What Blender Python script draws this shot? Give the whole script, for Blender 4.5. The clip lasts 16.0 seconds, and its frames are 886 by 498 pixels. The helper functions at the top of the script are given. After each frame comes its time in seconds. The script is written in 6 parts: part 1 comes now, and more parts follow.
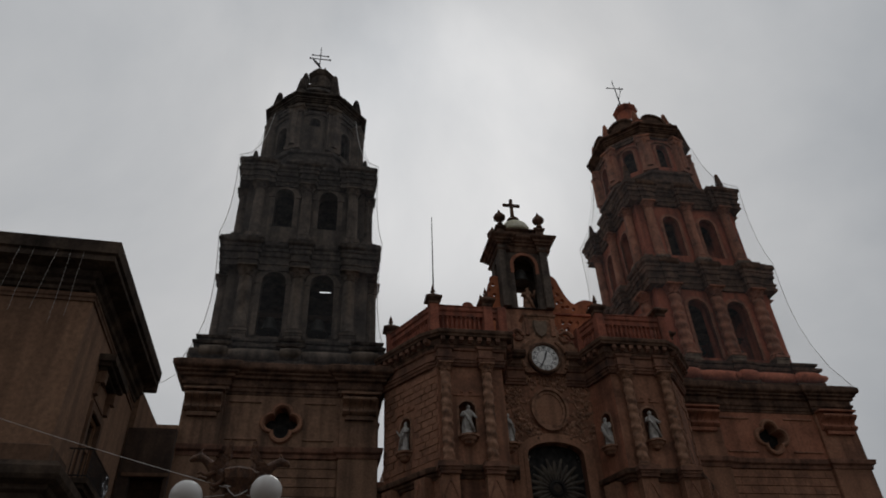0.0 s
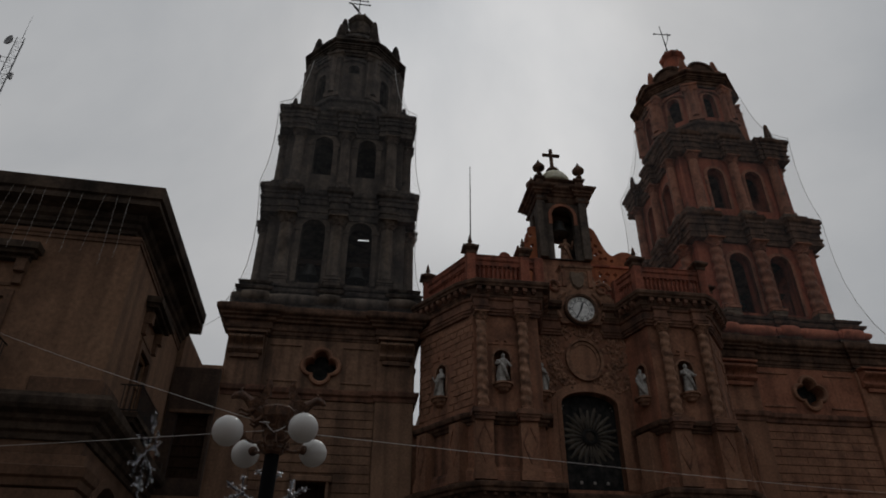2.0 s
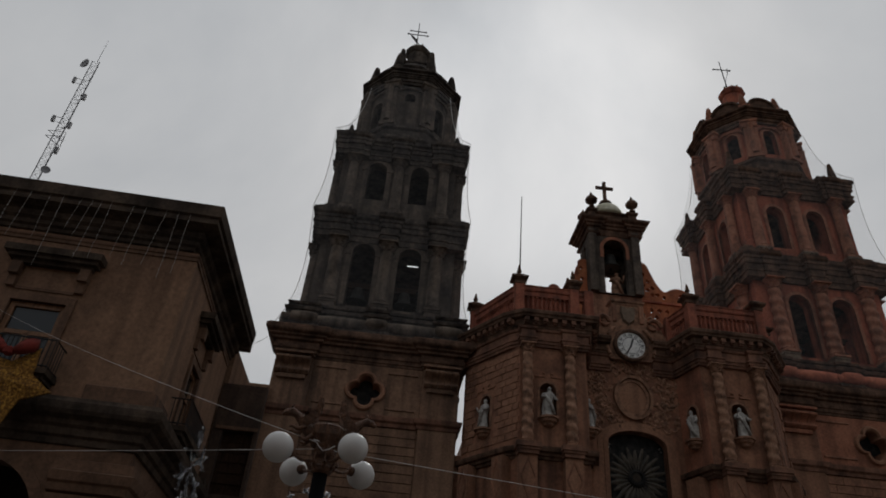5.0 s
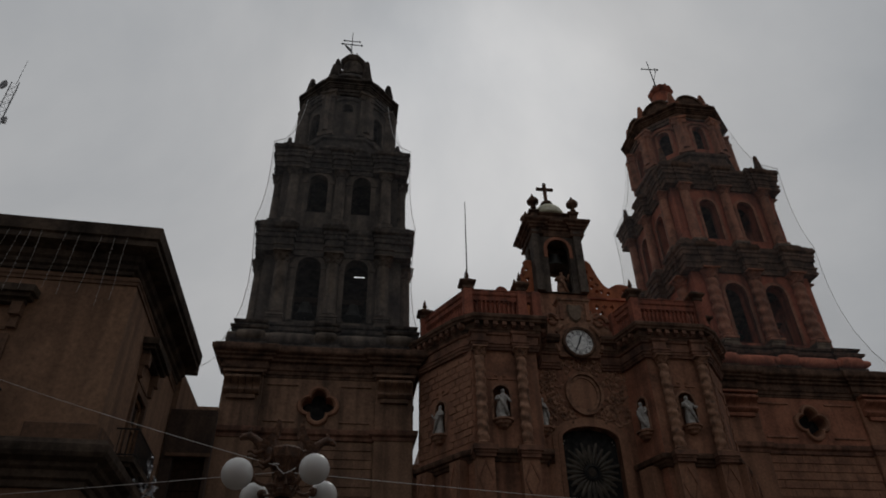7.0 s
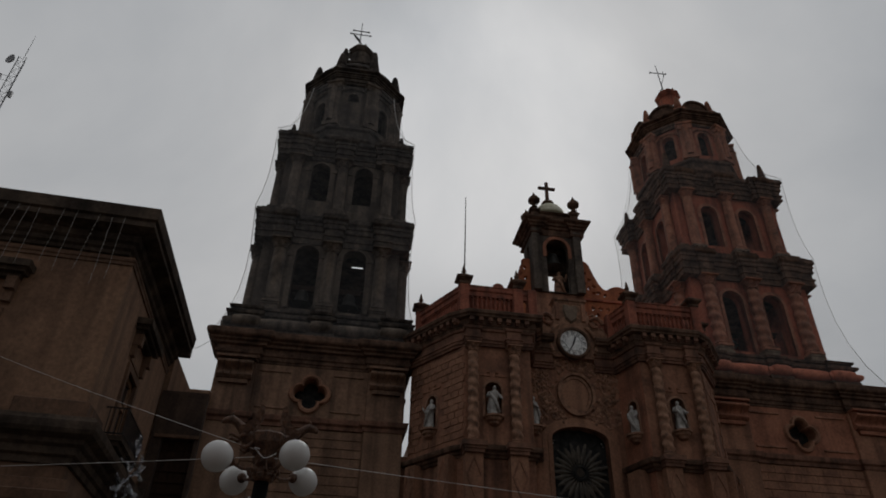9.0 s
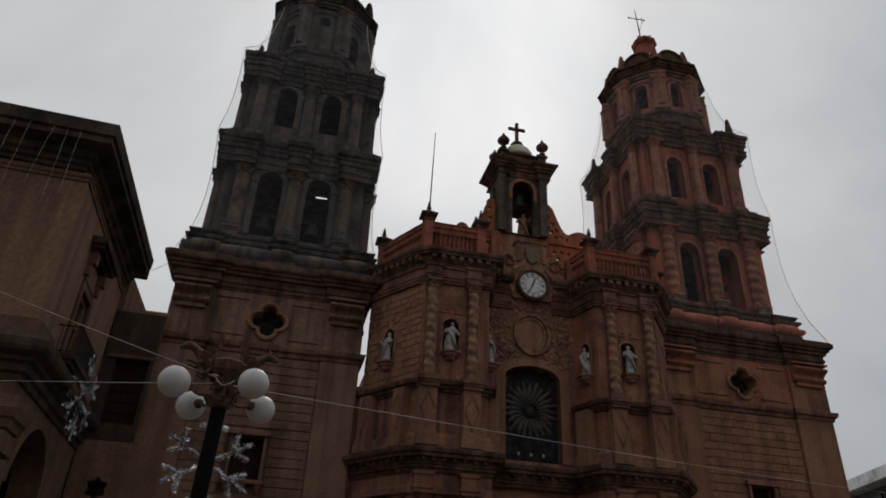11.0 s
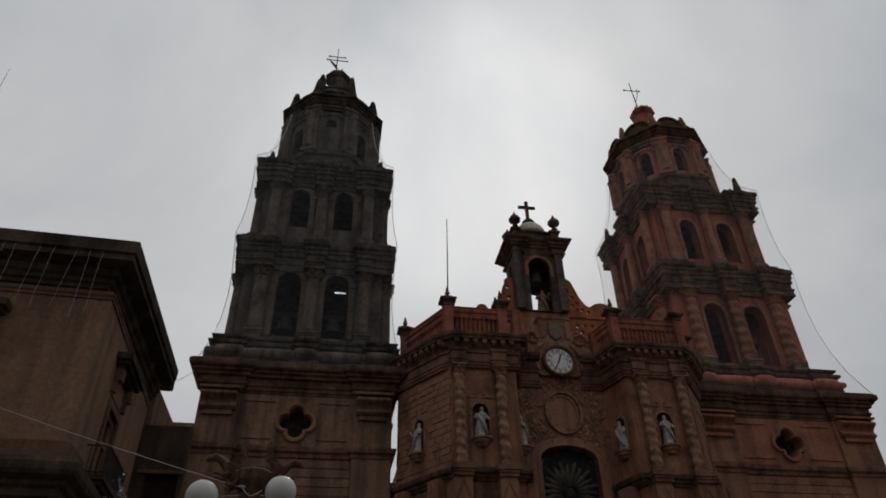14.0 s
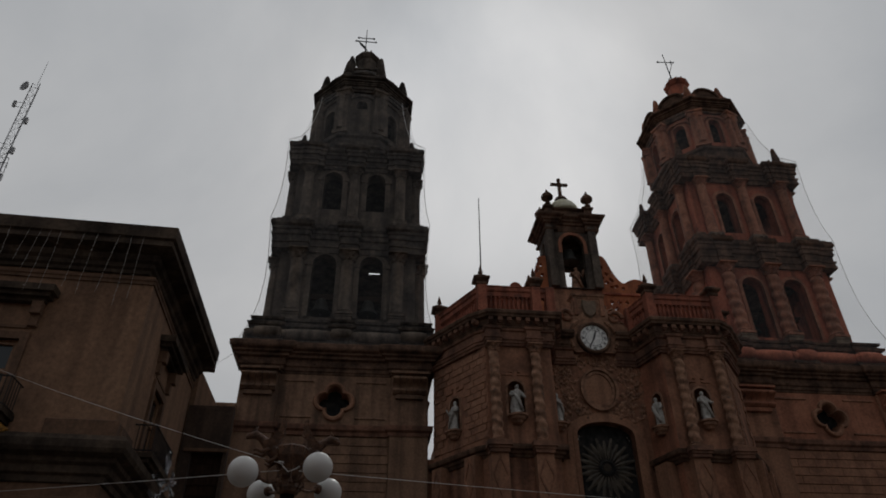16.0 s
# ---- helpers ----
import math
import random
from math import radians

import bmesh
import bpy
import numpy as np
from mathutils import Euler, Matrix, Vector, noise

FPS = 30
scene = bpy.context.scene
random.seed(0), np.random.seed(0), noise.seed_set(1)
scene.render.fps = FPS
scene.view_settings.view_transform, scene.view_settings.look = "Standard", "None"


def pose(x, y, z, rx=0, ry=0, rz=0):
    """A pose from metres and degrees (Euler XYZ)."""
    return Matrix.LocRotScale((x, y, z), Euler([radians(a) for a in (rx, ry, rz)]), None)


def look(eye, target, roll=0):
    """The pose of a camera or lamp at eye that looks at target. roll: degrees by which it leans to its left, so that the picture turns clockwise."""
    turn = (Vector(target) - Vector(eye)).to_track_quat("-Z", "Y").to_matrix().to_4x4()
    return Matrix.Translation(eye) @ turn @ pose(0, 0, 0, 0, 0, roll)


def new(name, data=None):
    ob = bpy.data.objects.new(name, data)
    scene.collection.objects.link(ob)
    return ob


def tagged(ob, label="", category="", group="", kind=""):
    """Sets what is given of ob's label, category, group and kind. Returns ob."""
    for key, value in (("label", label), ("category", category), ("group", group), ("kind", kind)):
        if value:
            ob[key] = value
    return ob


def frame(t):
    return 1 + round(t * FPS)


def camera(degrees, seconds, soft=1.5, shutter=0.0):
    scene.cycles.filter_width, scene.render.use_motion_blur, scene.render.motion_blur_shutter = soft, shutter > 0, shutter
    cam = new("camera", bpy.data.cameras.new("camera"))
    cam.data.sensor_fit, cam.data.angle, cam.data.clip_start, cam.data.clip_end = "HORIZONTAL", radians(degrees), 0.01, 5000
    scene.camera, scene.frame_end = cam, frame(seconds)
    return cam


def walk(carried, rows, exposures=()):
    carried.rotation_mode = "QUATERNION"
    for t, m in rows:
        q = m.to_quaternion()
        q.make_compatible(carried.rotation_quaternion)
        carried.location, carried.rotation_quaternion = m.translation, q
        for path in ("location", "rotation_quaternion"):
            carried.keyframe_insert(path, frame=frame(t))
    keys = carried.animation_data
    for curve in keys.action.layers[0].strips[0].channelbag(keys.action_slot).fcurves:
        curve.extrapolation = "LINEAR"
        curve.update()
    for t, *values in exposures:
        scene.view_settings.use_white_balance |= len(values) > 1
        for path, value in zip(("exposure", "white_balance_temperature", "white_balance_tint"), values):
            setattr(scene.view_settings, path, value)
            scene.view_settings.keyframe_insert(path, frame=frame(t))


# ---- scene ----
# The camera is held by hand on one spot; it sways a little and turns. Rows: seconds, place, yaw, pitch, roll.
PATH = (
    (0.0, -13.53, -38.10, 1.63, -10.03, 35.89, 2.24),
    (0.5, -13.49, -38.17, 1.63, -10.65, 32.40, 0.06),
    (1.0, -13.54, -37.97, 1.65, -10.47, 32.08, 1.36),
    (1.5, -13.47, -38.21, 1.53, -6.69, 36.06, 2.45),
    (2.0, -13.48, -38.15, 1.58, -7.83, 31.73, -0.24),
    (2.5, -13.51, -38.08, 1.58, -6.76, 32.93, -0.96),
    (3.0, -13.52, -38.13, 1.58, -5.14, 27.13, -2.51),
    (3.5, -13.60, -38.15, 1.60, -5.46, 25.41, -2.85),
    (4.0, -13.70, -38.00, 1.61, -7.30, 31.71, -3.92),
    (4.2, -13.58, -38.00, 1.52, -6.24, 32.78, -4.74),
    (6.3, -13.67, -38.18, 1.65, -6.24, 35.13, -2.41),
    (6.5, -13.68, -38.22, 1.55, -6.67, 35.29, -1.26),
    (7.0, -13.67, -38.08, 1.59, -7.74, 34.71, 0.96),
    (7.5, -13.67, -38.01, 1.56, -10.51, 32.72, 0.86),
    (8.0, -13.67, -38.05, 1.61, -11.52, 33.33, -1.17),
    (8.5, -13.68, -38.06, 1.57, -12.79, 33.92, -0.51),
    (9.0, -13.55, -38.07, 1.58, -9.20, 34.28, -1.26),
    (9.2, -13.55, -37.96, 1.59, -11.49, 32.45, -1.67),
    (11.3, -13.62, -37.98, 1.65, -13.85, 29.06, -2.35),
    (11.5, -13.63, -37.89, 1.62, -14.31, 29.14, -2.04),
    (12.0, -13.57, -38.05, 1.57, -14.22, 24.92, -4.60),
    (12.5, -13.56, -37.98, 1.60, -14.31, 23.60, -3.12),
    (13.0, -13.55, -38.10, 1.62, -14.02, 29.62, 0.94),
    (13.5, -13.56, -38.07, 1.65, -13.95, 26.69, 2.65),
    (14.0, -13.54, -38.15, 1.64, -9.32, 36.00, 1.10),
    (14.5, -13.52, -38.14, 1.65, -7.60, 31.38, 1.30),
    (15.0, -13.53, -38.13, 1.63, -8.62, 30.80, 2.77),
    (15.5, -13.50, -38.22, 1.59, -7.79, 32.20, 0.44),
    (16.0, -13.48, -38.28, 1.58, -6.32, 34.30, 0.45),
)
cam = camera(65.82, 16.0, soft=1.8)
EXPOSURES = ((0.0, -0.34), (0.5, -0.46), (1.0, -0.40), (1.5, -0.44), (2.0, -0.54), (2.5, -0.48), (3.0, -0.48), (3.5, 0.04), (4.0, -0.06), (6.5, -0.60), (7.0, -0.62), (7.5, -0.60), (8.0, -0.48), (8.5, -0.56), (9.0, -0.54), (11.5, -0.04), (12.0, -0.06), (12.5, 0.39), (13.0, 0.16), (13.5, -0.14), (14.0, -0.24), (14.5, -0.50), (15.0, -0.42), (15.5, -0.46), (16.0, -0.50))
walk(cam, [(t, pose(x, y, z, 90 + pitch, roll, yaw)) for t, x, y, z, yaw, pitch, roll in PATH], EXPOSURES)

# ---- sky and sun: an overcast noon, the sun behind the clouds over the roof ----
SUN_DIR = Vector((0.150, 0.716, 0.682)).normalized()
world = bpy.data.worlds.new("overcast_sky")
scene.world = world
world.use_nodes = True
wn, wl = world.node_tree.nodes, world.node_tree.links
wn.clear()


def wnode(kind, **kw):
    n = wn.new(kind)
    for k, v in kw.items():
        n.inputs[k].default_value = v
    return n


w_co = wn.new("ShaderNodeTexCoord")
w_sky = wn.new("ShaderNodeTexSky")
w_sky.sky_type, w_sky.sun_disc = "NISHITA", False
w_sky.sun_elevation, w_sky.sun_rotation = math.asin(SUN_DIR.z), math.atan2(SUN_DIR.x, SUN_DIR.y)
w_cloud = wnode("ShaderNodeTexNoise", Scale=1.9, Detail=7.0, Roughness=0.52, Distortion=0.25)
wl.new(w_co.outputs["Generated"], w_cloud.inputs["Vector"])
w_ramp = wn.new("ShaderNodeValToRGB")
w_ramp.color_ramp.elements[0].position, w_ramp.color_ramp.elements[0].color = 0.30, (0.70, 0.735, 0.775, 1)
w_ramp.color_ramp.elements[1].position, w_ramp.color_ramp.elements[1].color = 0.72, (1.16, 1.16, 1.16, 1)
wl.new(w_cloud.outputs["Fac"], w_ramp.inputs["Fac"])
w_dot = wn.new("ShaderNodeVectorMath")
w_dot.operation = "DOT_PRODUCT"
w_dot.inputs[1].default_value = SUN_DIR
wl.new(w_co.outputs["Generated"], w_dot.inputs[0])
w_glow = wn.new("ShaderNodeMapRange")
w_glow.interpolation_type = "SMOOTHSTEP"
for i, v in enumerate((0.10, 1.0, 0.47, 0.655), 1):
    w_glow.inputs[i].default_value = v
wl.new(w_dot.outputs["Value"], w_glow.inputs[0])
w_core = wn.new("ShaderNodeMapRange")
w_core.interpolation_type = "SMOOTHERSTEP"
for i, v in enumerate((0.955, 1.0, 0.0, 0.20), 1):
    w_core.inputs[i].default_value = v
wl.new(w_dot.outputs["Value"], w_core.inputs[0])
w_sum = wn.new("ShaderNodeMath")
wl.new(w_glow.outputs[0], w_sum.inputs[0])
wl.new(w_core.outputs[0], w_sum.inputs[1])
w_sep = wn.new("ShaderNodeSeparateXYZ")
wl.new(w_co.outputs["Generated"], w_sep.inputs[0])
w_zen = wn.new("ShaderNodeMapRange")
for i, v in enumerate((0.0, 1.0, 0.80, 1.18), 1):
    w_zen.inputs[i].default_value = v
wl.new(w_sep.outputs["Z"], w_zen.inputs[0])
w_fac = wn.new("ShaderNodeMath")
w_fac.operation = "MULTIPLY"
wl.new(w_sum.outputs[0], w_fac.inputs[0])
wl.new(w_zen.outputs[0], w_fac.inputs[1])
w_mul = wn.new("ShaderNodeVectorMath")
w_mul.operation = "SCALE"
wl.new(w_ramp.outputs["Color"], w_mul.inputs[0])
wl.new(w_fac.outputs[0], w_mul.inputs["Scale"])
w_bg1, w_bg2, w_mix, w_out = wnode("ShaderNodeBackground", Strength=0.95), wnode("ShaderNodeBackground", Strength=0.08), wn.new("ShaderNodeMixShader"), wn.new("ShaderNodeOutputWorld")
w_mix.inputs[0].default_value = 0.06
wl.new(w_mul.outputs[0], w_bg1.inputs["Color"])
wl.new(w_sky.outputs["Color"], w_bg2.inputs["Color"])
wl.new(w_bg1.outputs[0], w_mix.inputs[1])
wl.new(w_bg2.outputs[0], w_mix.inputs[2])
wl.new(w_mix.outputs[0], w_out.inputs["Surface"])

sun = new("sun", bpy.data.lights.new("sun", "SUN"))
sun.data.energy, sun.data.angle, sun.data.color = 0.5, radians(25), (1.0, 0.97, 0.93)
sun.matrix_world = look(SUN_DIR * 50, (0, 0, 0))


# ---- materials ----
def surface(name, base, dark=None, light=None, scale=0.5, rough=0.9, metal=0.0, bump=0.25, grain=14.0, streaks=0.0, per_piece=0.0, stretch=(1, 1, 1)):
    """A weathered surface: large stains, fine grain, relief, in object metres."""
    m = bpy.data.materials.new(name)
    m.use_nodes = True
    n, l = m.node_tree.nodes, m.node_tree.links
    b = n["Principled BSDF"]
    b.inputs["Roughness"].default_value, b.inputs["Metallic"].default_value = rough, metal
    dark = dark or [c * 0.55 for c in base]
    light = light or [min(1, c * 1.3) for c in base]
    geo = n.new("ShaderNodeNewGeometry")
    mp = n.new("ShaderNodeMapping")
    mp.inputs["Scale"].default_value = stretch
    l.new(geo.outputs["Position"], mp.inputs["Vector"])
    big = n.new("ShaderNodeTexNoise")
    big.inputs["Scale"].default_value, big.inputs["Detail"].default_value, big.inputs["Roughness"].default_value = scale, 5, 0.62
    l.new(mp.outputs[0], big.inputs["Vector"])
    ramp = n.new("ShaderNodeValToRGB")
    e = ramp.color_ramp.elements
    e[0].position, e[0].color = 0.30, (*dark, 1)
    e[1].position, e[1].color = 0.72, (*light, 1)
    mid = e.new(0.5)
    mid.color = (*base, 1)
    l.new(big.outputs["Fac"], ramp.inputs["Fac"])
    fine = n.new("ShaderNodeTexNoise")
    fine.inputs["Scale"].default_value, fine.inputs["Detail"].default_value, fine.inputs["Roughness"].default_value = grain * 0.55, 5, 0.68
    l.new(geo.outputs["Position"], fine.inputs["Vector"])
    fr = n.new("ShaderNodeMapRange")
    for i, v in enumerate((0.28, 0.72, 0.66, 1.30), 1):
        fr.inputs[i].default_value = v
    l.new(fine.outputs["Fac"], fr.inputs[0])
    mul = n.new("ShaderNodeVectorMath")
    mul.operation = "SCALE"
    l.new(ramp.outputs["Color"], mul.inputs[0])
    l.new(fr.outputs[0], mul.inputs["Scale"])
    last = mul.outputs[0]
    if streaks:
        sm = n.new("ShaderNodeMapping")
        sm.inputs["Scale"].default_value = (1.6, 1.6, 0.09)
        l.new(geo.outputs["Position"], sm.inputs["Vector"])
        sn = n.new("ShaderNodeTexNoise")
        sn.inputs["Scale"].default_value, sn.inputs["Detail"].default_value = 1.0, 5
        l.new(sm.outputs[0], sn.inputs["Vector"])
        sr = n.new("ShaderNodeMapRange")
        for i, v in enumerate((0.46, 0.66, 1.0, 1.0 - streaks), 1):
            sr.inputs[i].default_value = v
        l.new(sn.outputs["Fac"], sr.inputs[0])
        sv = n.new("ShaderNodeVectorMath")
        sv.operation = "SCALE"
        l.new(last, sv.inputs[0])
        l.new(sr.outputs[0], sv.inputs["Scale"])
        last = sv.outputs[0]
    if per_piece:
        oi = n.new("ShaderNodeObjectInfo")
        pr = n.new("ShaderNodeMapRange")
        for i, v in enumerate((0.0, 1.0, 1 - per_piece, 1 + per_piece), 1):
            pr.inputs[i].default_value = v
        l.new(oi.outputs["Random"], pr.inputs[0])
        pv = n.new("ShaderNodeVectorMath")
        pv.operation = "SCALE"
        l.new(last, pv.inputs[0])
        l.new(pr.outputs[0], pv.inputs["Scale"])
        last = pv.outputs[0]
    l.new(last, b.inputs["Base Color"])
    if bump:
        bp = n.new("ShaderNodeBump")
        bp.inputs["Strength"].default_value, bp.inputs["Distance"].default_value = bump, 0.05
        l.new(fine.outputs["Fac"], bp.inputs["Height"])
        l.new(bp.outputs[0], b.inputs["Normal"])
    return m


def plain(name, base, rough=0.5, metal=0.0, **more):
    m = bpy.data.materials.new(name)
    m.use_nodes = True
    b = m.node_tree.nodes["Principled BSDF"]
    b.inputs["Base Color"].default_value = (*base, 1)
    b.inputs["Roughness"].default_value, b.inputs["Metallic"].default_value = rough, metal
    for k, v in more.items():
        b.inputs[k.replace("_", " ")].default_value = v
    return m


PINK = surface("pink_quarry_stone", (0.285, 0.132, 0.078), (0.12, 0.056, 0.036), (0.375, 0.185, 0.112), scale=0.55, streaks=0.5, bump=0.45, grain=10)
BLOCK = surface("ashlar_block", (0.28, 0.135, 0.080), (0.165, 0.078, 0.048), (0.34, 0.175, 0.108), scale=0.8, streaks=0.25, per_piece=0.09, bump=0.4)
SMOOTH = surface("smooth_pink_stone", (0.285, 0.140, 0.083), (0.18, 0.087, 0.053), (0.345, 0.182, 0.112), scale=0.3, streaks=0.3, bump=0.15)
BROWN = surface("brown_tower_stone", (0.215, 0.122, 0.076), (0.10, 0.058, 0.038), (0.28, 0.165, 0.105), scale=0.5, streaks=0.5, bump=0.4, grain=10)
BROWNSMOOTH = surface("plastered_brown_pilaster", (0.235, 0.136, 0.085), (0.15, 0.086, 0.054), (0.285, 0.17, 0.108), scale=0.3, streaks=0.35, bump=0.15)
BROWNBLOCK = surface("brown_ashlar_block", (0.215, 0.122, 0.076), (0.13, 0.074, 0.047), (0.265, 0.155, 0.098), scale=0.8, streaks=0.3, per_piece=0.09, bump=0.4)
CARVED = surface("carved_pink_stone", (0.265, 0.138, 0.084), (0.085, 0.046, 0.030), (0.37, 0.21, 0.135), scale=2.6, bump=1.0, grain=6)
SOOT = surface("sooty_tower_stone", (0.098, 0.079, 0.066), (0.040, 0.034, 0.031), (0.16, 0.128, 0.10), scale=0.7, streaks=0.5, bump=0.6, grain=8)
SOOTLIGHT = surface("greyed_tower_stone", (0.128, 0.102, 0.083), (0.055, 0.045, 0.039), (0.20, 0.158, 0.125), scale=0.8, streaks=0.45, bump=0.5, grain=8)
SOOTBLACK = surface("blackened_tower_stone", (0.075, 0.062, 0.054), (0.030, 0.027, 0.025), (0.135, 0.11, 0.09), scale=1.1, streaks=0.5, bump=0.7, grain=8)
FCORN = surface("stained_red_cornice_stone", (0.185, 0.088, 0.055), (0.075, 0.038, 0.026), (0.28, 0.14, 0.088), scale=0.9, streaks=0.5, bump=0.5, grain=9)
CORNICE = surface("blackened_cornice_stone", (0.118, 0.070, 0.049), (0.045, 0.030, 0.023), (0.205, 0.122, 0.083), scale=1.3, streaks=0.45, bump=0.7, grain=9)
GREYCAP = surface("grey_carved_stone", (0.17, 0.12, 0.085), (0.07, 0.055, 0.04), (0.25, 0.185, 0.13), scale=1.4, bump=0.7, grain=8)
RED = surface("red_painted_render", (0.37, 0.105, 0.057), (0.17, 0.054, 0.034), (0.46, 0.15, 0.082), scale=0.6, streaks=0.55, bump=0.3)
FRIEZE = surface("reddened_frieze_stone", (0.31, 0.122, 0.070), (0.16, 0.068, 0.04), (0.39, 0.165, 0.098), scale=0.6, streaks=0.4, bump=0.35)
DIMWALL = surface("dull_grey_brown_render", (0.11, 0.085, 0.065), scale=0.5, rough=0.85, bump=0.1, streaks=0.2)
ORANGE = surface("orange_red_render", (0.38, 0.12, 0.05), (0.25, 0.078, 0.036), (0.45, 0.16, 0.068), scale=0.8, streaks=0.3, bump=0.2)
REDCOL = surface("reddish_column_stone", (0.35, 0.140, 0.082), (0.16, 0.072, 0.045), (0.44, 0.20, 0.122), scale=1.0, streaks=0.4, bump=0.6, grain=8)
ROLL = surface("red_roll_moulding", (0.50, 0.150, 0.082), (0.30, 0.085, 0.048), (0.58, 0.20, 0.115), scale=1.2, streaks=0.3, bump=0.3)
MARBLE = surface("pale_statue_stone", (0.37, 0.35, 0.325), (0.16, 0.15, 0.135), (0.50, 0.48, 0.45), scale=2.5, bump=0.3, grain=10)
TAN = surface("tan_limewash", (0.228, 0.128, 0.077), (0.14, 0.078, 0.047), (0.285, 0.165, 0.101), scale=0.4, streaks=0.32, bump=0.15)
TANSTONE = surface("tan_quarry_stone", (0.145, 0.080, 0.048), (0.08, 0.044, 0.027), (0.19, 0.108, 0.066), scale=0.7, streaks=0.35, bump=0.3)
# streaked stone whose base colour is darkened to carry the soffit shade
EAVE = surface("stained_shade_dark_eaves_stone", (0.070, 0.052, 0.040), (0.030, 0.024, 0.020), (0.125, 0.090, 0.066), scale=0.9, streaks=0.35, bump=0.3)
DARKTAN = surface("dark_brown_masonry", (0.062, 0.037, 0.025), (0.03, 0.019, 0.014), (0.10, 0.062, 0.042), scale=0.7, streaks=0.4, bump=0.3)
WOODFRAME = surface("brown_window_wood", (0.21, 0.105, 0.05), scale=3, stretch=(6, 6, 0.6), rough=0.6)
DOORWOOD = surface("dark_door_wood", (0.034, 0.018, 0.011), scale=2, stretch=(5, 5, 0.5), rough=0.7)
# near-black fill: its colour stands in for the shade inside openings
VOID = surface("shade_dark_inner_fill", (0.05, 0.04, 0.032), scale=0.8)
IRON = surface("black_wrought_iron", (0.018, 0.017, 0.017), scale=3, rough=0.5, metal=0.4, bump=0.1)
POLE = plain("black_painted_pole", (0.006, 0.006, 0.007), 1.0, 0.0, Specular_IOR_Level=0.08)
BRONZE = surface("bronze_painted_casting", (0.105, 0.048, 0.025), (0.04, 0.019, 0.011), (0.20, 0.098, 0.05), scale=9, rough=0.6, metal=0.15, bump=0.7, grain=34)
BELL = surface("patinated_bell_bronze", (0.035, 0.034, 0.03), scale=2, rough=0.6, metal=0.3)
GALV = surface("galvanised_steel", (0.20, 0.20, 0.205), scale=2, rough=0.5, metal=0.5, bump=0.05)
DISHM = plain("grey_dish_paint", (0.22, 0.22, 0.23), 0.5)
GLOBE = plain("opal_globe_glass", (0.66, 0.655, 0.64), 0.28, Subsurface_Weight=0.35, Subsurface_Radius=(0.05, 0.05, 0.05))
DIAL = surface("white_clock_dial", (0.74, 0.74, 0.72), (0.55, 0.55, 0.52), (0.82, 0.82, 0.80), scale=1.5, rough=0.4, bump=0.0)
INK = plain("black_dial_paint", (0.02, 0.02, 0.022), 0.5)
PANE = plain("dark_window_pane", (0.02, 0.024, 0.028), 0.12, Specular_IOR_Level=0.5)
LEAD = surface("leaded_window_glass", (0.022, 0.022, 0.022), (0.01, 0.01, 0.01), (0.05, 0.046, 0.04), scale=2.5, rough=0.75, bump=0.3, grain=6)
PETAL = surface("dulled_ray_metal", (0.060, 0.049, 0.037), (0.022, 0.019, 0.015), (0.115, 0.094, 0.07), scale=2.5, rough=0.6, metal=0.25)
YELLOWDOME = surface("pale_yellow_tiled_dome", (0.52, 0.49, 0.34), (0.34, 0.31, 0.2), (0.64, 0.62, 0.52), scale=1.4, rough=0.5)
WHITEDOME = surface("whitewashed_dome", (0.55, 0.55, 0.55), (0.36, 0.36, 0.36), (0.66, 0.66, 0.66), scale=1.0, rough=0.6)
GOLD = surface("gold_glitter_sheet", (0.22, 0.098, 0.012), (0.06, 0.022, 0.003), (0.70, 0.38, 0.06), scale=16, rough=0.4, metal=0.55, bump=1.0, grain=55)
BOW = surface("red_bow_cloth", (0.17, 0.018, 0.011), scale=2.5, rough=0.9)
TINSEL = plain("silver_tinsel_foil", (0.66, 0.66, 0.68), 0.15, 0.95)
CABLE = plain("pale_cable_sheath", (0.60, 0.58, 0.56), 0.6)
THINCABLE = plain("dark_cable_sheath", (0.10, 0.09, 0.085), 0.6)
STRAND = plain("clear_light_strand", (0.34, 0.32, 0.30), 0.35)
WHITEWALL = surface("white_parapet_paint", (0.74, 0.75, 0.75), scale=0.5, rough=0.8, bump=0.1, streaks=0.2)
GREYWALL = surface("grey_green_render", (0.10, 0.103, 0.092), scale=0.5, rough=0.85, bump=0.1, streaks=0.3)
SLAB = surface("brown_slab_edge", (0.11, 0.072, 0.05), scale=0.6, rough=0.8, streaks=0.3)
DULLPANE = surface("dusty_window_pane", (0.035, 0.037, 0.04), scale=0.6, rough=0.45, bump=0.0)
BALRED = surface("faded_red_balustrade_paint", (0.285, 0.088, 0.052), (0.13, 0.05, 0.034), (0.36, 0.125, 0.074), scale=1.3, streaks=0.5, bump=0.35)
PAVING = surface("grey_stone_paving", (0.125, 0.108, 0.094), scale=0.4, rough=0.8, bump=0.2)


# soot, old glass, dark boards and the shade-coloured fills hardly shine
for dull in (LEAD, VOID, DOORWOOD, EAVE, SOOT, SOOTLIGHT, SOOTBLACK, CORNICE):
    dull.node_tree.nodes["Principled BSDF"].inputs["Specular IOR Level"].default_value = 0.12


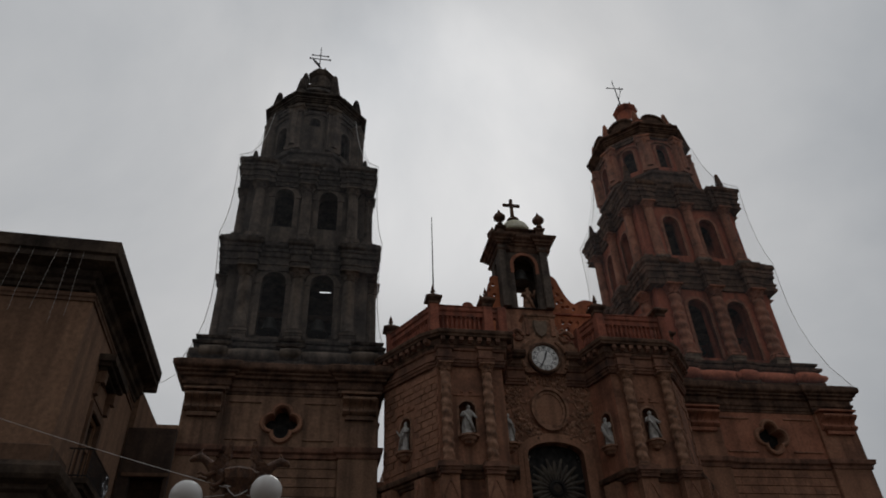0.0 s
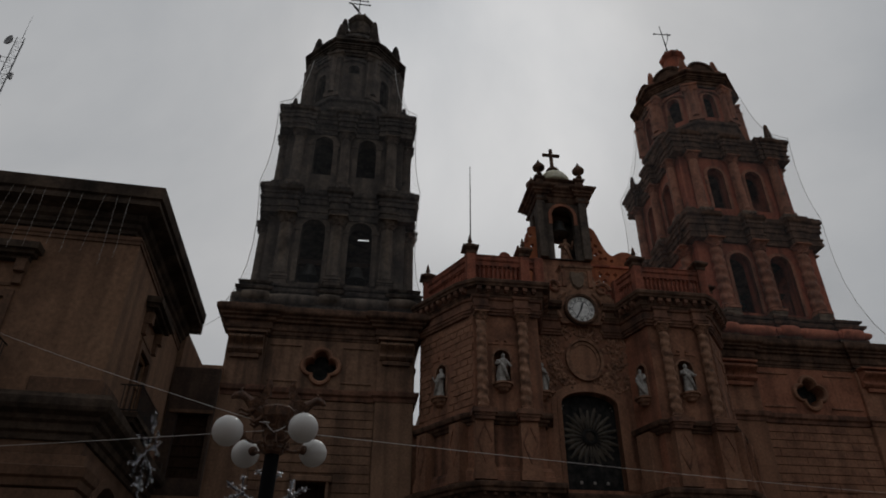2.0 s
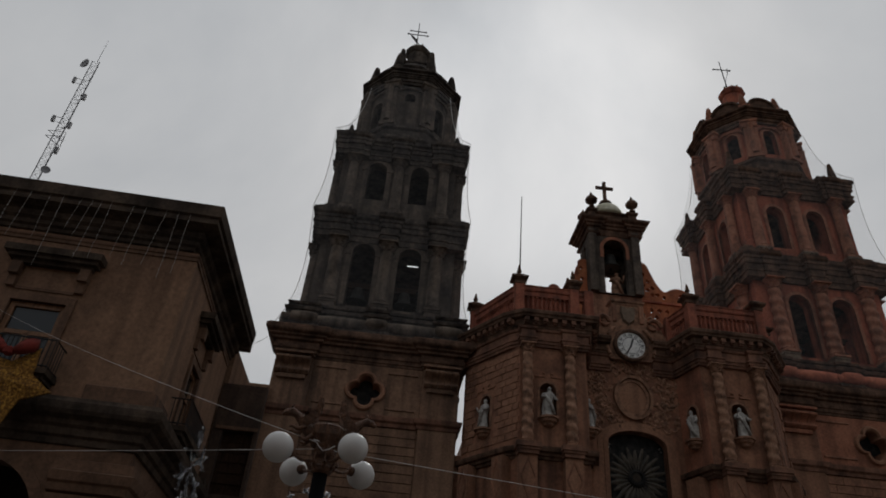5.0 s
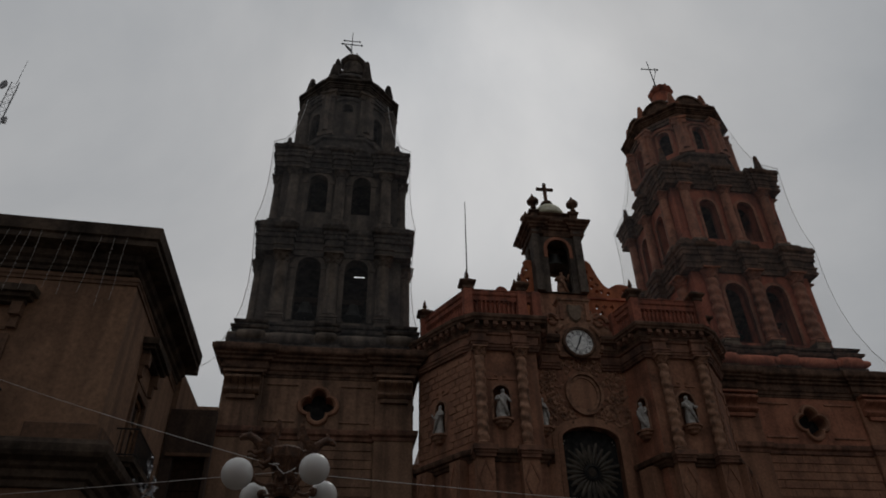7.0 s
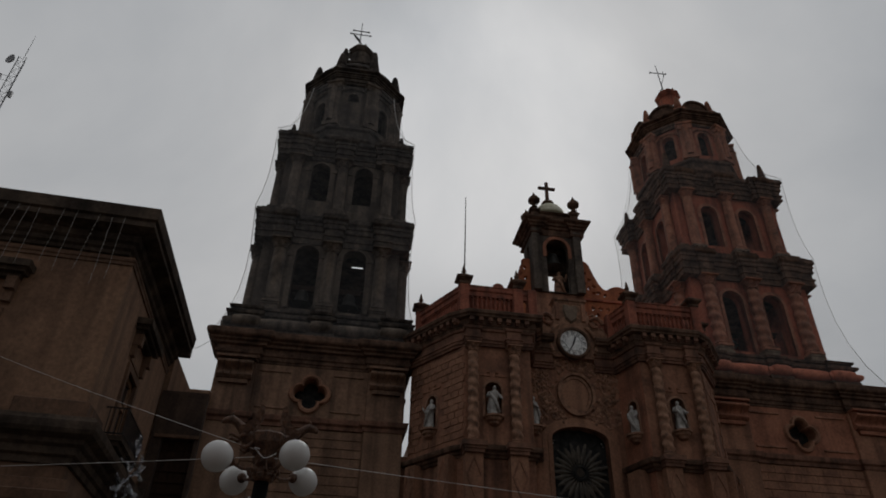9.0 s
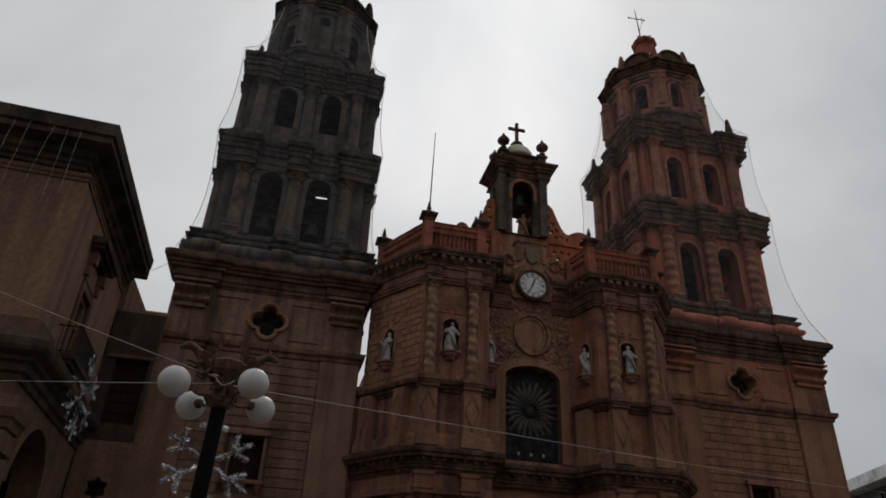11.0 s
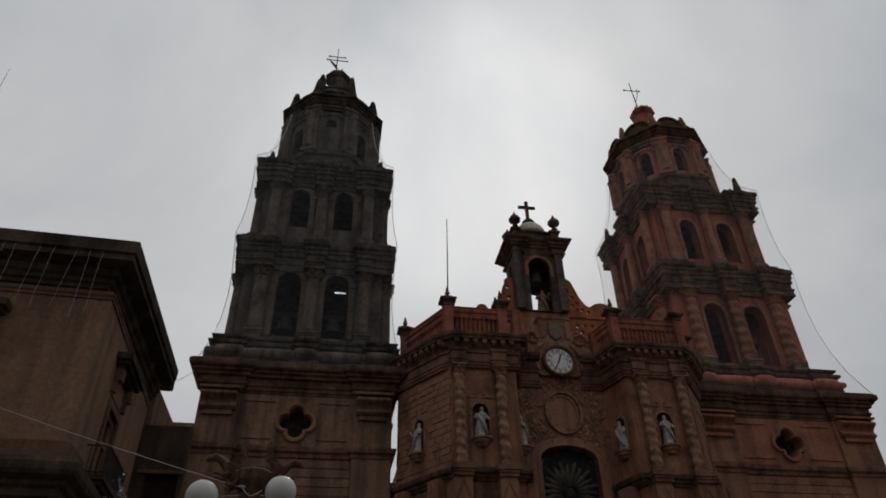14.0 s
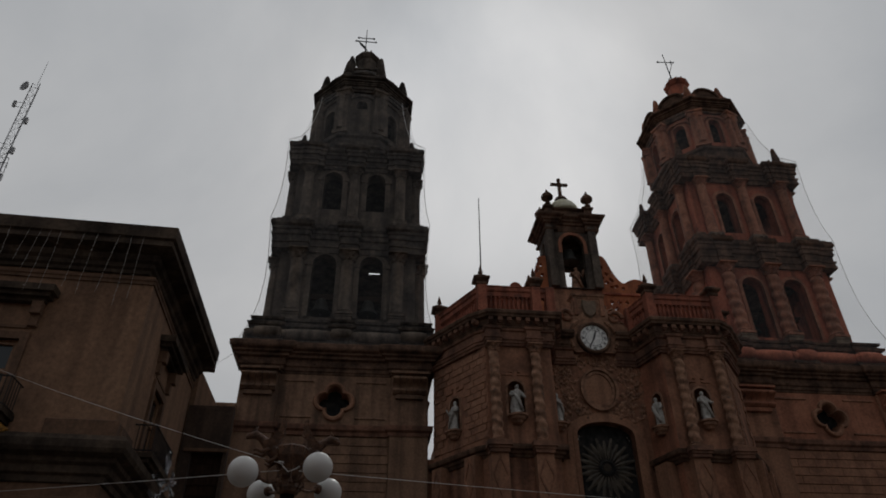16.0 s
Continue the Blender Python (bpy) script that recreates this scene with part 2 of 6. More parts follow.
def netting(name, cover):
    m = bpy.data.materials.new(name)
    m.use_nodes = True
    n, l = m.node_tree.nodes, m.node_tree.links
    b = n["Principled BSDF"]
    b.inputs["Base Color"].default_value, b.inputs["Roughness"].default_value = (0.42, 0.42, 0.43, 1), 0.9
    tr, mx = n.new("ShaderNodeBsdfTransparent"), n.new("ShaderNodeMixShader")
    no = n.new("ShaderNodeTexNoise")
    no.inputs["Scale"].default_value, no.inputs["Detail"].default_value = 0.8, 3
    mr = n.new("ShaderNodeMapRange")
    for i, v in enumerate((0.3, 0.7, cover * 0.6, cover * 1.4), 1):
        mr.inputs[i].default_value = v
    l.new(no.outputs["Fac"], mr.inputs[0])
    l.new(mr.outputs[0], mx.inputs[0])
    l.new(tr.outputs[0], mx.inputs[1])
    l.new(b.outputs[0], mx.inputs[2])
    l.new(mx.outputs[0], n["Material Output"].inputs["Surface"])
    return m


NET = netting("fine_bird_netting", 0.065)


# ---- building helpers ----
PLACE = {}  # where each thing stands


def thing(name, at, label, category, group="", kind=""):
    ob = new(name)
    ob.location = at
    ob.empty_display_size = 0.2
    PLACE[ob.name] = Matrix.Translation(at)
    return tagged(ob, label, category, group, kind)


def part(name, bm, material, parent=None, label="", local=False, smooth=False):
    """Links a bmesh, given in world metres (or in the parent's own frame), as one mesh under its thing."""
    if not local and parent is not None:
        bm.transform(PLACE[parent.name].inverted())
    bmesh.ops.recalc_face_normals(bm, faces=bm.faces)
    me = bpy.data.meshes.new(name)
    bm.to_mesh(me)
    bm.free()
    me.materials.append(material)
    if smooth:
        me.polygons.foreach_set("use_smooth", [True] * len(me.polygons))
    ob = new(name, me)
    ob.parent = parent
    if label:
        tagged(ob, label)
    PLACE[ob.name] = PLACE[parent.name] if parent is not None else Matrix()
    return ob


def box(bm, x0, x1, y0, y1, z0, z1, m=None, chamfer=0.0):
    v = [bm.verts.new((x, y, z)) for z in (z0, z1) for y in (y0, y1) for x in (x0, x1)]
    fs = [bm.faces.new([v[i] for i in q]) for q in ((0, 2, 3, 1), (4, 5, 7, 6), (0, 1, 5, 4), (2, 6, 7, 3), (0, 4, 6, 2), (1, 3, 7, 5))]
    if chamfer:
        es = list({e for f in fs for e in f.edges})
        r = bmesh.ops.bevel(bm, geom=es, offset=chamfer, segments=1, affect="EDGES", profile=0.5)
        v = list({w for f in r["faces"] for w in f.verts} | {w for w in v if w.is_valid})
    if m is not None:
        for w in v:
            w.co = m @ w.co
    return v


def lathe(bm, profile, at=(0, 0, 0), seg=12, m=None, wave=None):
    """Rings of (radius, z); wave(theta, z, i) scales the radius."""
    rings = []
    for i, (r, z) in enumerate(profile):
        ring = []
        for k in range(seg):
            a = 2 * math.pi * k / seg
            q = r * (wave(a, z, i) if wave else 1)
            p = Vector((at[0] + q * math.cos(a), at[1] + q * math.sin(a), at[2] + z))
            ring.append(bm.verts.new(m @ p if m is not None else p))
        rings.append(ring)
    for a, b in zip(rings, rings[1:]):
        for k in range(seg):
            bm.faces.new((a[k], a[(k + 1) % seg], b[(k + 1) % seg], b[k]))
    bm.faces.new(rings[0][::-1])
    bm.faces.new(rings[-1])
    return rings


def offset_plan(plan, d, closed=True):
    """Moves each side of a plan outwards (to the right of its way) by d, with mitred corners."""
    out, n = [], len(plan)
    for i, p in enumerate(plan):
        p = Vector(p)
        a = Vector(plan[i - 1]) if closed or i else None
        b = Vector(plan[(i + 1) % n]) if closed or i < n - 1 else None
        ns = []
        for s, e in ((a, p), (p, b)):
            if s is not None and e is not None:
                w = (e - s).normalized()
                ns.append(Vector((w.y, -w.x)))
        if len(ns) == 1:
            out.append(p + ns[0] * d)
        else:
            h = (ns[0] + ns[1])
            out.append(p + h * (d / max(0.35, 1 + ns[0].dot(ns[1]))))
    return out


def sweep(bm, plan, profile, closed=True, cap=True, m=None):
    """A moulding: the profile of (outward, z) points carried round a plan."""
    rings = []
    for d, z in profile:
        q = offset_plan(plan, d, closed)
        rings.append([bm.verts.new((m @ Vector((p.x, p.y, z))) if m is not None else (p.x, p.y, z)) for p in q])
    n = len(plan)
    for a, b in zip(rings, rings[1:]):
        for k in range(n if closed else n - 1):
            bm.faces.new((a[k], a[(k + 1) % n], b[(k + 1) % n], b[k]))
    if cap:
        bm.faces.new(rings[0][::-1])
        bm.faces.new(rings[-1])
    return rings


def panel(bm, x0, x1, z0, z1, holes, thick, m):
    """A wall slab from x0 to x1, its face at y = 0 and its back at y = thick, with openings that go through.
    Each hole: (centre, width, sill, springing, rise); the head is an arc of that rise, or flat."""
    holes = sorted(holes)
    faces = []

    def both(pts):
        faces.append([(x, 0, z) for x, z in pts])
        faces.append([(x, thick, z) for x, z in reversed(pts)])

    def edge(a, b):
        faces.append([(a[0], 0, a[1]), (b[0], 0, b[1]), (b[0], thick, b[1]), (a[0], thick, a[1])])

    cols = sorted({(c - w / 2, c + w / 2) for c, w, *_ in holes})
    x = x0
    for a, b in cols:
        if a > x + 1e-6:
            both([(x, z0), (a, z0), (a, z1), (x, z1)])
        stack = sorted([h for h in holes if abs(h[0] - (a + b) / 2) < 1e-6], key=lambda h: h[2])
        low = [(a, z0), (b, z0)]
        for c, w, sill, spring, rise in stack:
            if sill > z0 + 1e-6:
                both_pts = low + [(b, sill), (a, sill)]
                both(both_pts)
            n = 12 if rise > 0 else 1
            arc = []
            for k in range(n + 1):
                u = -1 + 2 * k / n
                if rise > 0:
                    ang = math.pi * (1 - k / n)
                    arc.append((c + w / 2 * math.cos(ang), spring + rise * math.sin(ang)))
                else:
                    arc.append((c + w / 2 * u, spring))
            edge((a, spring), (a, sill))
            edge((a, sill), (b, sill))
            edge((b, sill), (b, spring))
            for p, q in zip(arc[::-1], arc[::-1][1:]):
                edge(p, q)
            low = arc
        top = [(b, z1), (a, z1)]
        if len(low) > 2:
            for p, q in zip(low, low[1:]):
                both([p, q, (q[0], z1), (p[0], z1)])
        else:
            both(low + top)
        x = b
    if x1 > x + 1e-6:
        both([(x, z0), (x1, z0), (x1, z1), (x, z1)])
    for a, b in (((x0, z0), (x0, z1)), ((x1, z1), (x1, z0)), ((x0, z1), (x1, z1)), ((x1, z0), (x0, z0))):
        edge(a, b)
    cache = {}
    for f in faces:
        vs = []
        for p in f:
            k = tuple(round(q, 4) for q in p)
            if k not in cache:
                cache[k] = bm.verts.new(m @ Vector(p))
            if not vs or cache[k] is not vs[-1]:
                vs.append(cache[k])
        if len(set(vs)) > 2:
            try:
                bm.faces.new(vs)
            except ValueError:
                pass


def arch_ring(bm, c, w, sill, spring, rise, band, proud, m, depth=0.12, legs=True):
    """A moulded surround round an opening, standing proud of the wall face at y = 0."""
    pts = []
    n = 14
    for k in range(n + 1):
        ang = math.pi * (1 - k / n)
        pts.append((math.cos(ang), math.sin(ang)))
    inner = [(c + w / 2 * a, spring + rise * b) for a, b in pts]
    outer = [(c + (w / 2 + band) * a, spring + (rise + band) * b) for a, b in pts]
    if legs:
        inner = [(c - w / 2, sill)] + inner + [(c + w / 2, sill)]
        outer = [(c - w / 2 - band, sill)] + outer + [(c + w / 2 + band, sill)]
    rows = []
    for line, y in ((inner, depth), (inner, -proud), (outer, -proud * 0.7), (outer, depth)):
        rows.append([bm.verts.new(m @ Vector((x, y, z))) for x, z in line])
    for a, b in zip(rows, rows[1:]):
        for k in range(len(inner) - 1):
            bm.faces.new((a[k], a[k + 1], b[k + 1], b[k]))


def tube(bm, pts, r, seg=6):
    """A thin round bar along a chain of points."""
    pts = [Vector(p) for p in pts]
    rings = []
    for i, p in enumerate(pts):
        w = (pts[min(i + 1, len(pts) - 1)] - pts[max(i - 1, 0)]).normalized()
        s = w.cross(Vector((0, 0, 1)) if abs(w.z) < 0.95 else Vector((1, 0, 0))).normalized()
        t = w.cross(s)
        rr = r[i] if isinstance(r, (list, tuple)) else r
        rings.append([bm.verts.new(p + (s * math.cos(2 * math.pi * k / seg) + t * math.sin(2 * math.pi * k / seg)) * rr) for k in range(seg)])
    for a, b in zip(rings, rings[1:]):
        for k in range(seg):
            bm.faces.new((a[k], a[(k + 1) % seg], b[(k + 1) % seg], b[k]))
    bm.faces.new(rings[0][::-1])
    bm.faces.new(rings[-1])


def T(x, y, z, turn=0.0):
    return Matrix.Translation((x, y, z)) @ Matrix.Rotation(turn, 4, "Z")


# ---- ground ----
bm = bmesh.new()
N = 24
grid = [[bm.verts.new((-2000 + 4000 * i / N, -2000 + 4000 * j / N, 0)) for i in range(N + 1)] for j in range(N + 1)]
for j in range(N):
    for i in range(N):
        bm.faces.new((grid[j][i], grid[j][i + 1], grid[j + 1][i + 1], grid[j + 1][i]))
tagged(part("ground", bm, PAVING), "grey stone-paved square before the church", "ground", kind="structure")


# ---- bell towers ----
def ressaut_plan(w, h, d, mids=()):
    """A square of half width w whose corners (2h wide) and mid piers break forward by d."""
    pts = []
    for k in range(4):
        side = [(-w - d, -w - d), (-w + 2 * h, -w - d), (-w + 2 * h, -w)]
        for c, hw in mids:
            side += [(c - hw, -w), (c - hw, -w - d), (c + hw, -w - d), (c + hw, -w)]
        side += [(w - 2 * h, -w), (w - 2 * h, -w - d)]
        a = k * math.pi / 2
        pts += [(x * math.cos(a) - y * math.sin(a), x * math.sin(a) + y * math.cos(a)) for x, y in side]
    return pts


def ngon(r, n, turn=0.0):
    return [(r * math.cos(turn + 2 * math.pi * k / n), r * math.sin(turn + 2 * math.pi * k / n)) for k in range(n)]


def column_mesh(name, height, r, twist, mat, seg=14):
    """A column with base, shaft (plain or with a spiral roll) and leafy capital, standing on z = 0."""
    bm = bmesh.new()
    hb, hc = r * 0.9, r * 1.7
    box(bm, -r * 1.25, r * 1.25, -r * 1.25, r * 1.25, 0, hb * 0.4)
    lathe(bm, [(r * 1.22, hb * 0.4), (r * 1.28, hb * 0.55), (r * 1.05, hb * 0.72), (r * 1.15, hb * 0.85), (r, hb)], seg=seg)
    n = 76 if twist else 4
    z0, z1 = hb, height - hc
    prof = [(r * (1.0 - 0.1 * k / n), z0 + (z1 - z0) * k / n) for k in range(n + 1)]
    lathe(bm, prof, seg=seg, wave=(lambda a, z, i: 1 + 0.125 * math.sin(a + twist * 2 * math.pi * (z - z0) / (z1 - z0))) if twist else (lambda a, z, i: 1 + 0.02 * math.cos(8 * a)))
    lathe(bm, [(r * 0.95, z1), (r * 1.08, z1 + hc * 0.08), (r * 0.92, z1 + hc * 0.14), (r * 1.14, z1 + hc * 0.38), (r * 1.26, z1 + hc * 0.44), (r * 1.0, z1 + hc * 0.48), (r * 1.2, z1 + hc * 0.68), (r * 1.46, z1 + hc * 0.80), (r * 1.2, z1 + hc * 0.86)], seg=seg,
          wave=lambda a, z, i: 1 + 0.12 * math.cos(6 * a + i))
    box(bm, -r * 1.38, r * 1.38, -r * 1.38, r * 1.38, z1 + hc * 0.86, height)
    bmesh.ops.recalc_face_normals(bm, faces=bm.faces)
    me = bpy.data.meshes.new(name)
    bm.to_mesh(me)
    bm.free()
    me.materials.append(mat)
    return me


def stand(name, me, at, parent, turn=0.0, label=""):
    o = new(name, me)
    o.parent = parent
    o.matrix_basis = T(*at, turn)
    if label:
        tagged(o, label)
    return o


def entablature(z0, z1, over):
    """Architrave, frieze and a stepped cornice that ends over beyond the wall at z1."""
    h = z1 - z0
    steps = [(0.02, 0), (0.10, 0), (0.12, 0.09), (0.05, 0.10), (0.07, 0.19), (0.15, 0.21), (0.15, 0.27), (0.03, 0.29), (0.05, 0.47), (0.16, 0.49), (0.18, 0.55), (over * 0.42, 0.58), (over * 0.44, 0.65),
             (over * 0.64, 0.67), (over * 0.66, 0.75), (over * 0.54, 0.77), (over * 0.93, 0.83), (over, 0.86), (over, 0.93), (over * 0.84, 0.945), (over * 0.88, 1.0), (0.0, 1.0)]
    return [(d, z0 + h * u) for d, u in steps]


def pinnacle(bm, x, y, z, h, r):
    """A stubby stone pinnacle of worn rings, rounded at the top."""
    prof = [(r, 0), (r, h * 0.12), (r * 0.8, h * 0.16)]
    for k in range(6):
        u = 0.2 + 0.105 * k
        q = r * (0.92 - 0.36 * k / 5)
        prof += [(q, h * u), (q * 1.06, h * (u + 0.05)), (q * 0.88, h * (u + 0.08))]
    prof += [(r * 0.46, h * 0.90), (r * 0.3, h * 0.97), (r * 0.05, h)]
    lathe(bm, prof, (x, y, z), 8)


def curved_pediment(bm, hw, rise, thick, m):
    """A round-topped slab on z = 0, its face at y = 0, with a rolled rim."""
    n = 14
    arc = [(hw * math.cos(math.pi * (1 - k / n)), rise * math.sin(math.pi * (1 - k / n)) ** 0.8) for k in range(n + 1)]
    f = [bm.verts.new(m @ Vector((x, 0, z))) for x, z in arc]
    r = [bm.verts.new(m @ Vector((x, thick, z))) for x, z in arc]
    bm.faces.new(f)
    bm.faces.new(r[::-1])
    for k in range(n):
        bm.faces.new((f[k], f[k + 1], r[k + 1], r[k]))
    bm.faces.new((f[0], r[0], r[n], f[n]))
    tube(bm, [m @ Vector((x, -0.04, z)) for x, z in arc], 0.15, 6)


def quatrefoil(tower, z, y, red):
    """The four-lobed window: a moulded ring of four lobes round a deep opening."""
    bm = bmesh.new()
    n = 64

    def lobe(a, grow):
        return 0.58 + grow + 0.34 * abs(math.cos(2 * a)) ** 0.8
    rows = []
    for grow, yy in ((0.0, 0.75), (0.0, -0.10), (0.10, -0.22), (0.24, -0.20), (0.30, -0.04), (0.30, 0.10)):
        rows.append([bm.verts.new((lobe(2 * math.pi * k / n, grow) * math.cos(2 * math.pi * k / n), y + yy, z + lobe(2 * math.pi * k / n, grow) * math.sin(2 * math.pi * k / n))) for k in range(n)])
    for a, b in zip(rows, rows[1:]):
        for k in range(n):
            bm.faces.new((a[k], a[(k + 1) % n], b[(k + 1) % n], b[k]))
    ring = part("quatrefoil_window", bm, SMOOTH, tower, "four-lobed window in a moulded stone ring", local=True)
    # near-black disc set back behind the lobes gives the opening its shade
    bm = bmesh.new()
    bm.faces.new([bm.verts.new((1.2 * math.cos(2 * math.pi * k / 24), y + 0.74, z + 1.2 * math.sin(2 * math.pi * k / 24))) for k in range(24)])
    part("lobed_dark_sheet", bm, LEAD, ring, "dark sheet deep in the opening, coloured for its shade", local=True)


def lobed_panel(bm, x0, x1, z0, z1, y, zc, thick):
    """A flat wall face with a four-lobed hole."""
    n = 64
    inner = []
    outer = []
    for k in range(n):
        a = 2 * math.pi * k / n
        r = 0.60 + 0.34 * abs(math.cos(2 * a)) ** 0.8
        inner.append((r * math.cos(a), zc + r * math.sin(a)))
        c, s = math.cos(a), math.sin(a)
        lim = []
        if abs(c) > 1e-9:
            lim.append((x1 if c > 0 else x0) / c)
        if abs(s) > 1e-9:
            lim.append(((z1 if s > 0 else z0) - zc) / s)
        t = min(v for v in lim if v > 0)
        outer.append((t * c, zc + t * s))
    for z in (z0, z1):
        for x in (x0, x1):
            best = min(range(n), key=lambda k: (outer[k][0] - x) ** 2 + (outer[k][1] - z) ** 2)
            outer[best] = (x, z)
    a = [bm.verts.new((x, y, zz)) for x, zz in inner]
    b = [bm.verts.new((x, y, zz)) for x, zz in outer]
    c = [bm.verts.new((x, y + thick, zz)) for x, zz in inner]
    for k in range(n):
        j = (k + 1) % n
        bm.faces.new((a[k], a[j], b[j], b[k]))
        bm.faces.new((a[k], c[k], c[j], a[j]))


def scroll_bracket(bm, x, y, z0, z1, hw):
    """A wide console of five flutes that rolls out towards its top."""
    for k in range(5):
        xa, xb = x - hw + 2 * hw * k / 5 + 0.02, x - hw + 2 * hw * (k + 1) / 5 - 0.02
        prof = []
        for i in range(17):
            u = i / 16
            out = 0.20 + 0.50 * math.exp(-((u - 0.72) / 0.20) ** 2) + 0.20 * math.exp(-((u - 0.14) / 0.11) ** 2)
            prof.append((out, z0 + (z1 - z0) * u))
        va = [bm.verts.new((xa, y - o, z)) for o, z in prof] + [bm.verts.new((xa, y + 0.1, z1)), bm.verts.new((xa, y + 0.1, z0))]
        vb = [bm.verts.new((xb, y - o, z)) for o, z in prof] + [bm.verts.new((xb, y + 0.1, z1)), bm.verts.new((xb, y + 0.1, z0))]
        m = len(va)
        for i in range(m):
            bm.faces.new((va[i], va[(i + 1) % m], vb[(i + 1) % m], vb[i]))
        bm.faces.new(va[::-1])
        bm.faces.new(vb)
    box(bm, x - hw - 0.1, x + hw + 0.1, y - 0.62, y + 0.1, z1, z1 + 0.12)
    box(bm, x - hw * 0.8, x + hw * 0.8, y - 0.2, y + 0.1, z0 - 0.28, z0 - 0.04)


BLOCK_BM = bmesh.new()
box(BLOCK_BM, -0.5, 0.5, -0.06, 0.06, -0.5, 0.5)
for v in BLOCK_BM.verts:
    if v.co.y < 0:
        v.co.x *= 0.988
        v.co.z *= 0.95
bmesh.ops.recalc_face_normals(BLOCK_BM, faces=BLOCK_BM.faces)
BLOCK_ME = bpy.data.meshes.new("stone_block")
BLOCK_BM.to_mesh(BLOCK_ME)
BLOCK_BM.free()
BLOCK_ME.materials.append(BLOCK)
BLOCK_JOBS = []  # (tower, half width of the field, top): laid at the end of the file


def bell_tower(cx, front, p, pil, w1, w2, zc, z1, z2, ztop, ro, wc, walls, caps, cols, twist, octo, label, trims):
    """A square church tower: shaft, quatrefoil frieze, two belfry storeys, octagon, dome and lantern."""
    cy = front + p
    stone, smooth = (PINK, SMOOTH) if octo else (BROWN, BROWNSMOOTH)
    bw = cx, 6.45  # belfry axis
    t = thing("bell_tower", (cx, cy, 0), label, "bell tower")
    # shaft: pilasters at the corners, ashlar field between
    plan = ressaut_plan(p - 0.22, (p - 0.22 - pil) / 2, 0.22)
    bm = bmesh.new()
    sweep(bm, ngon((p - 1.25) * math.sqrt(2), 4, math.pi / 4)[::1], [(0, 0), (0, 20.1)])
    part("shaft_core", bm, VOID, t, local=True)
    for k in range(4):
        m = Matrix.Rotation(k * math.pi / 2, 4, "Z") @ Matrix.Translation((0, -p + 0.30, 0))
        bm = bmesh.new()
        panel(bm, -pil, pil, 0, 14.9, [(0.1, 1.6, 8.0, 10.2, 0)] if k == 0 else [], 0.7, m)
        part("shaft_wall", bm, stone, t, local=True)
        if k:
            bm = bmesh.new()
            panel(bm, -pil, pil, 15.3, 18.75, [], 0.7, m)
            part("frieze_wall", bm, stone, t, local=True)
    win = part("shaft_window", (lambda b: (box(b, -0.86, -0.70, -p + 0.05, -p + 0.5, 7.95, 10.2, chamfer=0.03), box(b, 0.90, 1.06, -p + 0.05, -p + 0.5, 7.95, 10.2, chamfer=0.03),
                box(b, -1.0, 1.2, -p - 0.08, -p + 0.5, 10.2, 10.5, chamfer=0.04), b)[3])(bmesh.new()), stone, t, "small dark window in a plain stone frame", local=True)
    bm = bmesh.new()
    box(bm, -1.0, 1.2, -p - 0.15, -p + 0.4, 7.72, 7.95, chamfer=0.04)
    for x in (-0.75, 0.1, 0.95):
        lathe(bm, [(0.02, -0.45), (0.12, -0.35), (0.2, -0.12), (0.24, 0.0)], (x, -p + 0.08, 7.72), 8)
    part("window_sill", bm, FCORN, win, local=True)
    # dark sheet in the unglazed opening, coloured as the shade inside
    bm = bmesh.new()
    box(bm, -0.72, 0.92, -p + 0.85, -p + 0.9, 8.0, 10.2)
    part("shaded_opening_sheet", bm, DOORWOOD, win, local=True)
    for x in (0.1,):
        bm = bmesh.new()
        box(bm, x - 0.03, x + 0.03, -p + 0.78, -p + 0.84, 8.0, 10.2)
        part("window_bar", bm, DOORWOOD, win, local=True)
    for k in range(4):
        sx, sy = ((-1, -1), (1, -1), (1, 1), (-1, 1))[k]
        bm = bmesh.new()
        x0, x1 = sorted((sx * pil, sx * p))
        y0, y1 = sorted((sy * pil, sy * p))
        box(bm, x0, x1, y0, y1, 0, 15.0, chamfer=0.05)
        part("corner_pilaster", bm, smooth, t, "smooth plastered corner pilaster", local=True)
    bm = bmesh.new()
    sweep(bm, plan, [(0, 14.75), (0.06, 14.75), (0.10, 14.95), (0.24, 15.05), (0.28, 15.25), (0.28, 15.32), (0.0, 15.36)])
    part("belt_cornice", bm, FCORN, t, local=True)
    # frieze with quatrefoil and consoles
    bm = bmesh.new()
    lobed_panel(bm, -pil, pil, 15.33, 18.75, -p + 0.2, 16.78, 0.75)
    part("frieze_panel", bm, FRIEZE if octo else BROWN, t, local=True)
    quatrefoil(t, 16.78, -p + 0.2, octo)
    for k in range(4):
        sx, sy = ((-1, -1), (1, -1), (1, 1), (-1, 1))[k]
        bm = bmesh.new()
        x0, x1 = sorted((sx * pil, sx * p))
        y0, y1 = sorted((sy * pil, sy * p))
        box(bm, x0, x1, y0, y1, 15.33, 18.75, chamfer=0.04)
        part("frieze_pier", bm, stone, t, local=True)
    for s in (-1, 1):
        bm = bmesh.new()
        scroll_bracket(bm, s * (p + pil) / 2, -p, 17.25, 18.4, (p - pil) / 2 - 0.12)
        part("scroll_console", bm, FRIEZE if octo else BROWN, t, "fluted scroll console under the cornice", local=True)
        for sz in (15.75, 17.95):
            bm = bmesh.new()
            xa, xb = sorted((s * 1.25, s * (pil - 0.25)))
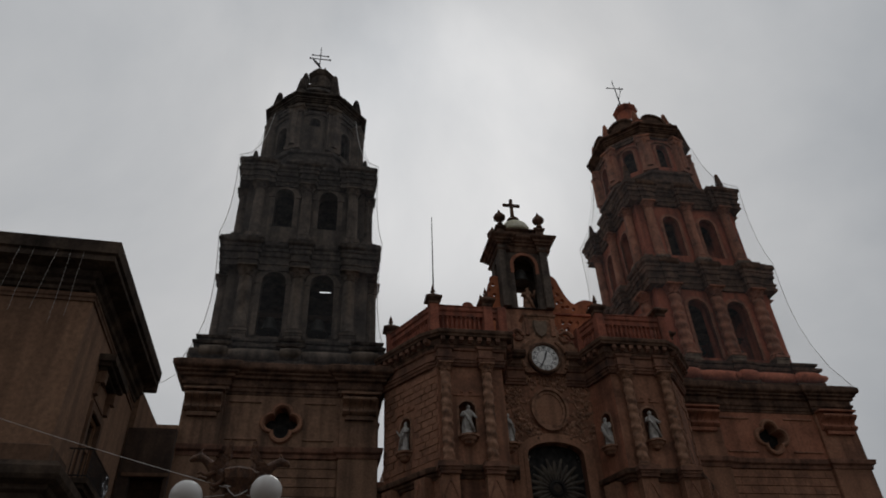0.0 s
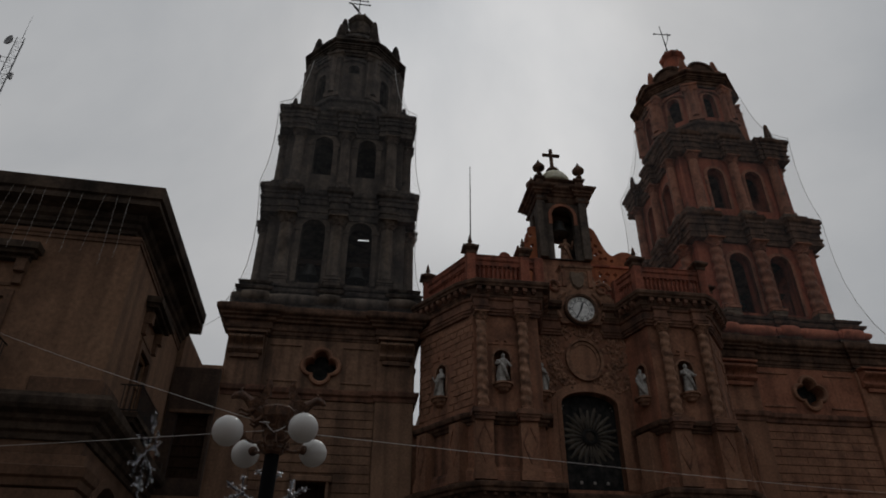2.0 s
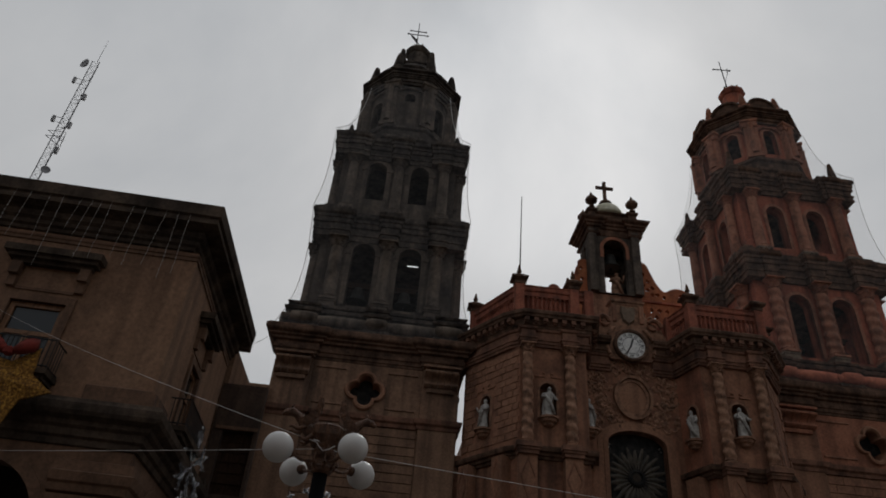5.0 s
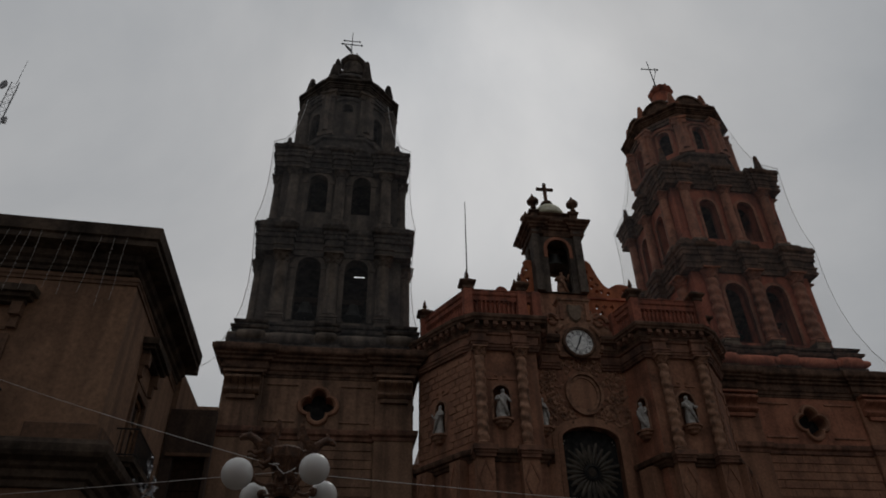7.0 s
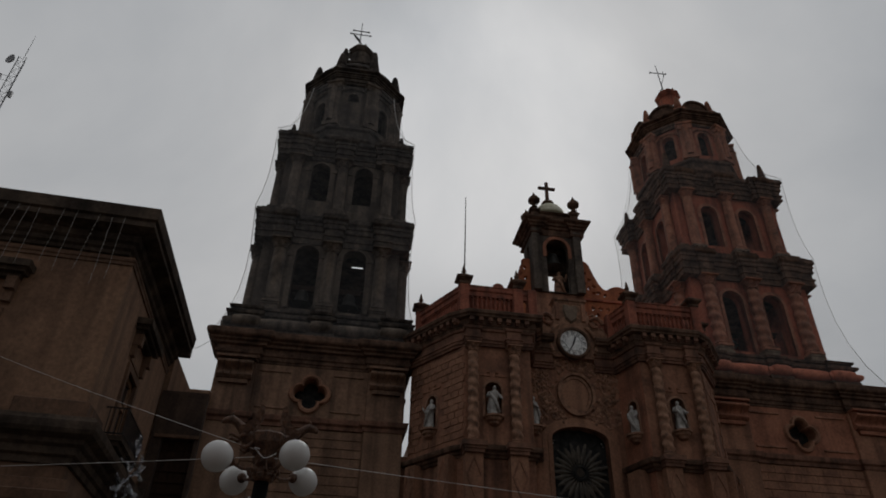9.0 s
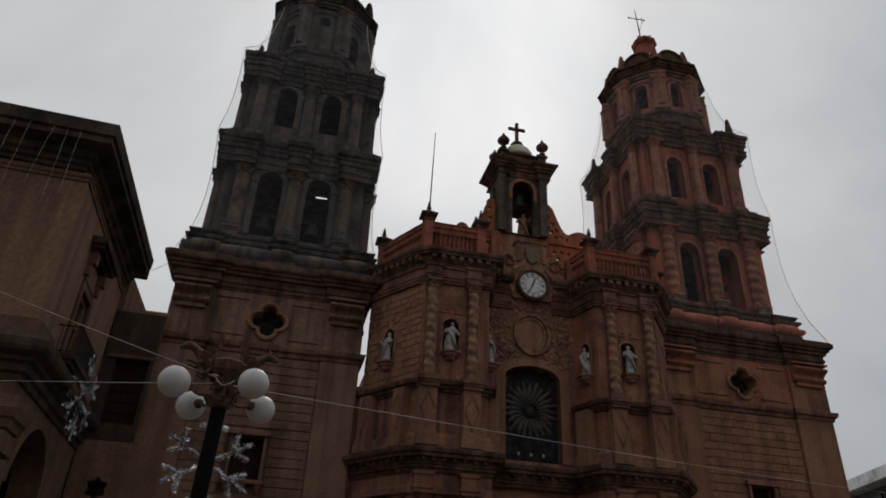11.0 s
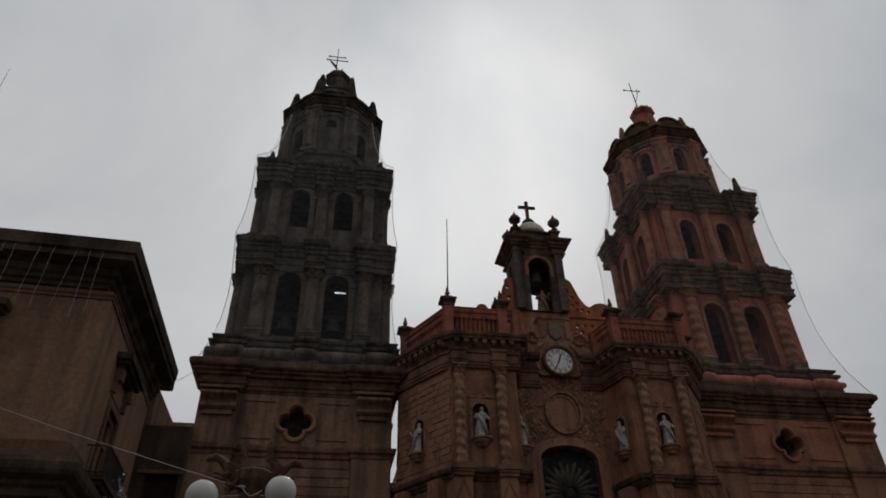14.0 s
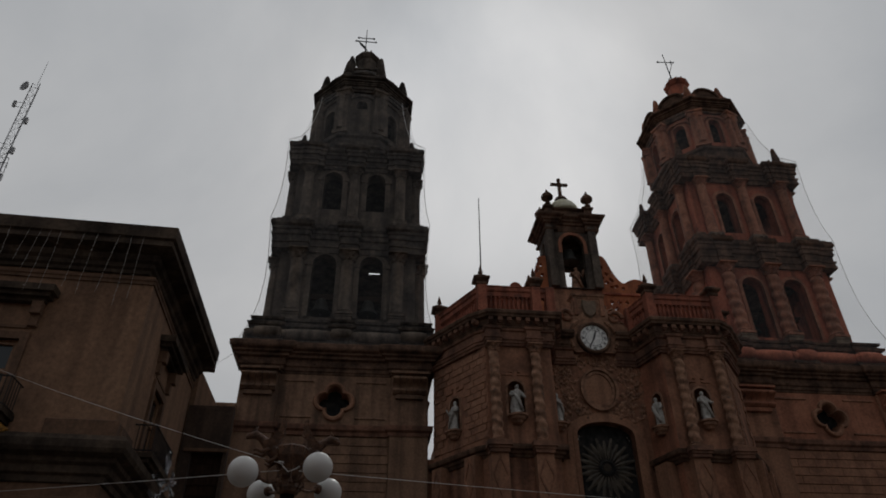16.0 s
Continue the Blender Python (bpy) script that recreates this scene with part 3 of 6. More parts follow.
            box(bm, xa, xb, -p + 0.12, -p + 0.25, sz, sz + 0.12, chamfer=0.02)
            part("panel_moulding", bm, stone, t, local=True)
    bm = bmesh.new()
    over = wc - p
    sweep(bm, plan, [(0, 18.4), (0.06, 18.42), (0.08, 18.56), (0.14, 18.58), (0.16, 18.78), (0.24, 18.84), (0.26, 19.0), (0.18, 19.04), (0.20, 19.26), (over * 0.5, 19.32), (over * 0.52, 19.46), (over * 0.72, 19.54), (over * 0.74, 19.64), (over * 0.97, 19.74), (over + 0.02, 19.84), (over + 0.02, zc - 0.12), (over * 0.9, zc - 0.08), (over * 0.86, zc), (0, zc)])
    part("main_cornice", bm, CORNICE, t, local=True)
    # attic with roll mouldings that follow the piers
    bx = 0.18 if octo else 0.08  # the belfry stands a little off the axis of the shaft
    off = Matrix.Translation((bx, bw[1] - cy, 0))
    mids = ((0.0, 0.62),)
    aw = w1 - 0.42
    pl = ressaut_plan(aw + 0.25, 0.75, 0.22, mids)
    bm = bmesh.new()
    sweep(bm, pl, [(0.15, zc - 0.02), (0.15, zc + 0.5), (0.22, zc + 0.55), (0.22, zc + 0.8), (0.0, zc + 0.86)], m=off)
    sweep(bm, pl, [(-0.1, zc + 1.40), (0.0, zc + 1.45), (0.10, zc + 1.6), (0.28, zc + 1.7), (0.32, zc + 1.88), (0.05, zc + 1.95), (0.0, zc + 2.1), (0.15, zc + 2.15), (0.2, zc + 2.3), (-0.2, zc + 2.35)], m=off)
    part("attic_base", bm, CORNICE if octo else SOOTBLACK, t, local=True)
    bm = bmesh.new()
    rr = 0.30
    sweep(bm, pl, [(rr * math.sin(a) * 1.25 + 0.04, zc + 1.13 - rr * math.cos(a)) for a in [math.pi * k / 8 for k in range(9)]], m=off)
    part("roll_moulding", bm, ROLL if octo else caps, t, "swelling red roll moulding" if octo else "", local=True)
    for k in (0, 1, 3):
        for x, hl, d in ((-4.55, 0.85, 0.30), (-2.15, 1.5, 0.02), (0.0, 0.66, 0.30), (2.15, 1.5, 0.02), (4.55, 0.85, 0.30)):
            bm = bmesh.new()
            m2 = off @ Matrix.Rotation(k * math.pi / 2, 4, "Z") @ Matrix.Translation((x, -aw - 0.40 - d, zc + 1.15)) @ Matrix.Rotation(math.pi / 2, 4, "Y")
            lathe(bm, [(0.24, -hl), (0.34, -hl + 0.07), (0.39, -hl * 0.5), (0.395, 0), (0.39, hl * 0.5), (0.34, hl - 0.07), (0.24, hl)], seg=12, m=m2)
            part("roll_segment", bm, ROLL if octo else caps, t, local=True, smooth=True)
    # belfry storeys
    for (za, zb, top, w, sill, spring, rise, hw) in ((zc + 2.3, z1 - 2.3, z1, w1, zc + 2.95, 27.25, 0.8, 1.62), (z1 - 0.02, z2 - 2.1, z2, w2, 32.3, min(35.5, z2 - 2.95), 0.7, 1.38)):
        ww = w - 0.85
        holes = [(-1.6, hw, sill, spring, rise), (1.6, hw, sill, spring, rise)]
        for k in range(4):
            m = off @ Matrix.Rotation(k * math.pi / 2, 4, "Z") @ Matrix.Translation((0, -ww, 0))
            bm = bmesh.new()
            panel(bm, -ww, ww - 0.85, za, zb + 0.3, holes if k != 2 else [(-1.55, 1.0, spring + 0.1, spring + 0.42, 0)], 0.85, m)
            part("belfry_wall", bm, walls, t, local=True)
            if k in (0, 3, 1):
                for h in holes:
                    bm = bmesh.new()
                    arch_ring(bm, h[0], hw, sill, spring, rise, 0.24 if octo else 0.36, 0.10, m)
                    if not octo:
                        box(bm, h[0] - 0.17, h[0] + 0.17, -0.16, 0.1, spring + rise - 0.05, spring + rise + 0.5, m)
                        for e in (-1, 1):
                            box(bm, h[0] + e * (hw / 2 + 0.22) - 0.26, h[0] + e * (hw / 2 + 0.22) + 0.26, -0.14, 0.1, spring - 0.16, spring + 0.14, m)
                    part("arch_surround", bm, caps if not octo else REDCOL, t, local=True)
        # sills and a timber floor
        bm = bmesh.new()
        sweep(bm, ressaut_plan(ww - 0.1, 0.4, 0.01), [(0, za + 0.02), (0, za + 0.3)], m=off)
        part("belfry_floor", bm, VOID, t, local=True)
        cme = column_mesh("column", zb - za - 0.55, 0.46 if w is w1 else 0.40, twist if w is w1 or w == w1 else 0, cols)
        for k in (0, 1, 3):
            m = off @ Matrix.Rotation(k * math.pi / 2, 4, "Z")
            for x in (-3.42, 0.0, 3.42):
                q = m @ Vector((x, -ww - 0.30, 0))
                bm = bmesh.new()
                c2 = Matrix.Translation((q.x, q.y, 0)) @ Matrix.Rotation(k * math.pi / 2, 4, "Z")
                box(bm, -0.58, 0.58, -0.50, 0.32, za - 0.02, za + 0.16, c2)
                box(bm, -0.52, 0.52, -0.44, 0.32, za + 0.16, za + 0.40, c2)
                box(bm, -0.57, 0.57, -0.49, 0.32, za + 0.40, za + 0.55, c2)
                part("pedestal", bm, caps, t, local=True)
                stand("column", cme, (q.x, q.y, za + 0.55), t, k * math.pi / 2)
        bm = bmesh.new()
        ep = ressaut_plan(ww + 0.08, 0.95, 0.42, ((0.0, 0.60),))
        sweep(bm, ep, entablature(zb, top, w - ww - 0.5), m=off)
        part("entablature", bm, trims, t, "weather-blackened broken cornice", local=True)
        # the cornice breaks forward again over each column, with a worn knob on top
        jag = random.Random(int(top * 10))
        for k in (0, 1, 3):
            for x in (-3.42, 0.0, 3.42):
                c2 = off @ Matrix.Rotation(k * math.pi / 2, 4, "Z") @ Matrix.Translation((x, -ww - 0.46, 0))
                bm = bmesh.new()
                hx, hy, o = 0.50, 0.16, w - ww - 0.52
                sweep(bm, [(-hx, -hy), (hx, -hy), (hx, 0.3), (-hx, 0.3)], entablature(zb + 0.02, top - 0.06 + jag.uniform(-0.05, 0.05), o), m=c2)
                part("cornice_break", bm, trims, t, local=True)
                bm = bmesh.new()
                for s in (-0.38, 0.0, 0.38):
                    if jag.random() < 0.75:
                        lathe(bm, [(0.17, -0.1), (0.19, 0.05), (0.12, 0.16), (0.13, 0.24), (0.03, 0.24 + jag.uniform(0.05, 0.2))], seg=7, m=c2 @ Matrix.Translation((s, -hy + 0.05, top)))
                box(bm, -0.16, 0.16, -hy - o * 0.7, 0.0, top - 0.16, top + 0.02, c2)
                part("cornice_knob", bm, trims, t, local=True)
        # stepped blocks over the cornice corners
        for sx in (-1, 1):
            for sy in (-1, 1):
                bm = bmesh.new()
                c2 = off @ Matrix.Translation((sx * (w - 0.95), sy * (w - 0.95), 0))
                box(bm, -0.62, 0.62, -0.62, 0.62, top - 0.02, top + 0.28, c2)
                box(bm, -0.36, 0.36, -0.36, 0.36, top + 0.28, top + 0.62, c2)
                part("corner_block", bm, trims, t, local=True)
                if top == z2:
                    bm = bmesh.new()
                    q = c2.translation
                    pinnacle(bm, q.x, q.y, top + 0.6, 1.75 if octo else 0.9, 0.34 if octo else 0.26)
                    part("pinnacle", bm, trims, t, local=True)
    # octagon
    zo = z2
    turn = math.pi / 8
    o8 = ngon(ro + 0.30, 8, turn)
    bm = bmesh.new()
    sweep(bm, ngon(ro + 0.55, 8, turn), [(0.1, zo - 0.02), (0.1, zo + 0.7), (0.25, zo + 0.85), (0.25, zo + 1.1), (0, zo + 1.15), (0, zo + 1.9), (0.18, zo + 2.05), (0.18, zo + 2.3), (-0.2, zo + 2.4)], m=off)
    part("octagon_base", bm, trims, t, local=True)
    zw0, zw1 = zo + 2.35, ztop - 1.6
    side = 2 * ro * math.tan(math.pi / 8)
    for k in range(8):
        m = off @ Matrix.Rotation(k * math.pi / 4, 4, "Z") @ Matrix.Translation((0, -ro * 1.0, 0))
        bm = bmesh.new()
        if octo or k % 2:
            hole = [(0.0, 1.05, zw0 + 0.75, zw0 + 2.9, 0.55)]
        else:
            hole = [(0.0, 0.9, zw0 + 3.1, zw0 + 3.5, 0.45)]
        hole = [(h[0], h[1], h[2], min(h[3], zw1 - 0.9), h[4]) for h in hole]
        panel(bm, -side / 2, side / 2, zw0 - 0.05, zw1 + 0.2, hole, 0.5, m)
        part("octagon_wall", bm, walls, t, local=True)
        bm = bmesh.new()
        for h in hole:
            arch_ring(bm, h[0], h[1], h[2], h[3], h[4], 0.2, 0.08, m)
        part("window_surround", bm, cols, t, local=True)
    for k in range(8):
        a = turn + k * math.pi / 4
        m = off @ Matrix.Rotation(a - math.pi / 2, 4, "Z") @ Matrix.Translation((0, ro / math.cos(math.pi / 8) - 0.1, 0))
        bm = bmesh.new()
        sweep(bm, [(-0.55, 0.42), (-0.55, -0.5), (0.55, -0.5), (0.55, 0.42)], [(0.10, zw0), (0.12, zw0 + 0.35), (0.0, zw0 + 0.42), (-0.02, zw1 - 0.75), (0.08, zw1 - 0.68), (0.10, zw1 - 0.5), (0.02, zw1 - 0.44), (0.05, zw1 - 0.2), (0.16, zw1 - 0.1), (0.16, zw1 + 0.1)], m=m)
        part("corner_pier", bm, cols, t, local=True)
        bm = bmesh.new()
        lathe(bm, [(0.30, zw0 + 0.4), (0.26, zw0 + 0.5), (0.24, zw1 - 0.8), (0.32, zw1 - 0.5)], (0, 0, 0), 10, m=m @ Matrix.Translation((0, 0.46, 0)), wave=lambda u, z, i: 1 + 0.05 * math.cos(5 * u))
        part("engaged_column", bm, cols, t, local=True)
    for k in range(8):
        m = off @ Matrix.Rotation(k * math.pi / 4, 4, "Z") @ Matrix.Translation((0, -ro - 0.05, 0))
        bm = bmesh.new()
        tube(bm, [m @ Vector((1.05 * math.cos(math.pi * i / 10), -0.06, zw1 - 1.0 + 0.62 * math.sin(math.pi * i / 10))) for i in range(11)], 0.12, 6)
        part("hood_moulding", bm, cols, t, local=True)
    bm = bmesh.new()
    sweep(bm, ngon(ro / math.cos(math.pi / 8) + 0.12, 8, turn), entablature(zw1, ztop, 0.62), m=off)
    part("octagon_cornice", bm, trims, t, local=True)
    # pinnacles, dome, lantern
    for k in range(8):
        a = turn + k * math.pi / 4
        bm = bmesh.new()
        q = off @ Vector((math.cos(a) * (ro + 0.05), math.sin(a) * (ro + 0.05), 0))
        box(bm, -0.5, 0.5, -0.5, 0.5, ztop - 0.06, ztop + 0.55, Matrix.Translation((q.x, q.y, 0)) @ Matrix.Rotation(a, 4, "Z"), chamfer=0.06)
        pinnacle(bm, q.x, q.y, ztop + 0.5, 1.75 if octo else 2.1, 0.40 if octo else 0.5)
        part("pinnacle", bm, REDCOL if octo else trims, t, local=True)
        m = off @ Matrix.Rotation(k * math.pi / 4, 4, "Z") @ Matrix.Translation((0, -ro - 0.02, ztop - 0.05))
        bm = bmesh.new()
        curved_pediment(bm, 1.3, 1.65 if octo else 0.95, 0.6, m)
        part("curved_pediment", bm, trims, t, local=True)
    bm = bmesh.new()
    prof = [(3.35 * math.cos(u) ** 0.9 if u < 1.4 else 0.9, ztop + 3.9 * math.sin(u)) for u in [1.35 * k / 9 for k in range(10)]]
    lathe(bm, prof, (bx, bw[1] - cy, 0), 24)
    part("dome", bm, WHITEDOME if octo else trims, t, "whitewashed dome cap" if octo else "soot-dark dome", local=True, smooth=True)
    if not octo:
        # stepped buttresses climb the dome to an inner ring of pinnacles
        bm = bmesh.new()
        sweep(bm, ngon(2.35, 8, turn), [(0.25, ztop + 0.9), (0.25, ztop + 1.9), (0.42, ztop + 2.0), (0.42, ztop + 2.2), (0.05, ztop + 2.3), (0.0, ztop + 2.9), (0.14, ztop + 3.0), (0.14, ztop + 3.15), (-0.5, ztop + 3.3)], m=off)
        part("upper_drum", bm, trims, t, local=True)
        for k in range(4):
            m = off @ Matrix.Rotation(math.pi / 4 + k * math.pi / 2, 4, "Z")
            bm = bmesh.new()
            for i in range(6):
                box(bm, -0.42, 0.42, -3.2 + 0.2 * i, -1.2, ztop + 0.5 * i, ztop + 0.5 * i + 0.52, m, chamfer=0.04)
            q = m @ Vector((0, -1.9, 0))
            pinnacle(bm, q.x, q.y, ztop + 3.0, 2.7, 0.48)
            part("stepped_buttress", bm, trims, t, local=True)
    zl = 50.45
    bm = bmesh.new()
    sweep(bm, ngon(0.95, 8, turn), [(0, zl), (0, zl + 2.7), (0.12, zl + 2.8), (0.28, zl + 3.05), (0.28, zl + 3.2), (0.05, zl + 3.3), (0.0, zl + 3.62), (-0.1, zl + 3.64)], m=off)
    part("lantern", bm, walls, t, local=True)
    for k in range(4):
        bm = bmesh.new()
        a = turn + k * math.pi / 2
        pinnacle(bm, bx + 0.8 * math.cos(a), bw[1] - cy + 0.8 * math.sin(a), zl + 3.2, 0.75, 0.15)
        part("lantern_knob", bm, caps, t, local=True)
    BLOCK_JOBS.append((t, pil, p, octo))
    return t


left_tower = bell_tower(-15.5, 0.0, 5.5, 3.26, 5.51, 5.16, 20.2, 30.4, 38.05, 46.9, 3.62, 6.3, SOOT, SOOTLIGHT, SOOTLIGHT, 0, False,
                        "tall bell tower of soot-dark stone with arched belfries", SOOTBLACK)
right_tower = bell_tower(15.3, 0.0, 6.28, 3.55, 5.52, 5.25, 20.2, 31.2, 39.35, 47.4, 3.86, 7.0, RED, GREYCAP, REDCOL, 6.0, True,
                         "tall bell tower with red walls and twisted columns", CORNICE)


def bell(x, y, z, s):
    t = thing("church_bell", (x, y, z), "patinated bronze bell hanging from a timber beam in the belfry", "bell", "bells in the towers")
    bm = bmesh.new()
    lathe(bm, [(0.08, 0), (0.3, -0.02), (0.38, -0.15), (0.42, -0.5), (0.52, -0.8), (0.68, -1.0), (0.7, -1.08), (0.6, -1.06)], seg=18)
    bmesh.ops.scale(bm, vec=(s, s, s), verts=bm.verts)
    part("bell_body", bm, BELL, t, local=True, smooth=True)
    bm = bmesh.new()
    box(bm, -0.75, 0.75, -0.14, 0.14, 0.0, 0.3)
    part("yoke", bm, DOORWOOD, t, local=True)
    bm = bmesh.new()
    box(bm, -1.0, 1.0, -0.07, 0.07, 0.3, 0.45)
    part("beam", bm, DOORWOOD, t, local=True)
    bm = bmesh.new()
    lathe(bm, [(0.03, -0.3), (0.03, -1.1), (0.1, -1.18), (0.02, -1.3)], seg=8)
    part("clapper", bm, IRON, t, local=True)


for cx in (-15.5, 15.3):
    for dx in (-1.6, 1.6):
        bell(cx + dx, 3.3, 25.3, 1.0)


def vane_cross(x, y, z, h, tilt, flag, label):
    """An openwork iron cross with a weather vane."""
    t = thing("iron_cross", (x, y, z), label, "cross")
    t.rotation_euler = (0, radians(tilt), 0)
    bm = bmesh.new()
    tube(bm, [(0, 0, 0), (0, 0, h)], [0.07, 0.035])
    part("upright", bm, IRON, t, local=True)
    for zz, w in ((h * 0.58, 0.95), (h * 0.70, 0.75)) if flag else ((h * 0.72, 0.85),):
        bm = bmesh.new()
        tube(bm, [(-w, 0, zz), (w, 0, zz)], 0.05)
        for s in (-1, 1):
            lathe(bm, [(0.02, -0.12), (0.12, 0), (0.02, 0.12)], (s * w, 0, zz), 6)
        part("crossbar", bm, IRON, t, local=True)
    bm = bmesh.new()
    if flag:
        v = [bm.verts.new(q) for q in ((0.0, -0.02, h * 0.40), (-0.85, -0.02, h * 0.62), (-0.55, -0.02, h * 0.46), (0.0, -0.02, h * 0.28), (0.0, 0.02, h * 0.40), (-0.85, 0.02, h * 0.62), (-0.55, 0.02, h * 0.46), (0.0, 0.02, h * 0.28))]
        for f in ((0, 1, 2, 3), (7, 6, 5, 4), (0, 4, 5, 1), (1, 5, 6, 2), (2, 6, 7, 3), (3, 7, 4, 0)):
            bm.faces.new([v[i] for i in f])
        part("vane", bm, IRON, t, local=True)
        bm = bmesh.new()
        tube(bm, [(0, 0, h * 0.35), (0.6, 0, 0.35)], 0.035)
    else:
        tube(bm, [(0.05, 0, h * 0.35), (0.55, 0, h * 0.62), (0.62, 0, h * 0.78)], 0.045)
        part("vane", bm, IRON, t, local=True)
        bm = bmesh.new()
        tube(bm, [(0.0, 0, h * 0.25), (-0.35, 0, 0.3)], 0.035)
    part("stay", bm, IRON, t, local=True)


vane_cross(-15.7, 6.45, 54.05, 4.25, 0, True, "black iron double cross with a weather vane on the tower lantern")
vane_cross(15.25, 6.45, 54.05, 4.4, -4, False, "leaning black iron cross on the tower lantern")


def bird_net(cx, levels, crown, edges, label):
    """A fine net draped from ledge to ledge round a tower, drawn in to a round crown at the top."""
    t = thing("bird_net", (cx, 6.45, 0), label, "net")
    rows = []
    for n, ((wa, za), (wb, zb)) in enumerate(zip(levels, levels[1:])):
        sag, top = (0.62 if zb - za > 8.5 else 0.22), n == len(levels) - 2
        for i in range(7 if top else 6):
            u = i / 6
            w = wa + (wb - wa) * u - sag * math.sin(math.pi * u ** 0.8)
            rows.append((w, za + (zb - za) * u, 1.4143 * w + (crown - 1.4143 * w) * (u ** 0.7 if top else 0)))

    def knot(k, w, z, x, y, far):
        q = Vector((x, y))
        q *= min(1.0, far / q.length)
        return Matrix.Rotation(k * math.pi / 2, 4, "Z") @ Vector((q.x, q.y, z))
    for k in range(4):
        bm = bmesh.new()
        g = []
        for w, z, far in rows:
            g.append([bm.verts.new(knot(k, w, z, -w + 2 * w * i / 8, -w - 0.05 * math.sin(i * 2.1 + z), far)) for i in range(9)])
        for a, b in zip(g, g[1:]):
            for i in range(8):
                bm.faces.new((a[i], a[i + 1], b[i + 1], b[i]))
        part("net_sheet", bm, NET, t, local=True)
        if k in edges:
            bm = bmesh.new()
            tube(bm, [knot(k, w, z, -w, -w, far) for w, z, far in rows], 0.022, 4)
            part("edge_rope", bm, CABLE, t, local=True)


bird_net(-15.42, [(6.3, 20.25), (5.55, 30.45), (5.20, 38.1), (4.15, 44.8)], 4.75, (0, 1), "fine pale bird netting draped over the dark tower")
bird_net(15.4, [(6.9, 20.25), (5.56, 31.25), (5.30, 39.45), (4.35, 45.6)], 4.95, (1, 3), "fine pale bird netting draped over the red tower")


# ---- church front between the towers ----
LEAN = [(-9.62, 0.45), (-7.05, -3.5), (-3.3, -3.5), (-2.7, -1.4), (2.7, -1.4), (3.3, -3.5), (7.05, -3.5), (9.25, -0.75)]
front = thing("church_facade", (0, 0, 0), "carved pink stone church facade with twisted columns and niches", "facade")


def closed(plan, back=4.0):
    return [(plan[0][0], back)] + list(plan) + [(plan[-1][0], back)]


def face(i):
    a, b = Vector(LEAN[i]), Vector(LEAN[i + 1])
    w = (b - a)
    return Matrix.Translation(((a.x + b.x) / 2, (a.y + b.y) / 2, 0)) @ Matrix.Rotation(math.atan2(w.y, w.x), 4, "Z"), w.length


bm = bmesh.new()
core = offset_plan(closed(LEAN), -0.62)
sweep(bm, [tuple(p) for p in core], [(0, 0), (0, 20.9)])
part("core_wall", bm, FCORN, front)
bm = bmesh.new()
sweep(bm, [tuple(p) for p in offset_plan(closed(LEAN), -0.55)], [(0, 20.9), (0, 22.8)])
part("parapet_backing", bm, RED, front)
UP = 14.88  # foot of the upper niches
FOOT = {0: UP - 0.18, 1: UP, 2: UP, 4: UP, 5: UP, 6: UP}
NICHE = {0: (-0.4, 1.0), 1: (-0.1, 1.05), 2: (0.0, 0.9), 4: (0.0, 0.9), 5: (0.0, 1.05), 6: (0.0, 1.0)}
for i in range(7):
    m, L = face(i)
    if i == 3:
        holes = [(0.0, 4.2, 0.02, 4.35, 2.1), (0.0, 3.35, 9.95, 14.7, 0.75)]
        bm = bmesh.new()
        panel(bm, -L / 2, L / 2, 0, 9.2, holes[:1], 0.6, m)
        part("door_wall", bm, PINK, front)
        bm = bmesh.new()
        panel(bm, -L / 2, L / 2, 9.2, 20.0, holes[1:], 0.6, m)
        part("window_wall", bm, PINK, front)
    else:
        c, w = NICHE[i]
        bm = bmesh.new()
        panel(bm, -L / 2, L / 2, 0, 9.2, [(c, w, 4.0, 6.05, 0.5)], 0.6, m)
        part("lower_wall", bm, PINK, front)
        bm = bmesh.new()
        panel(bm, -L / 2, L / 2, 9.2, 20.0, [(c - (0.22 if i == 1 else 0), w - 0.14, FOOT[i], FOOT[i] + 1.56, 0.42)] if i != 6 else [], 0.6, m)
        part("upper_wall", bm, FRIEZE if i in (2, 4) else PINK, front)
        for z0, z1 in ((4.0, 6.05), (FOOT[i], FOOT[i] + 1.56))[:1 if i == 6 else 2]:
            c = NICHE[i][0] - (0.22 if i == 1 and z0 > 9 else 0)
            bm = bmesh.new()
            arch_ring(bm, c, w - (0.14 if z0 > 9 else 0), z0, z1, 0.42 if z0 > 9 else 0.5, 0.12, 0.05, m)
            part("niche_surround", bm, CARVED, front)
            bm = bmesh.new()
            lathe(bm, [(0.12, -0.5), (0.26, -0.45), (0.32, -0.34), (0.44, -0.26), (0.46, -0.12), (0.58, -0.1), (0.58, 0.0)], seg=10, m=m @ Matrix.Translation((c, -0.05, z0)))
            part("corbel", bm, CARVED, front)
            if i in (0, 1, 5, 6):
                for q, ww in ((0.75, 0.75), (0.95, 0.32)):
                    for sx in (-1, 1):
                        xa, xb = sorted((c + sx * 0.15, c + sx * ww))
                        bm = bmesh.new()
                        box(bm, xa, xb, -0.07, 0.05, z1 + q, z1 + q + 0.09, m)
                        part("key_moulding", bm, PINK, front)

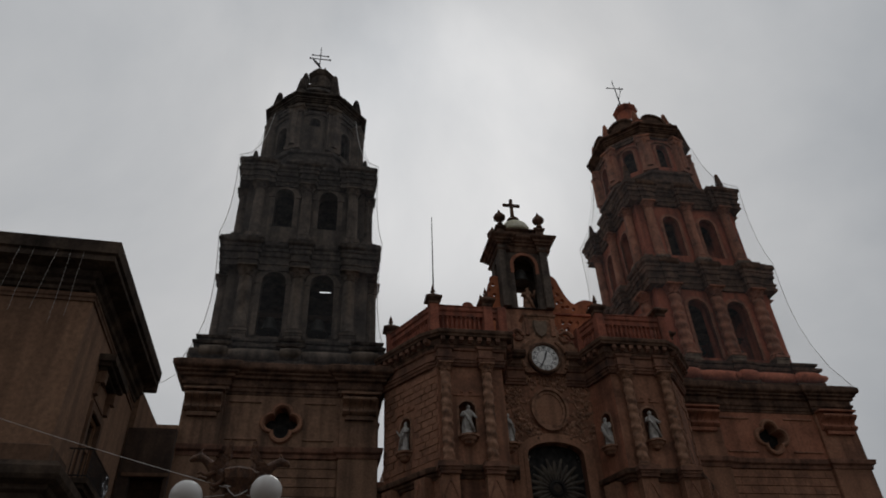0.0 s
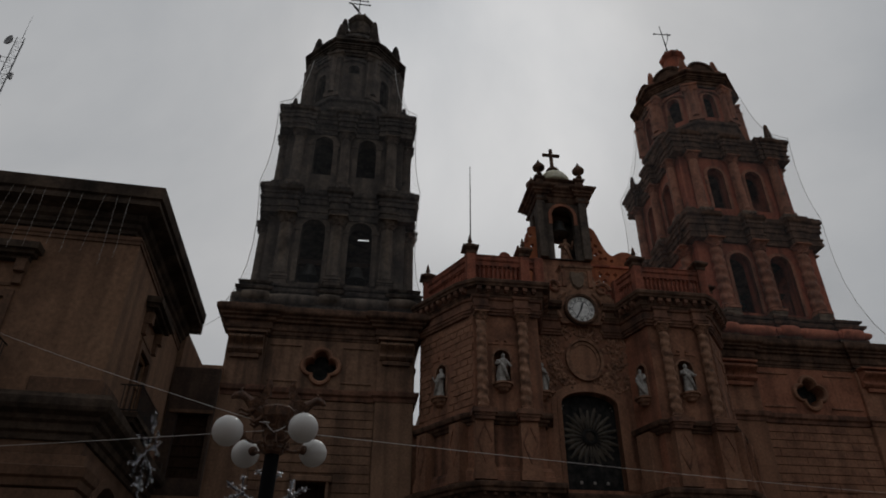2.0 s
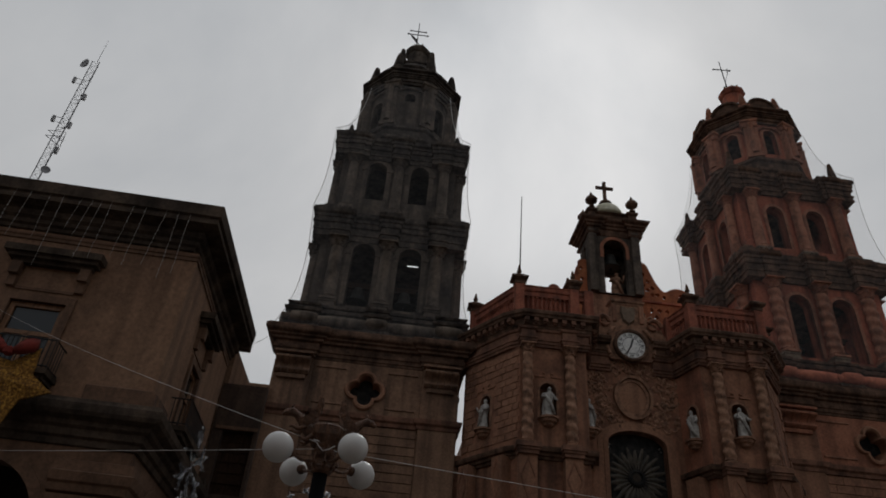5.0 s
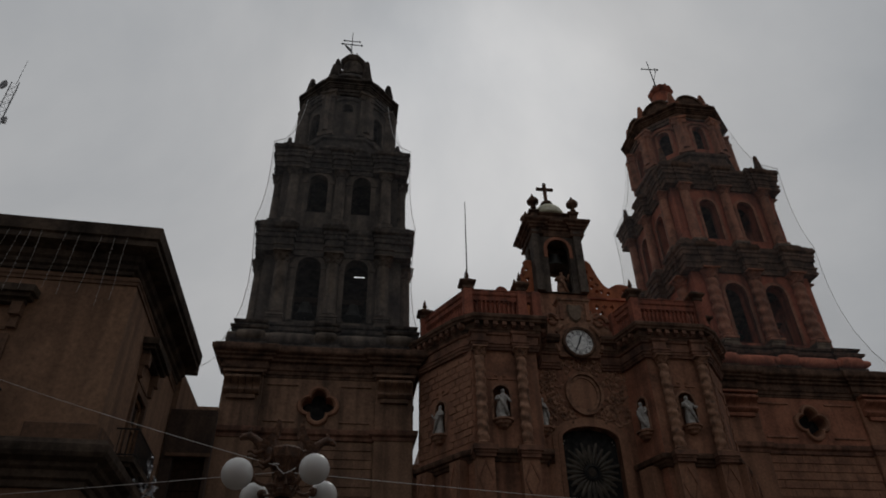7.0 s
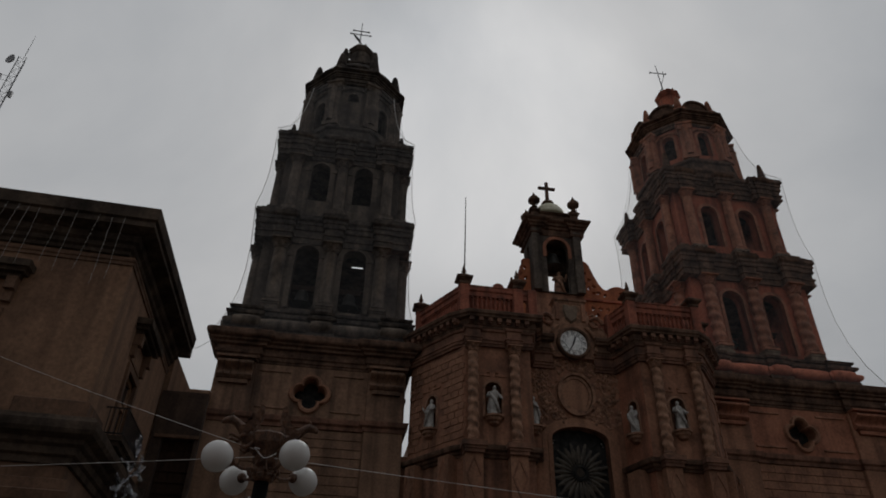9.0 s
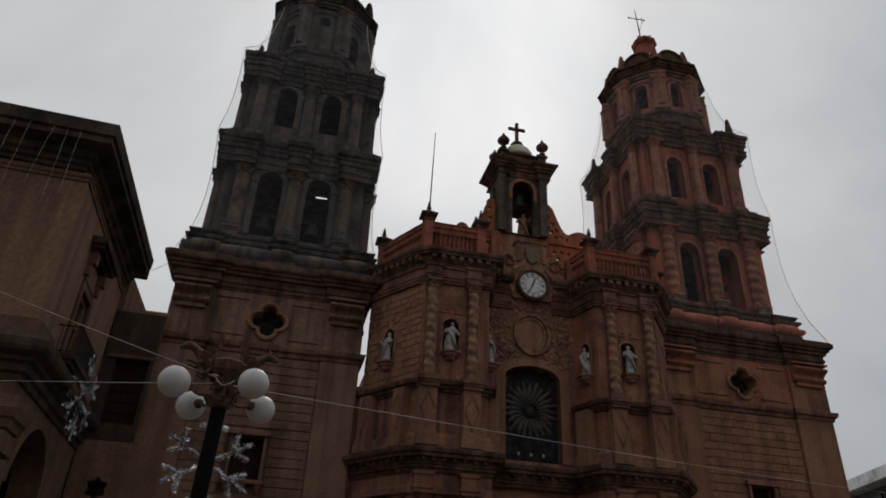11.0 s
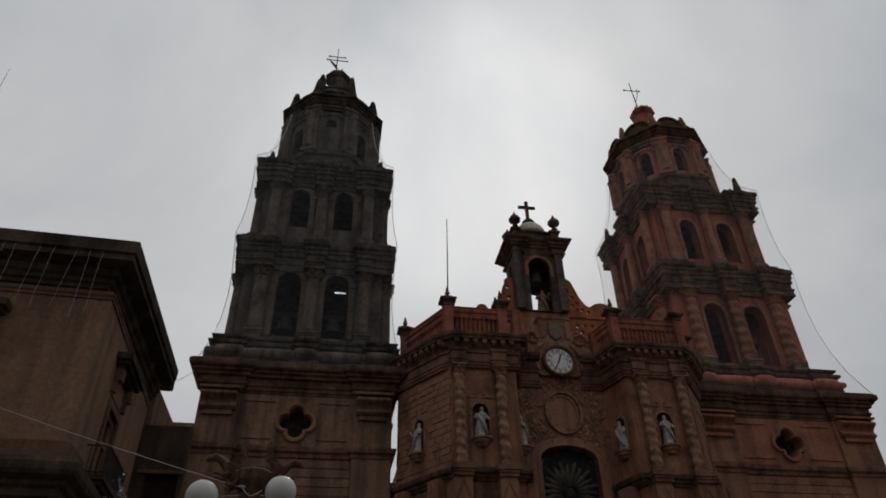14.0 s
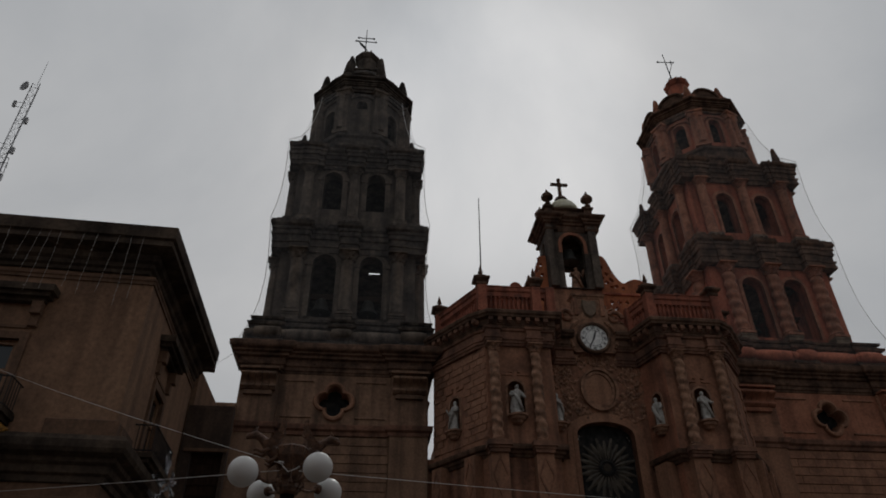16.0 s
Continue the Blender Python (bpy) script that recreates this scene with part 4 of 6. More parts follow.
# mouldings run round a blunted outer corner
ROUND = [LEAN[0], (-7.42, -2.95), (-6.72, -3.5)] + LEAN[2:6] + [(6.72, -3.5), (7.4, -3.05), LEAN[7]]
PLAN = closed(ROUND, 3.9)
# plinth, entablatures and ledges carried round the broken plan
for name, prof, mat in (
    ("plinth", [(0.0, 0), (0.30, 0), (0.30, 0.9), (0.22, 1.05), (0.0, 1.1)], PINK),
    ("lower_entablature", [(0, 7.45), (0.28, 7.45), (0.30, 7.75), (0.24, 7.8), (0.26, 8.35), (0.36, 8.42), (0, 8.44)], PINK),
    ("lower_cornice", [(0, 8.45), (0.30, 8.45), (0.34, 8.6), (0.42, 8.64), (0.44, 8.76), (0.50, 8.80), (0.50, 9.08), (0.78, 9.12), (0.80, 9.26), (0.90, 9.34), (0.92, 9.50), (0.90, 9.58), (0.2, 9.72), (0, 9.72)], CORNICE),
    ("pedestal_base", [(0, 9.70), (0.34, 9.70), (0.34, 9.95), (0.28, 9.98), (0.28, 10.24), (0.20, 10.28), (0.14, 10.42), (0.0, 10.45)], PINK),
    ("middle_ledge", [(0, 12.62), (0.10, 12.62), (0.14, 12.74), (0.24, 12.80), (0.26, 12.92), (0.42, 12.98), (0.46, 13.12), (0.46, 13.22), (0.1, 13.30), (0, 13.30)], CORNICE),
    ("upper_entablature", [(0, 18.95), (0.16, 18.95), (0.18, 19.08), (0.24, 19.10), (0.26, 19.24), (0.32, 19.28), (0.32, 19.34), (0.18, 19.38), (0.20, 19.82), (0.30, 19.86), (0.34, 19.98), (0, 20.0)], FCORN),
    ("upper_cornice", [(0, 20.0), (0.34, 20.0), (0.38, 20.12), (0.44, 20.16), (0.44, 20.52), (0.72, 20.56), (0.74, 20.66), (0.84, 20.74), (0.86, 20.9), (0.80, 20.97), (0.1, 20.99), (0, 20.99)], CORNICE),
):
    if name == "lower_cornice":
        bm = bmesh.new()
        sweep(bm, PLAN, prof)
        part(name, bm, mat, front)
    else:
        for half in (ROUND[:5] + ([(-1.3, -1.4)] if "upper" in name else []), ([(1.3, -1.4)] if "upper" in name else []) + ROUND[5:]):
            bm = bmesh.new()
            sweep(bm, half, prof, closed=False, cap=False)
            part(name, bm, mat, front)
# small blocks below both cornices
blk = bmesh.new()
box(blk, -0.13, 0.13, -0.26, 0.1, -0.10, 0.13)
box(blk, -0.10, 0.10, -0.16, 0.1, -0.18, -0.10)
blk_me = bpy.data.meshes.new("modillion")
blk.to_mesh(blk_me)
blk.free()
blk_me.materials.append(FCORN)
blk = bmesh.new()
box(blk, -0.09, 0.09, -0.20, 0.1, -0.02, 0.13)
blk_low = bpy.data.meshes.new("small_modillion")
blk.to_mesh(blk_low)
blk.free()
blk_low.materials.append(CORNICE)
for i in range(7):
    m, L = face(i)
    n = max(3, round(L / 0.52))
    for z, out in ((8.96, 0.50), (20.40, 0.44)) if i != 3 else ((8.96, 0.50),):
        for k in range(n):
            q = m @ Vector((-L / 2 + L * (k + 0.5) / n, -out, z))
            stand("modillion", blk_me if z > 12 else blk_low, tuple(q), front, m.to_euler().z)
# columns: twisted pairs on the broken-forward bays, on pedestals with lozenges
up_col = column_mesh("twisted_column", 5.67, 0.30, 9.0, CARVED)
low_col = column_mesh("banded_column", 6.35, 0.36, 5.0, PINK)
flat_low = column_mesh("slant_pilaster_low", 6.35, 0.28, 0, PINK, 8)


def pedestal(m, x, hw, z0, z1, lozenge=True):
    bm = bmesh.new()
    box(bm, x - hw, x + hw, -0.62, 0.1, z0, z1, m, chamfer=0.0)
    box(bm, x - hw - 0.05, x + hw + 0.05, -0.67, 0.1, z0 - 0.28, z0 + 0.004, m)
    box(bm, x - hw - 0.10, x + hw + 0.10, -0.72, 0.1, z0 - 0.72, z0 - 0.276, m)
    part("pedestal", bm, SMOOTH, front)
    if lozenge:
        bm = bmesh.new()
        zc, hz, hx = (z0 + z1) / 2, (z1 - z0) * 0.46, hw * 0.93
        for sa, sb in ((1.0, 0.78),):
            o = [(x, zc + hz), (x + hx, zc), (x, zc - hz), (x - hx, zc)]
            inn = [(x + (a - x) * sb, zc + (b - zc) * sb) for a, b in o]
            vo = [bm.verts.new(m @ Vector((a, -0.615, b))) for a, b in o]
            vt = [bm.verts.new(m @ Vector((a, -0.68, b))) for a, b in o]
            vi = [bm.verts.new(m @ Vector((a, -0.68, b))) for a, b in inn]
            vd = [bm.verts.new(m @ Vector((a, -0.615, b))) for a, b in inn]
            for A, B in ((vo, vt), (vt, vi), (vi, vd)):
                for k in range(4):
                    bm.faces.new((A[k], A[(k + 1) % 4], B[(k + 1) % 4], B[k]))
        part("lozenge", bm, PINK, front)


for i in (1, 5):
    m, L = face(i)
    for x in (-1.50, 0.86) if i == 1 else (-1.10, 1.28):
        pedestal(m, x, 0.46, 10.4, 12.7)
        bm = bmesh.new()
        box(bm, x - 0.52, x + 0.52, -0.78, 0.05, 12.68, 12.86, m)
        box(bm, x - 0.57, x + 0.57, -0.84, 0.05, 12.86, 13.0, m)
        box(bm, x - 0.64, x + 0.64, -0.92, 0.05, 13.0, 13.26, m)
        part("pedestal_cap", bm, FCORN, front)
        q = m @ Vector((x, -0.36, 13.26))
        stand("twisted_column", up_col, tuple(q), front)
        q = m @ Vector((x, -0.36, 1.1))
        stand("banded_column", low_col, tuple(q), front)
        bm = bmesh.new()
        sweep(bm, [(x - 0.42, -0.50), (x + 0.42, -0.50), (x + 0.42, 0.05), (x - 0.42, 0.05)], [(0.04, 7.45), (0.06, 7.58), (0.11, 7.62), (0.12, 7.76), (0.02, 7.80), (0.03, 8.22), (0.10, 8.27), (0.13, 8.44)], m=m)
        part("entablature_block", bm, PINK, front)
        bm = bmesh.new()
        sweep(bm, [(x - 0.38, -0.46), (x + 0.38, -0.46), (x + 0.38, 0.05), (x - 0.38, 0.05)], [(0.02, 18.93), (0.04, 19.06), (0.09, 19.09), (0.10, 19.23), (0.16, 19.27), (0.16, 19.34), (0.02, 19.38), (0.03, 19.8), (0.12, 19.86), (0.16, 19.99)], m=m)
        part("entablature_block", bm, FCORN, front)
for i in (0, 6):
    m, L = face(i)
    for x in (-1.35, 1.35):
        pedestal(m, x, 0.40, 10.4, 12.75)
        q = m @ Vector((x, -0.12, 1.1))
        stand("slant_pilaster", flat_low, tuple(q), front, m.to_euler().z)
for i in (2, 4):
    m, L = face(i)
    pedestal(m, 0.0, 0.5, 10.4, 12.75, False)
for s in (-1, 1):
    bm = bmesh.new()
    box(bm, s * 2.62 - 0.16, s * 2.62 + 0.16, -1.5, -1.3, 1.1, 7.45, chamfer=0.02)
    part("door_pilaster", bm, PINK, front)
# door and its archivolt
m3, L3 = face(3)
bm = bmesh.new()
arch_ring(bm, 0, 4.2, 1.0, 4.35, 2.1, 0.20, 0.14, m3)
arch_ring(bm, 0, 4.64, 1.0, 4.35, 2.32, 0.22, 0.05, m3)
part("archivolt", bm, PINK, front)
bm = bmesh.new()
box(bm, -0.28, 0.28, -1.72, -1.35, 6.3, 7.1, chamfer=0.05)
part("keystone", bm, CARVED, front)
door = part("church_door", (lambda b: (box(b, -2.15, 2.15, -0.86, -0.80, 0, 6.6), b)[1])(bmesh.new()), DOORWOOD, front, "dark wooden double door in shadow")
for x in (-1.6, -0.55, 0.55, 1.6):
    for z in (0.6, 2.2, 3.8):
        bm = bmesh.new()
        box(bm, x - 0.42, x + 0.42, -0.92, -0.85, z, z + 1.35, chamfer=0.03)
        part("door_panel", bm, DOORWOOD, door)


def foliage_relief(name, spots, mat, parent):
    """Carved leaf scrolls: curling ridges and leaves raised from the wall."""
    rnd = random.Random(len(name) * 7)
    bm = bmesh.new()
    for x, y, z, s, flip in spots:
        for c in range(3):
            pts, a0 = [], rnd.uniform(0, 6.28)
            for k in range(12):
                a = a0 + flip * k * 0.55
                r = s * (0.42 - 0.03 * k)
                pts.append((x + rnd.uniform(-.02, .02) + (c - 1) * s * 0.35 + r * math.cos(a), y + 0.025, z + (c - 1) * s * 0.25 * flip + r * math.sin(a)))
            tube(bm, pts, [0.05 * s + 0.022 - 0.003 * k for k in range(12)], 5)
            for k in range(2, 11, 3):
                px, py, pz = pts[k]
                lathe(bm, [(0.02, -0.16 * s), (0.11 * s, -0.05 * s), (0.12 * s, 0.05 * s), (0.02, 0.18 * s)], (px, py, pz), 5)
    part(name, bm, mat, parent)


for s in (-1, 1):
    foliage_relief("spandrel_carving", [(s * x, -1.42, z, 0.8, s) for x, z in ((1.15, 6.95), (2.0, 6.5), (2.35, 5.6), (0.5, 7.1))], CARVED, front)
for s in (-1, 1):
    foliage_relief("gable_field_carving", [(s * x, -1.42, z, 1.0, s) for x, z in ((1.7, 16.4), (2.2, 17.4), (1.9, 18.4), (2.3, 16.0), (1.3, 19.2), (0.6, 19.5), (2.3, 19.3), (1.55, 17.0), (2.4, 18.1), (1.0, 16.05))], CARVED, front)
for s in (-1, 1):
    foliage_relief("clock_gable_carving", [(s * x, -1.62, z, 0.9, s) for x, z in ((1.35, 20.6), (1.55, 21.5), (1.1, 22.3), (0.5, 22.6), (1.9, 20.9))], CARVED, front)
# medallion
bm = bmesh.new()
for (a, b, y0, y1) in ((1.15, 1.35, -1.62, -1.3), (0.95, 1.14, -1.50, -1.3)):
    rows = []
    for g, y in ((0.0, y1), (0.0, y0), (-0.16, y0), (-0.18, y1)):
        rows.append([bm.verts.new(((a + g) * math.cos(2 * math.pi * k / 32), y, 17.45 + (b + g) * math.sin(2 * math.pi * k / 32))) for k in range(32)])
    for p, q in zip(rows, rows[1:]):
        for k in range(32):
            bm.faces.new((p[k], p[(k + 1) % 32], q[(k + 1) % 32], q[k]))
part("medallion_frame", bm, CARVED, front, "oval carved stone medallion frame")
bm = bmesh.new()
bm.faces.new([bm.verts.new((0.98 * math.cos(2 * math.pi * k / 32), -1.43, 17.45 + 1.17 * math.sin(2 * math.pi * k / 32))) for k in range(32)])
part("medallion_field", bm, SMOOTH, front)
# great window with a ray-shaped rose
bm = bmesh.new()
arch_ring(bm, 0, 3.35, 9.95, 14.7, 0.75, 0.24, 0.14, m3)
arch_ring(bm, 0, 3.85, 9.95, 14.7, 0.99, 0.3, 0.07, m3)
rose_win = part("great_window", bm, SMOOTH, front, "round-headed window in a stone surround with a gilt ray rosette")
bm = bmesh.new()
box(bm, -1.75, 1.75, -0.90, -0.84, 9.9, 15.6)
part("leaded_glass", bm, LEAD, rose_win)
for k in range(24):
    a = 2 * math.pi * k / 24
    m = Matrix.Translation((0, -1.0, 12.97)) @ Matrix.Rotation(a, 4, "Y")
    bm = bmesh.new()
    ln = 1.55 if k % 2 == 0 else 1.75
    q = [(0.0, 0.03, 0.40), (0.15, 0.02, 1.0), (0.06, 0, ln), (-0.06, 0, ln), (-0.15, 0.02, 1.0), (0.0, -0.05, 1.0)]
    v = [bm.verts.new(m @ Vector(p)) for p in q]
    for f in ((0, 1, 5), (1, 2, 5), (2, 3, 5), (3, 4, 5), (4, 0, 5)):
        bm.faces.new([v[i] for i in f])
    part("ray_petal", bm, PETAL, rose_win)
bm = bmesh.new()
lathe(bm, [(0.42, -0.05), (0.46, 0.05), (0.34, 0.10), (0.30, 0.02)], seg=24, m=Matrix.Translation((0, -1.0, 12.97)) @ Matrix.Rotation(math.pi / 2, 4, "X"))
part("hub_ring", bm, LEAD, rose_win)
bm = bmesh.new()
lathe(bm, [(0.40, -0.02), (0.36, 0.03), (0.1, 0.05)], seg=20, m=Matrix.Translation((0, -0.98, 12.97)) @ Matrix.Rotation(math.pi / 2, 4, "X"))
part("hub_disc", bm, VOID, rose_win)
for k in (0, 1, 9, 10):
    bm = bmesh.new()
    a = math.pi * k / 10
    x, z = (1.5 * math.cos(a), 14.55 + 0.55 * math.sin(a))
    lathe(bm, [(0.02, -0.05), (0.055, 0), (0.02, 0.05)], (x, -1.02, z), 8)
    part("pale_boss", bm, MARBLE, rose_win)
for x in (-0.75, 0.0, 0.75):
    bm = bmesh.new()
    box(bm, x - 0.06, x + 0.06, -1.04, -0.9, 10.35, 10.5)
    part("pale_boss", bm, MARBLE, rose_win)

# gable piece that carries the clock, in front of the parapet
bm = bmesh.new()
out = [(-2.35, 20.95), (-2.3, 21.5), (-1.9, 21.75), (-1.55, 22.3), (-1.1, 22.55), (-0.95, 23.5), (0.95, 23.5), (1.1, 22.55), (1.55, 22.3), (1.9, 21.75), (2.3, 21.5), (2.35, 20.95), (1.2, 19.7), (-1.2, 19.7)]
for y0, y1 in ((-1.72, -1.1),):
    a = [bm.verts.new((x, y0, z)) for x, z in out]
    b = [bm.verts.new((x, y1, z)) for x, z in out]
    bm.faces.new(a)
    bm.faces.new(b[::-1])
    for k in range(len(out)):
        bm.faces.new((a[k], a[(k + 1) % len(out)], b[(k + 1) % len(out)], b[k]))
part("clock_gable", bm, CARVED, front)
for s in (-1, 1):
    bm = bmesh.new()
    pts = [(s * (1.55 + 0.5 * math.cos(a) * (1 - a / 9)), -1.8, 22.1 + 0.5 * math.sin(a) * (1 - a / 9)) for a in [0.5 * k for k in range(16)]]
    tube(bm, pts, [0.15 - 0.005 * k for k in range(16)], 6)
    part("gable_scroll", bm, PINK, front)
bm = bmesh.new()
sweep(bm, [(-0.95, -1.72), (0.95, -1.72), (0.95, -1.1), (-0.95, -1.1)], [(0.0, 23.42), (0.04, 23.46), (0.06, 23.56), (0.14, 23.62), (0.16, 23.74), (-0.1, 23.8)])
part("gable_cap", bm, CARVED, front)
bm = bmesh.new()
outl = [(-0.42, 23.35), (-0.5, 22.9), (-0.36, 22.3), (0.0, 22.02), (0.36, 22.3), (0.5, 22.9), (0.42, 23.35), (0.0, 23.22)]
lo = [bm.verts.new((x, -1.70, z)) for x, z in outl]
hi = [bm.verts.new((x * 0.86, -1.90, 22.75 + (z - 22.75) * 0.86)) for x, z in outl]
bm.faces.new(hi)
for k in range(8):
    bm.faces.new((lo[k], lo[(k + 1) % 8], hi[(k + 1) % 8], hi[k]))
part("carved_shield", bm, GREYCAP, front, "carved grey stone shield above the clock")
for s in (-1, 1):
    bm = bmesh.new()
    box(bm, s * 0.85 - 0.14, s * 0.85 + 0.14, -1.84, -1.66, 22.2, 23.44, chamfer=0.04)
    part("crown_pilaster", bm, PINK, front)
    bm = bmesh.new()
    tube(bm, [(s * (0.55 + 0.9 * math.sin(u)), -1.80, 20.62 + 1.25 * math.cos(u)) for u in [0.35 + 0.22 * k for k in range(9)]], [0.10 + 0.03 * math.sin(k) for k in range(9)], 6)
    part("clock_garland", bm, CARVED, front)
    bm = bmesh.new()
    tube(bm, [(s * (2.15 + 0.32 * math.cos(a) * (1 - a / 9)), -1.62, 21.2 + 0.32 * math.sin(a) * (1 - a / 9)) for a in [0.5 * k for k in range(15)]], 0.08, 6)
    part("gable_scroll", bm, PINK, front)
# brick-red parapet with holes and curved wings behind the clock
zA = 24.4


def pierced_wall(x0, x1, top, z0, y0, y1, holes, mat, parent, name):
    """A wall with an outline top(x) above z0, pierced by round holes."""
    bm = bmesh.new()
    n = max(2, round(abs(x1 - x0) / 0.07))
    rows = 30
    xs = [x0 + (x1 - x0) * i / n for i in range(n + 1)]
    g = {}
    for y in (y0, y1):
        for i, x in enumerate(xs):
            h = top(x) - z0
            for j in range(rows + 1):
                g[y, i, j] = bm.verts.new((x, y, z0 + h * j / rows))
    for i in range(n):
        for j in range(rows):
            a, b, c, d = g[y0, i, j], g[y0, i + 1, j], g[y0, i + 1, j + 1], g[y0, i, j + 1]
            mid = (a.co + b.co + c.co + d.co) / 4
            hole = any((mid.x - hx) ** 2 + (mid.z - hz) ** 2 < hr * hr for hx, hz, hr in holes)
            if not hole:
                bm.faces.new((a, b, c, d))
                bm.faces.new((g[y1, i, j + 1], g[y1, i + 1, j + 1], g[y1, i + 1, j], g[y1, i, j]))
    back = {tuple(round(q, 4) for q in v.co.xz): v for v in bm.verts if abs(v.co.y - y1) < 1e-6}
    for e in list(bm.edges):
        if len(e.link_faces) == 1 and abs(e.verts[0].co.y - y0) < 1e-6 and abs(e.verts[1].co.y - y0) < 1e-6:
            a, b = e.verts
            c, d = back[tuple(round(q, 4) for q in b.co.xz)], back[tuple(round(q, 4) for q in a.co.xz)]
            bm.faces.new((a, b, c, d))
    bmesh.ops.delete(bm, geom=[v for v in bm.verts if not v.link_faces], context="VERTS")
    return part(name, bm, mat, parent)


gable = thing("bell_gable", (0, 0.8, 20.9), "small domed bell gable with orange pierced wing walls", "bell gable")
for s in (-1, 1):
    holes = [(s * (2.25 + 0.55 * k), 23.55 + 0.55 * (k % 2), 0.15) for k in range(6)] + [(s * (2.5 + 0.55 * k), 24.65, 0.15) for k in range(5)]
    pierced_wall(s * 1.75, s * 5.4, lambda x: 25.15, 20.9, 0.5, 0.85, holes, ORANGE, gable, "pierced_parapet")
    bm = bmesh.new()
    xa, xb = sorted((s * 1.7, s * 5.5))
    box(bm, xa, xb, 0.38, 0.97, 25.15, 25.32, chamfer=0.03)
    part("parapet_cap", bm, RED, gable)

    def wing(x):
        u = abs(x)
        if x < 0:
            return 28.05 if u < 2.2 else 25.42 + 2.63 * max(0.0, 1 - (u - 2.2) / 0.8) ** 1.3
        if u < 2.45:
            return 28.15 + 0.22 * math.sin((u - 1.7) * math.pi / 0.75)
        v = (u - 2.45) / 1.25
        if v < 1:
            return 26.1 + 2.05 * (1 - math.sin(v * math.pi / 2)) ** 1.15
        w = (u - 3.7) / 1.7
        return (26.1 + 0.38 * math.sin(min(1, w) * math.pi)) if x > 0 else 26.1 - 0.55 * min(1, w)
    wh = [(s * (2.15 + 0.30 * k), 27.4 - 0.50 * k, 0.14) for k in range(4)] + [(s * (2.1 + 0.3 * k), 26.55 - 0.35 * k, 0.14) for k in range(3)] + [(s * 3.5, 25.75, 0.13), (s * 4.7, 26.0, 0.16)]
    pierced_wall(s * 1.7, s * 5.35, wing, 25.3, 0.52, 0.84, wh, ORANGE, gable, "curved_wing")
    bm = bmesh.new()
    pts = [(s * (1.75 + 3.6 * k / 30), 0.68, wing(s * (1.75 + 3.6 * k / 30)) + 0.03) for k in range(31)]
    tube(bm, pts, 0.13, 6)
    part("wing_coping", bm, RED, gable)
bm = bmesh.new()
box(bm, -1.75, 1.75, 0.0, 1.7, 20.9, 25.2, chamfer=0.03)
part("gable_base", bm, PINK, gable)
GH = [(0.06, 1.56, 25.25, 28.75, 0.78)]
for y, hole in ((-0.15, GH), (1.45, [(0.06, 1.5, 25.25, 27.3, 0.4)])):
    bm = bmesh.new()
    panel(bm, -1.75, 1.75, 25.2, 30.6, hole, 0.42, Matrix.Translation((0, y, 0)))
    part("gable_wall", bm, SOOT, gable)
for s in (-1, 1):
    bm = bmesh.new()
    panel(bm, -0.6, 0.6, 25.2, 30.6, [(0.0, 0.62, 25.9, 29.0, 0.31)], 0.42, Matrix.Translation((s * 1.75, 0.86, 0)) @ Matrix.Rotation(s * math.pi / 2, 4, "Z"))
    part("gable_side", bm, SOOT, gable)
    bm = bmesh.new()
    box(bm, s * 1.5 - 0.28, s * 1.5 + 0.28, -0.42, -0.12, 25.2, 30.2, chamfer=0.03)
    part("gable_pilaster", bm, SOOT, gable)
bm = bmesh.new()
arch_ring(bm, 0.06, 1.56, 28.0, 28.75, 0.78, 0.24, 0.08, Matrix.Translation((0, -0.15, 0)))
part("gable_arch", bm, FRIEZE, gable)
bm = bmesh.new()
gp = [(-1.78, -0.4), (-1.0, -0.4), (-1.0, -0.15), (1.1, -0.15), (1.1, -0.4), (1.95, -0.4), (1.95, 2.3), (-1.78, 2.3)]
sweep(bm, gp, [(-0.2, 29.75), (0.06, 29.8), (0.10, 29.95), (0.0, 30.0), (0.02, 30.3), (0.14, 30.36), (0.18, 30.5), (0.30, 30.56), (0.34, 30.7), (0.48, 30.78), (0.54, 30.86), (0.54, 30.98), (0.30, 31.08), (0.02, 31.2), (-0.12, 31.4), (-0.16, 31.8), (-0.02, 31.9), (0.0, 32.0), (-0.1, 32.1), (-0.5, 32.2)])
part("gable_cornice", bm, CORNICE, gable)
bm = bmesh.new()
lathe(bm, [(1.22 * math.cos(u), 1.3 * math.sin(u)) for u in [1.45 * k / 8 for k in range(9)]], (0, 0.85, 32.0), 20)
part("gable_dome", bm, YELLOWDOME, gable, "pale yellow dome cap", smooth=True)
for sx in (-1, 1):
    for y in (-0.2, 1.9):
        bm = bmesh.new()
        lathe(bm, [(0.22, 0), (0.22, 0.12), (0.08, 0.2), (0.12, 0.32), (0.42, 0.55), (0.45, 0.72), (0.3, 0.95), (0.1, 1.05), (0.13, 1.15), (0.03, 1.4)], (0.1 + sx * 1.48, y, 32.15), 12)
        part("stone_urn", bm, CORNICE, gable)
bm = bmesh.new()
lathe(bm, [(0.5, 33.4), (0.42, 33.6), (0.2, 33.7), (0.12, 33.85)], (0, 0.85, 0), 12)
box(bm, -0.12, 0.12, 0.75, 0.95, 33.8, 35.55, chamfer=0.02)
box(bm, -0.66, 0.66, 0.76, 0.94, 34.85, 35.08, chamfer=0.02)
part("stone_cross", bm, CORNICE, gable, "plain stone cross on a moulded foot")
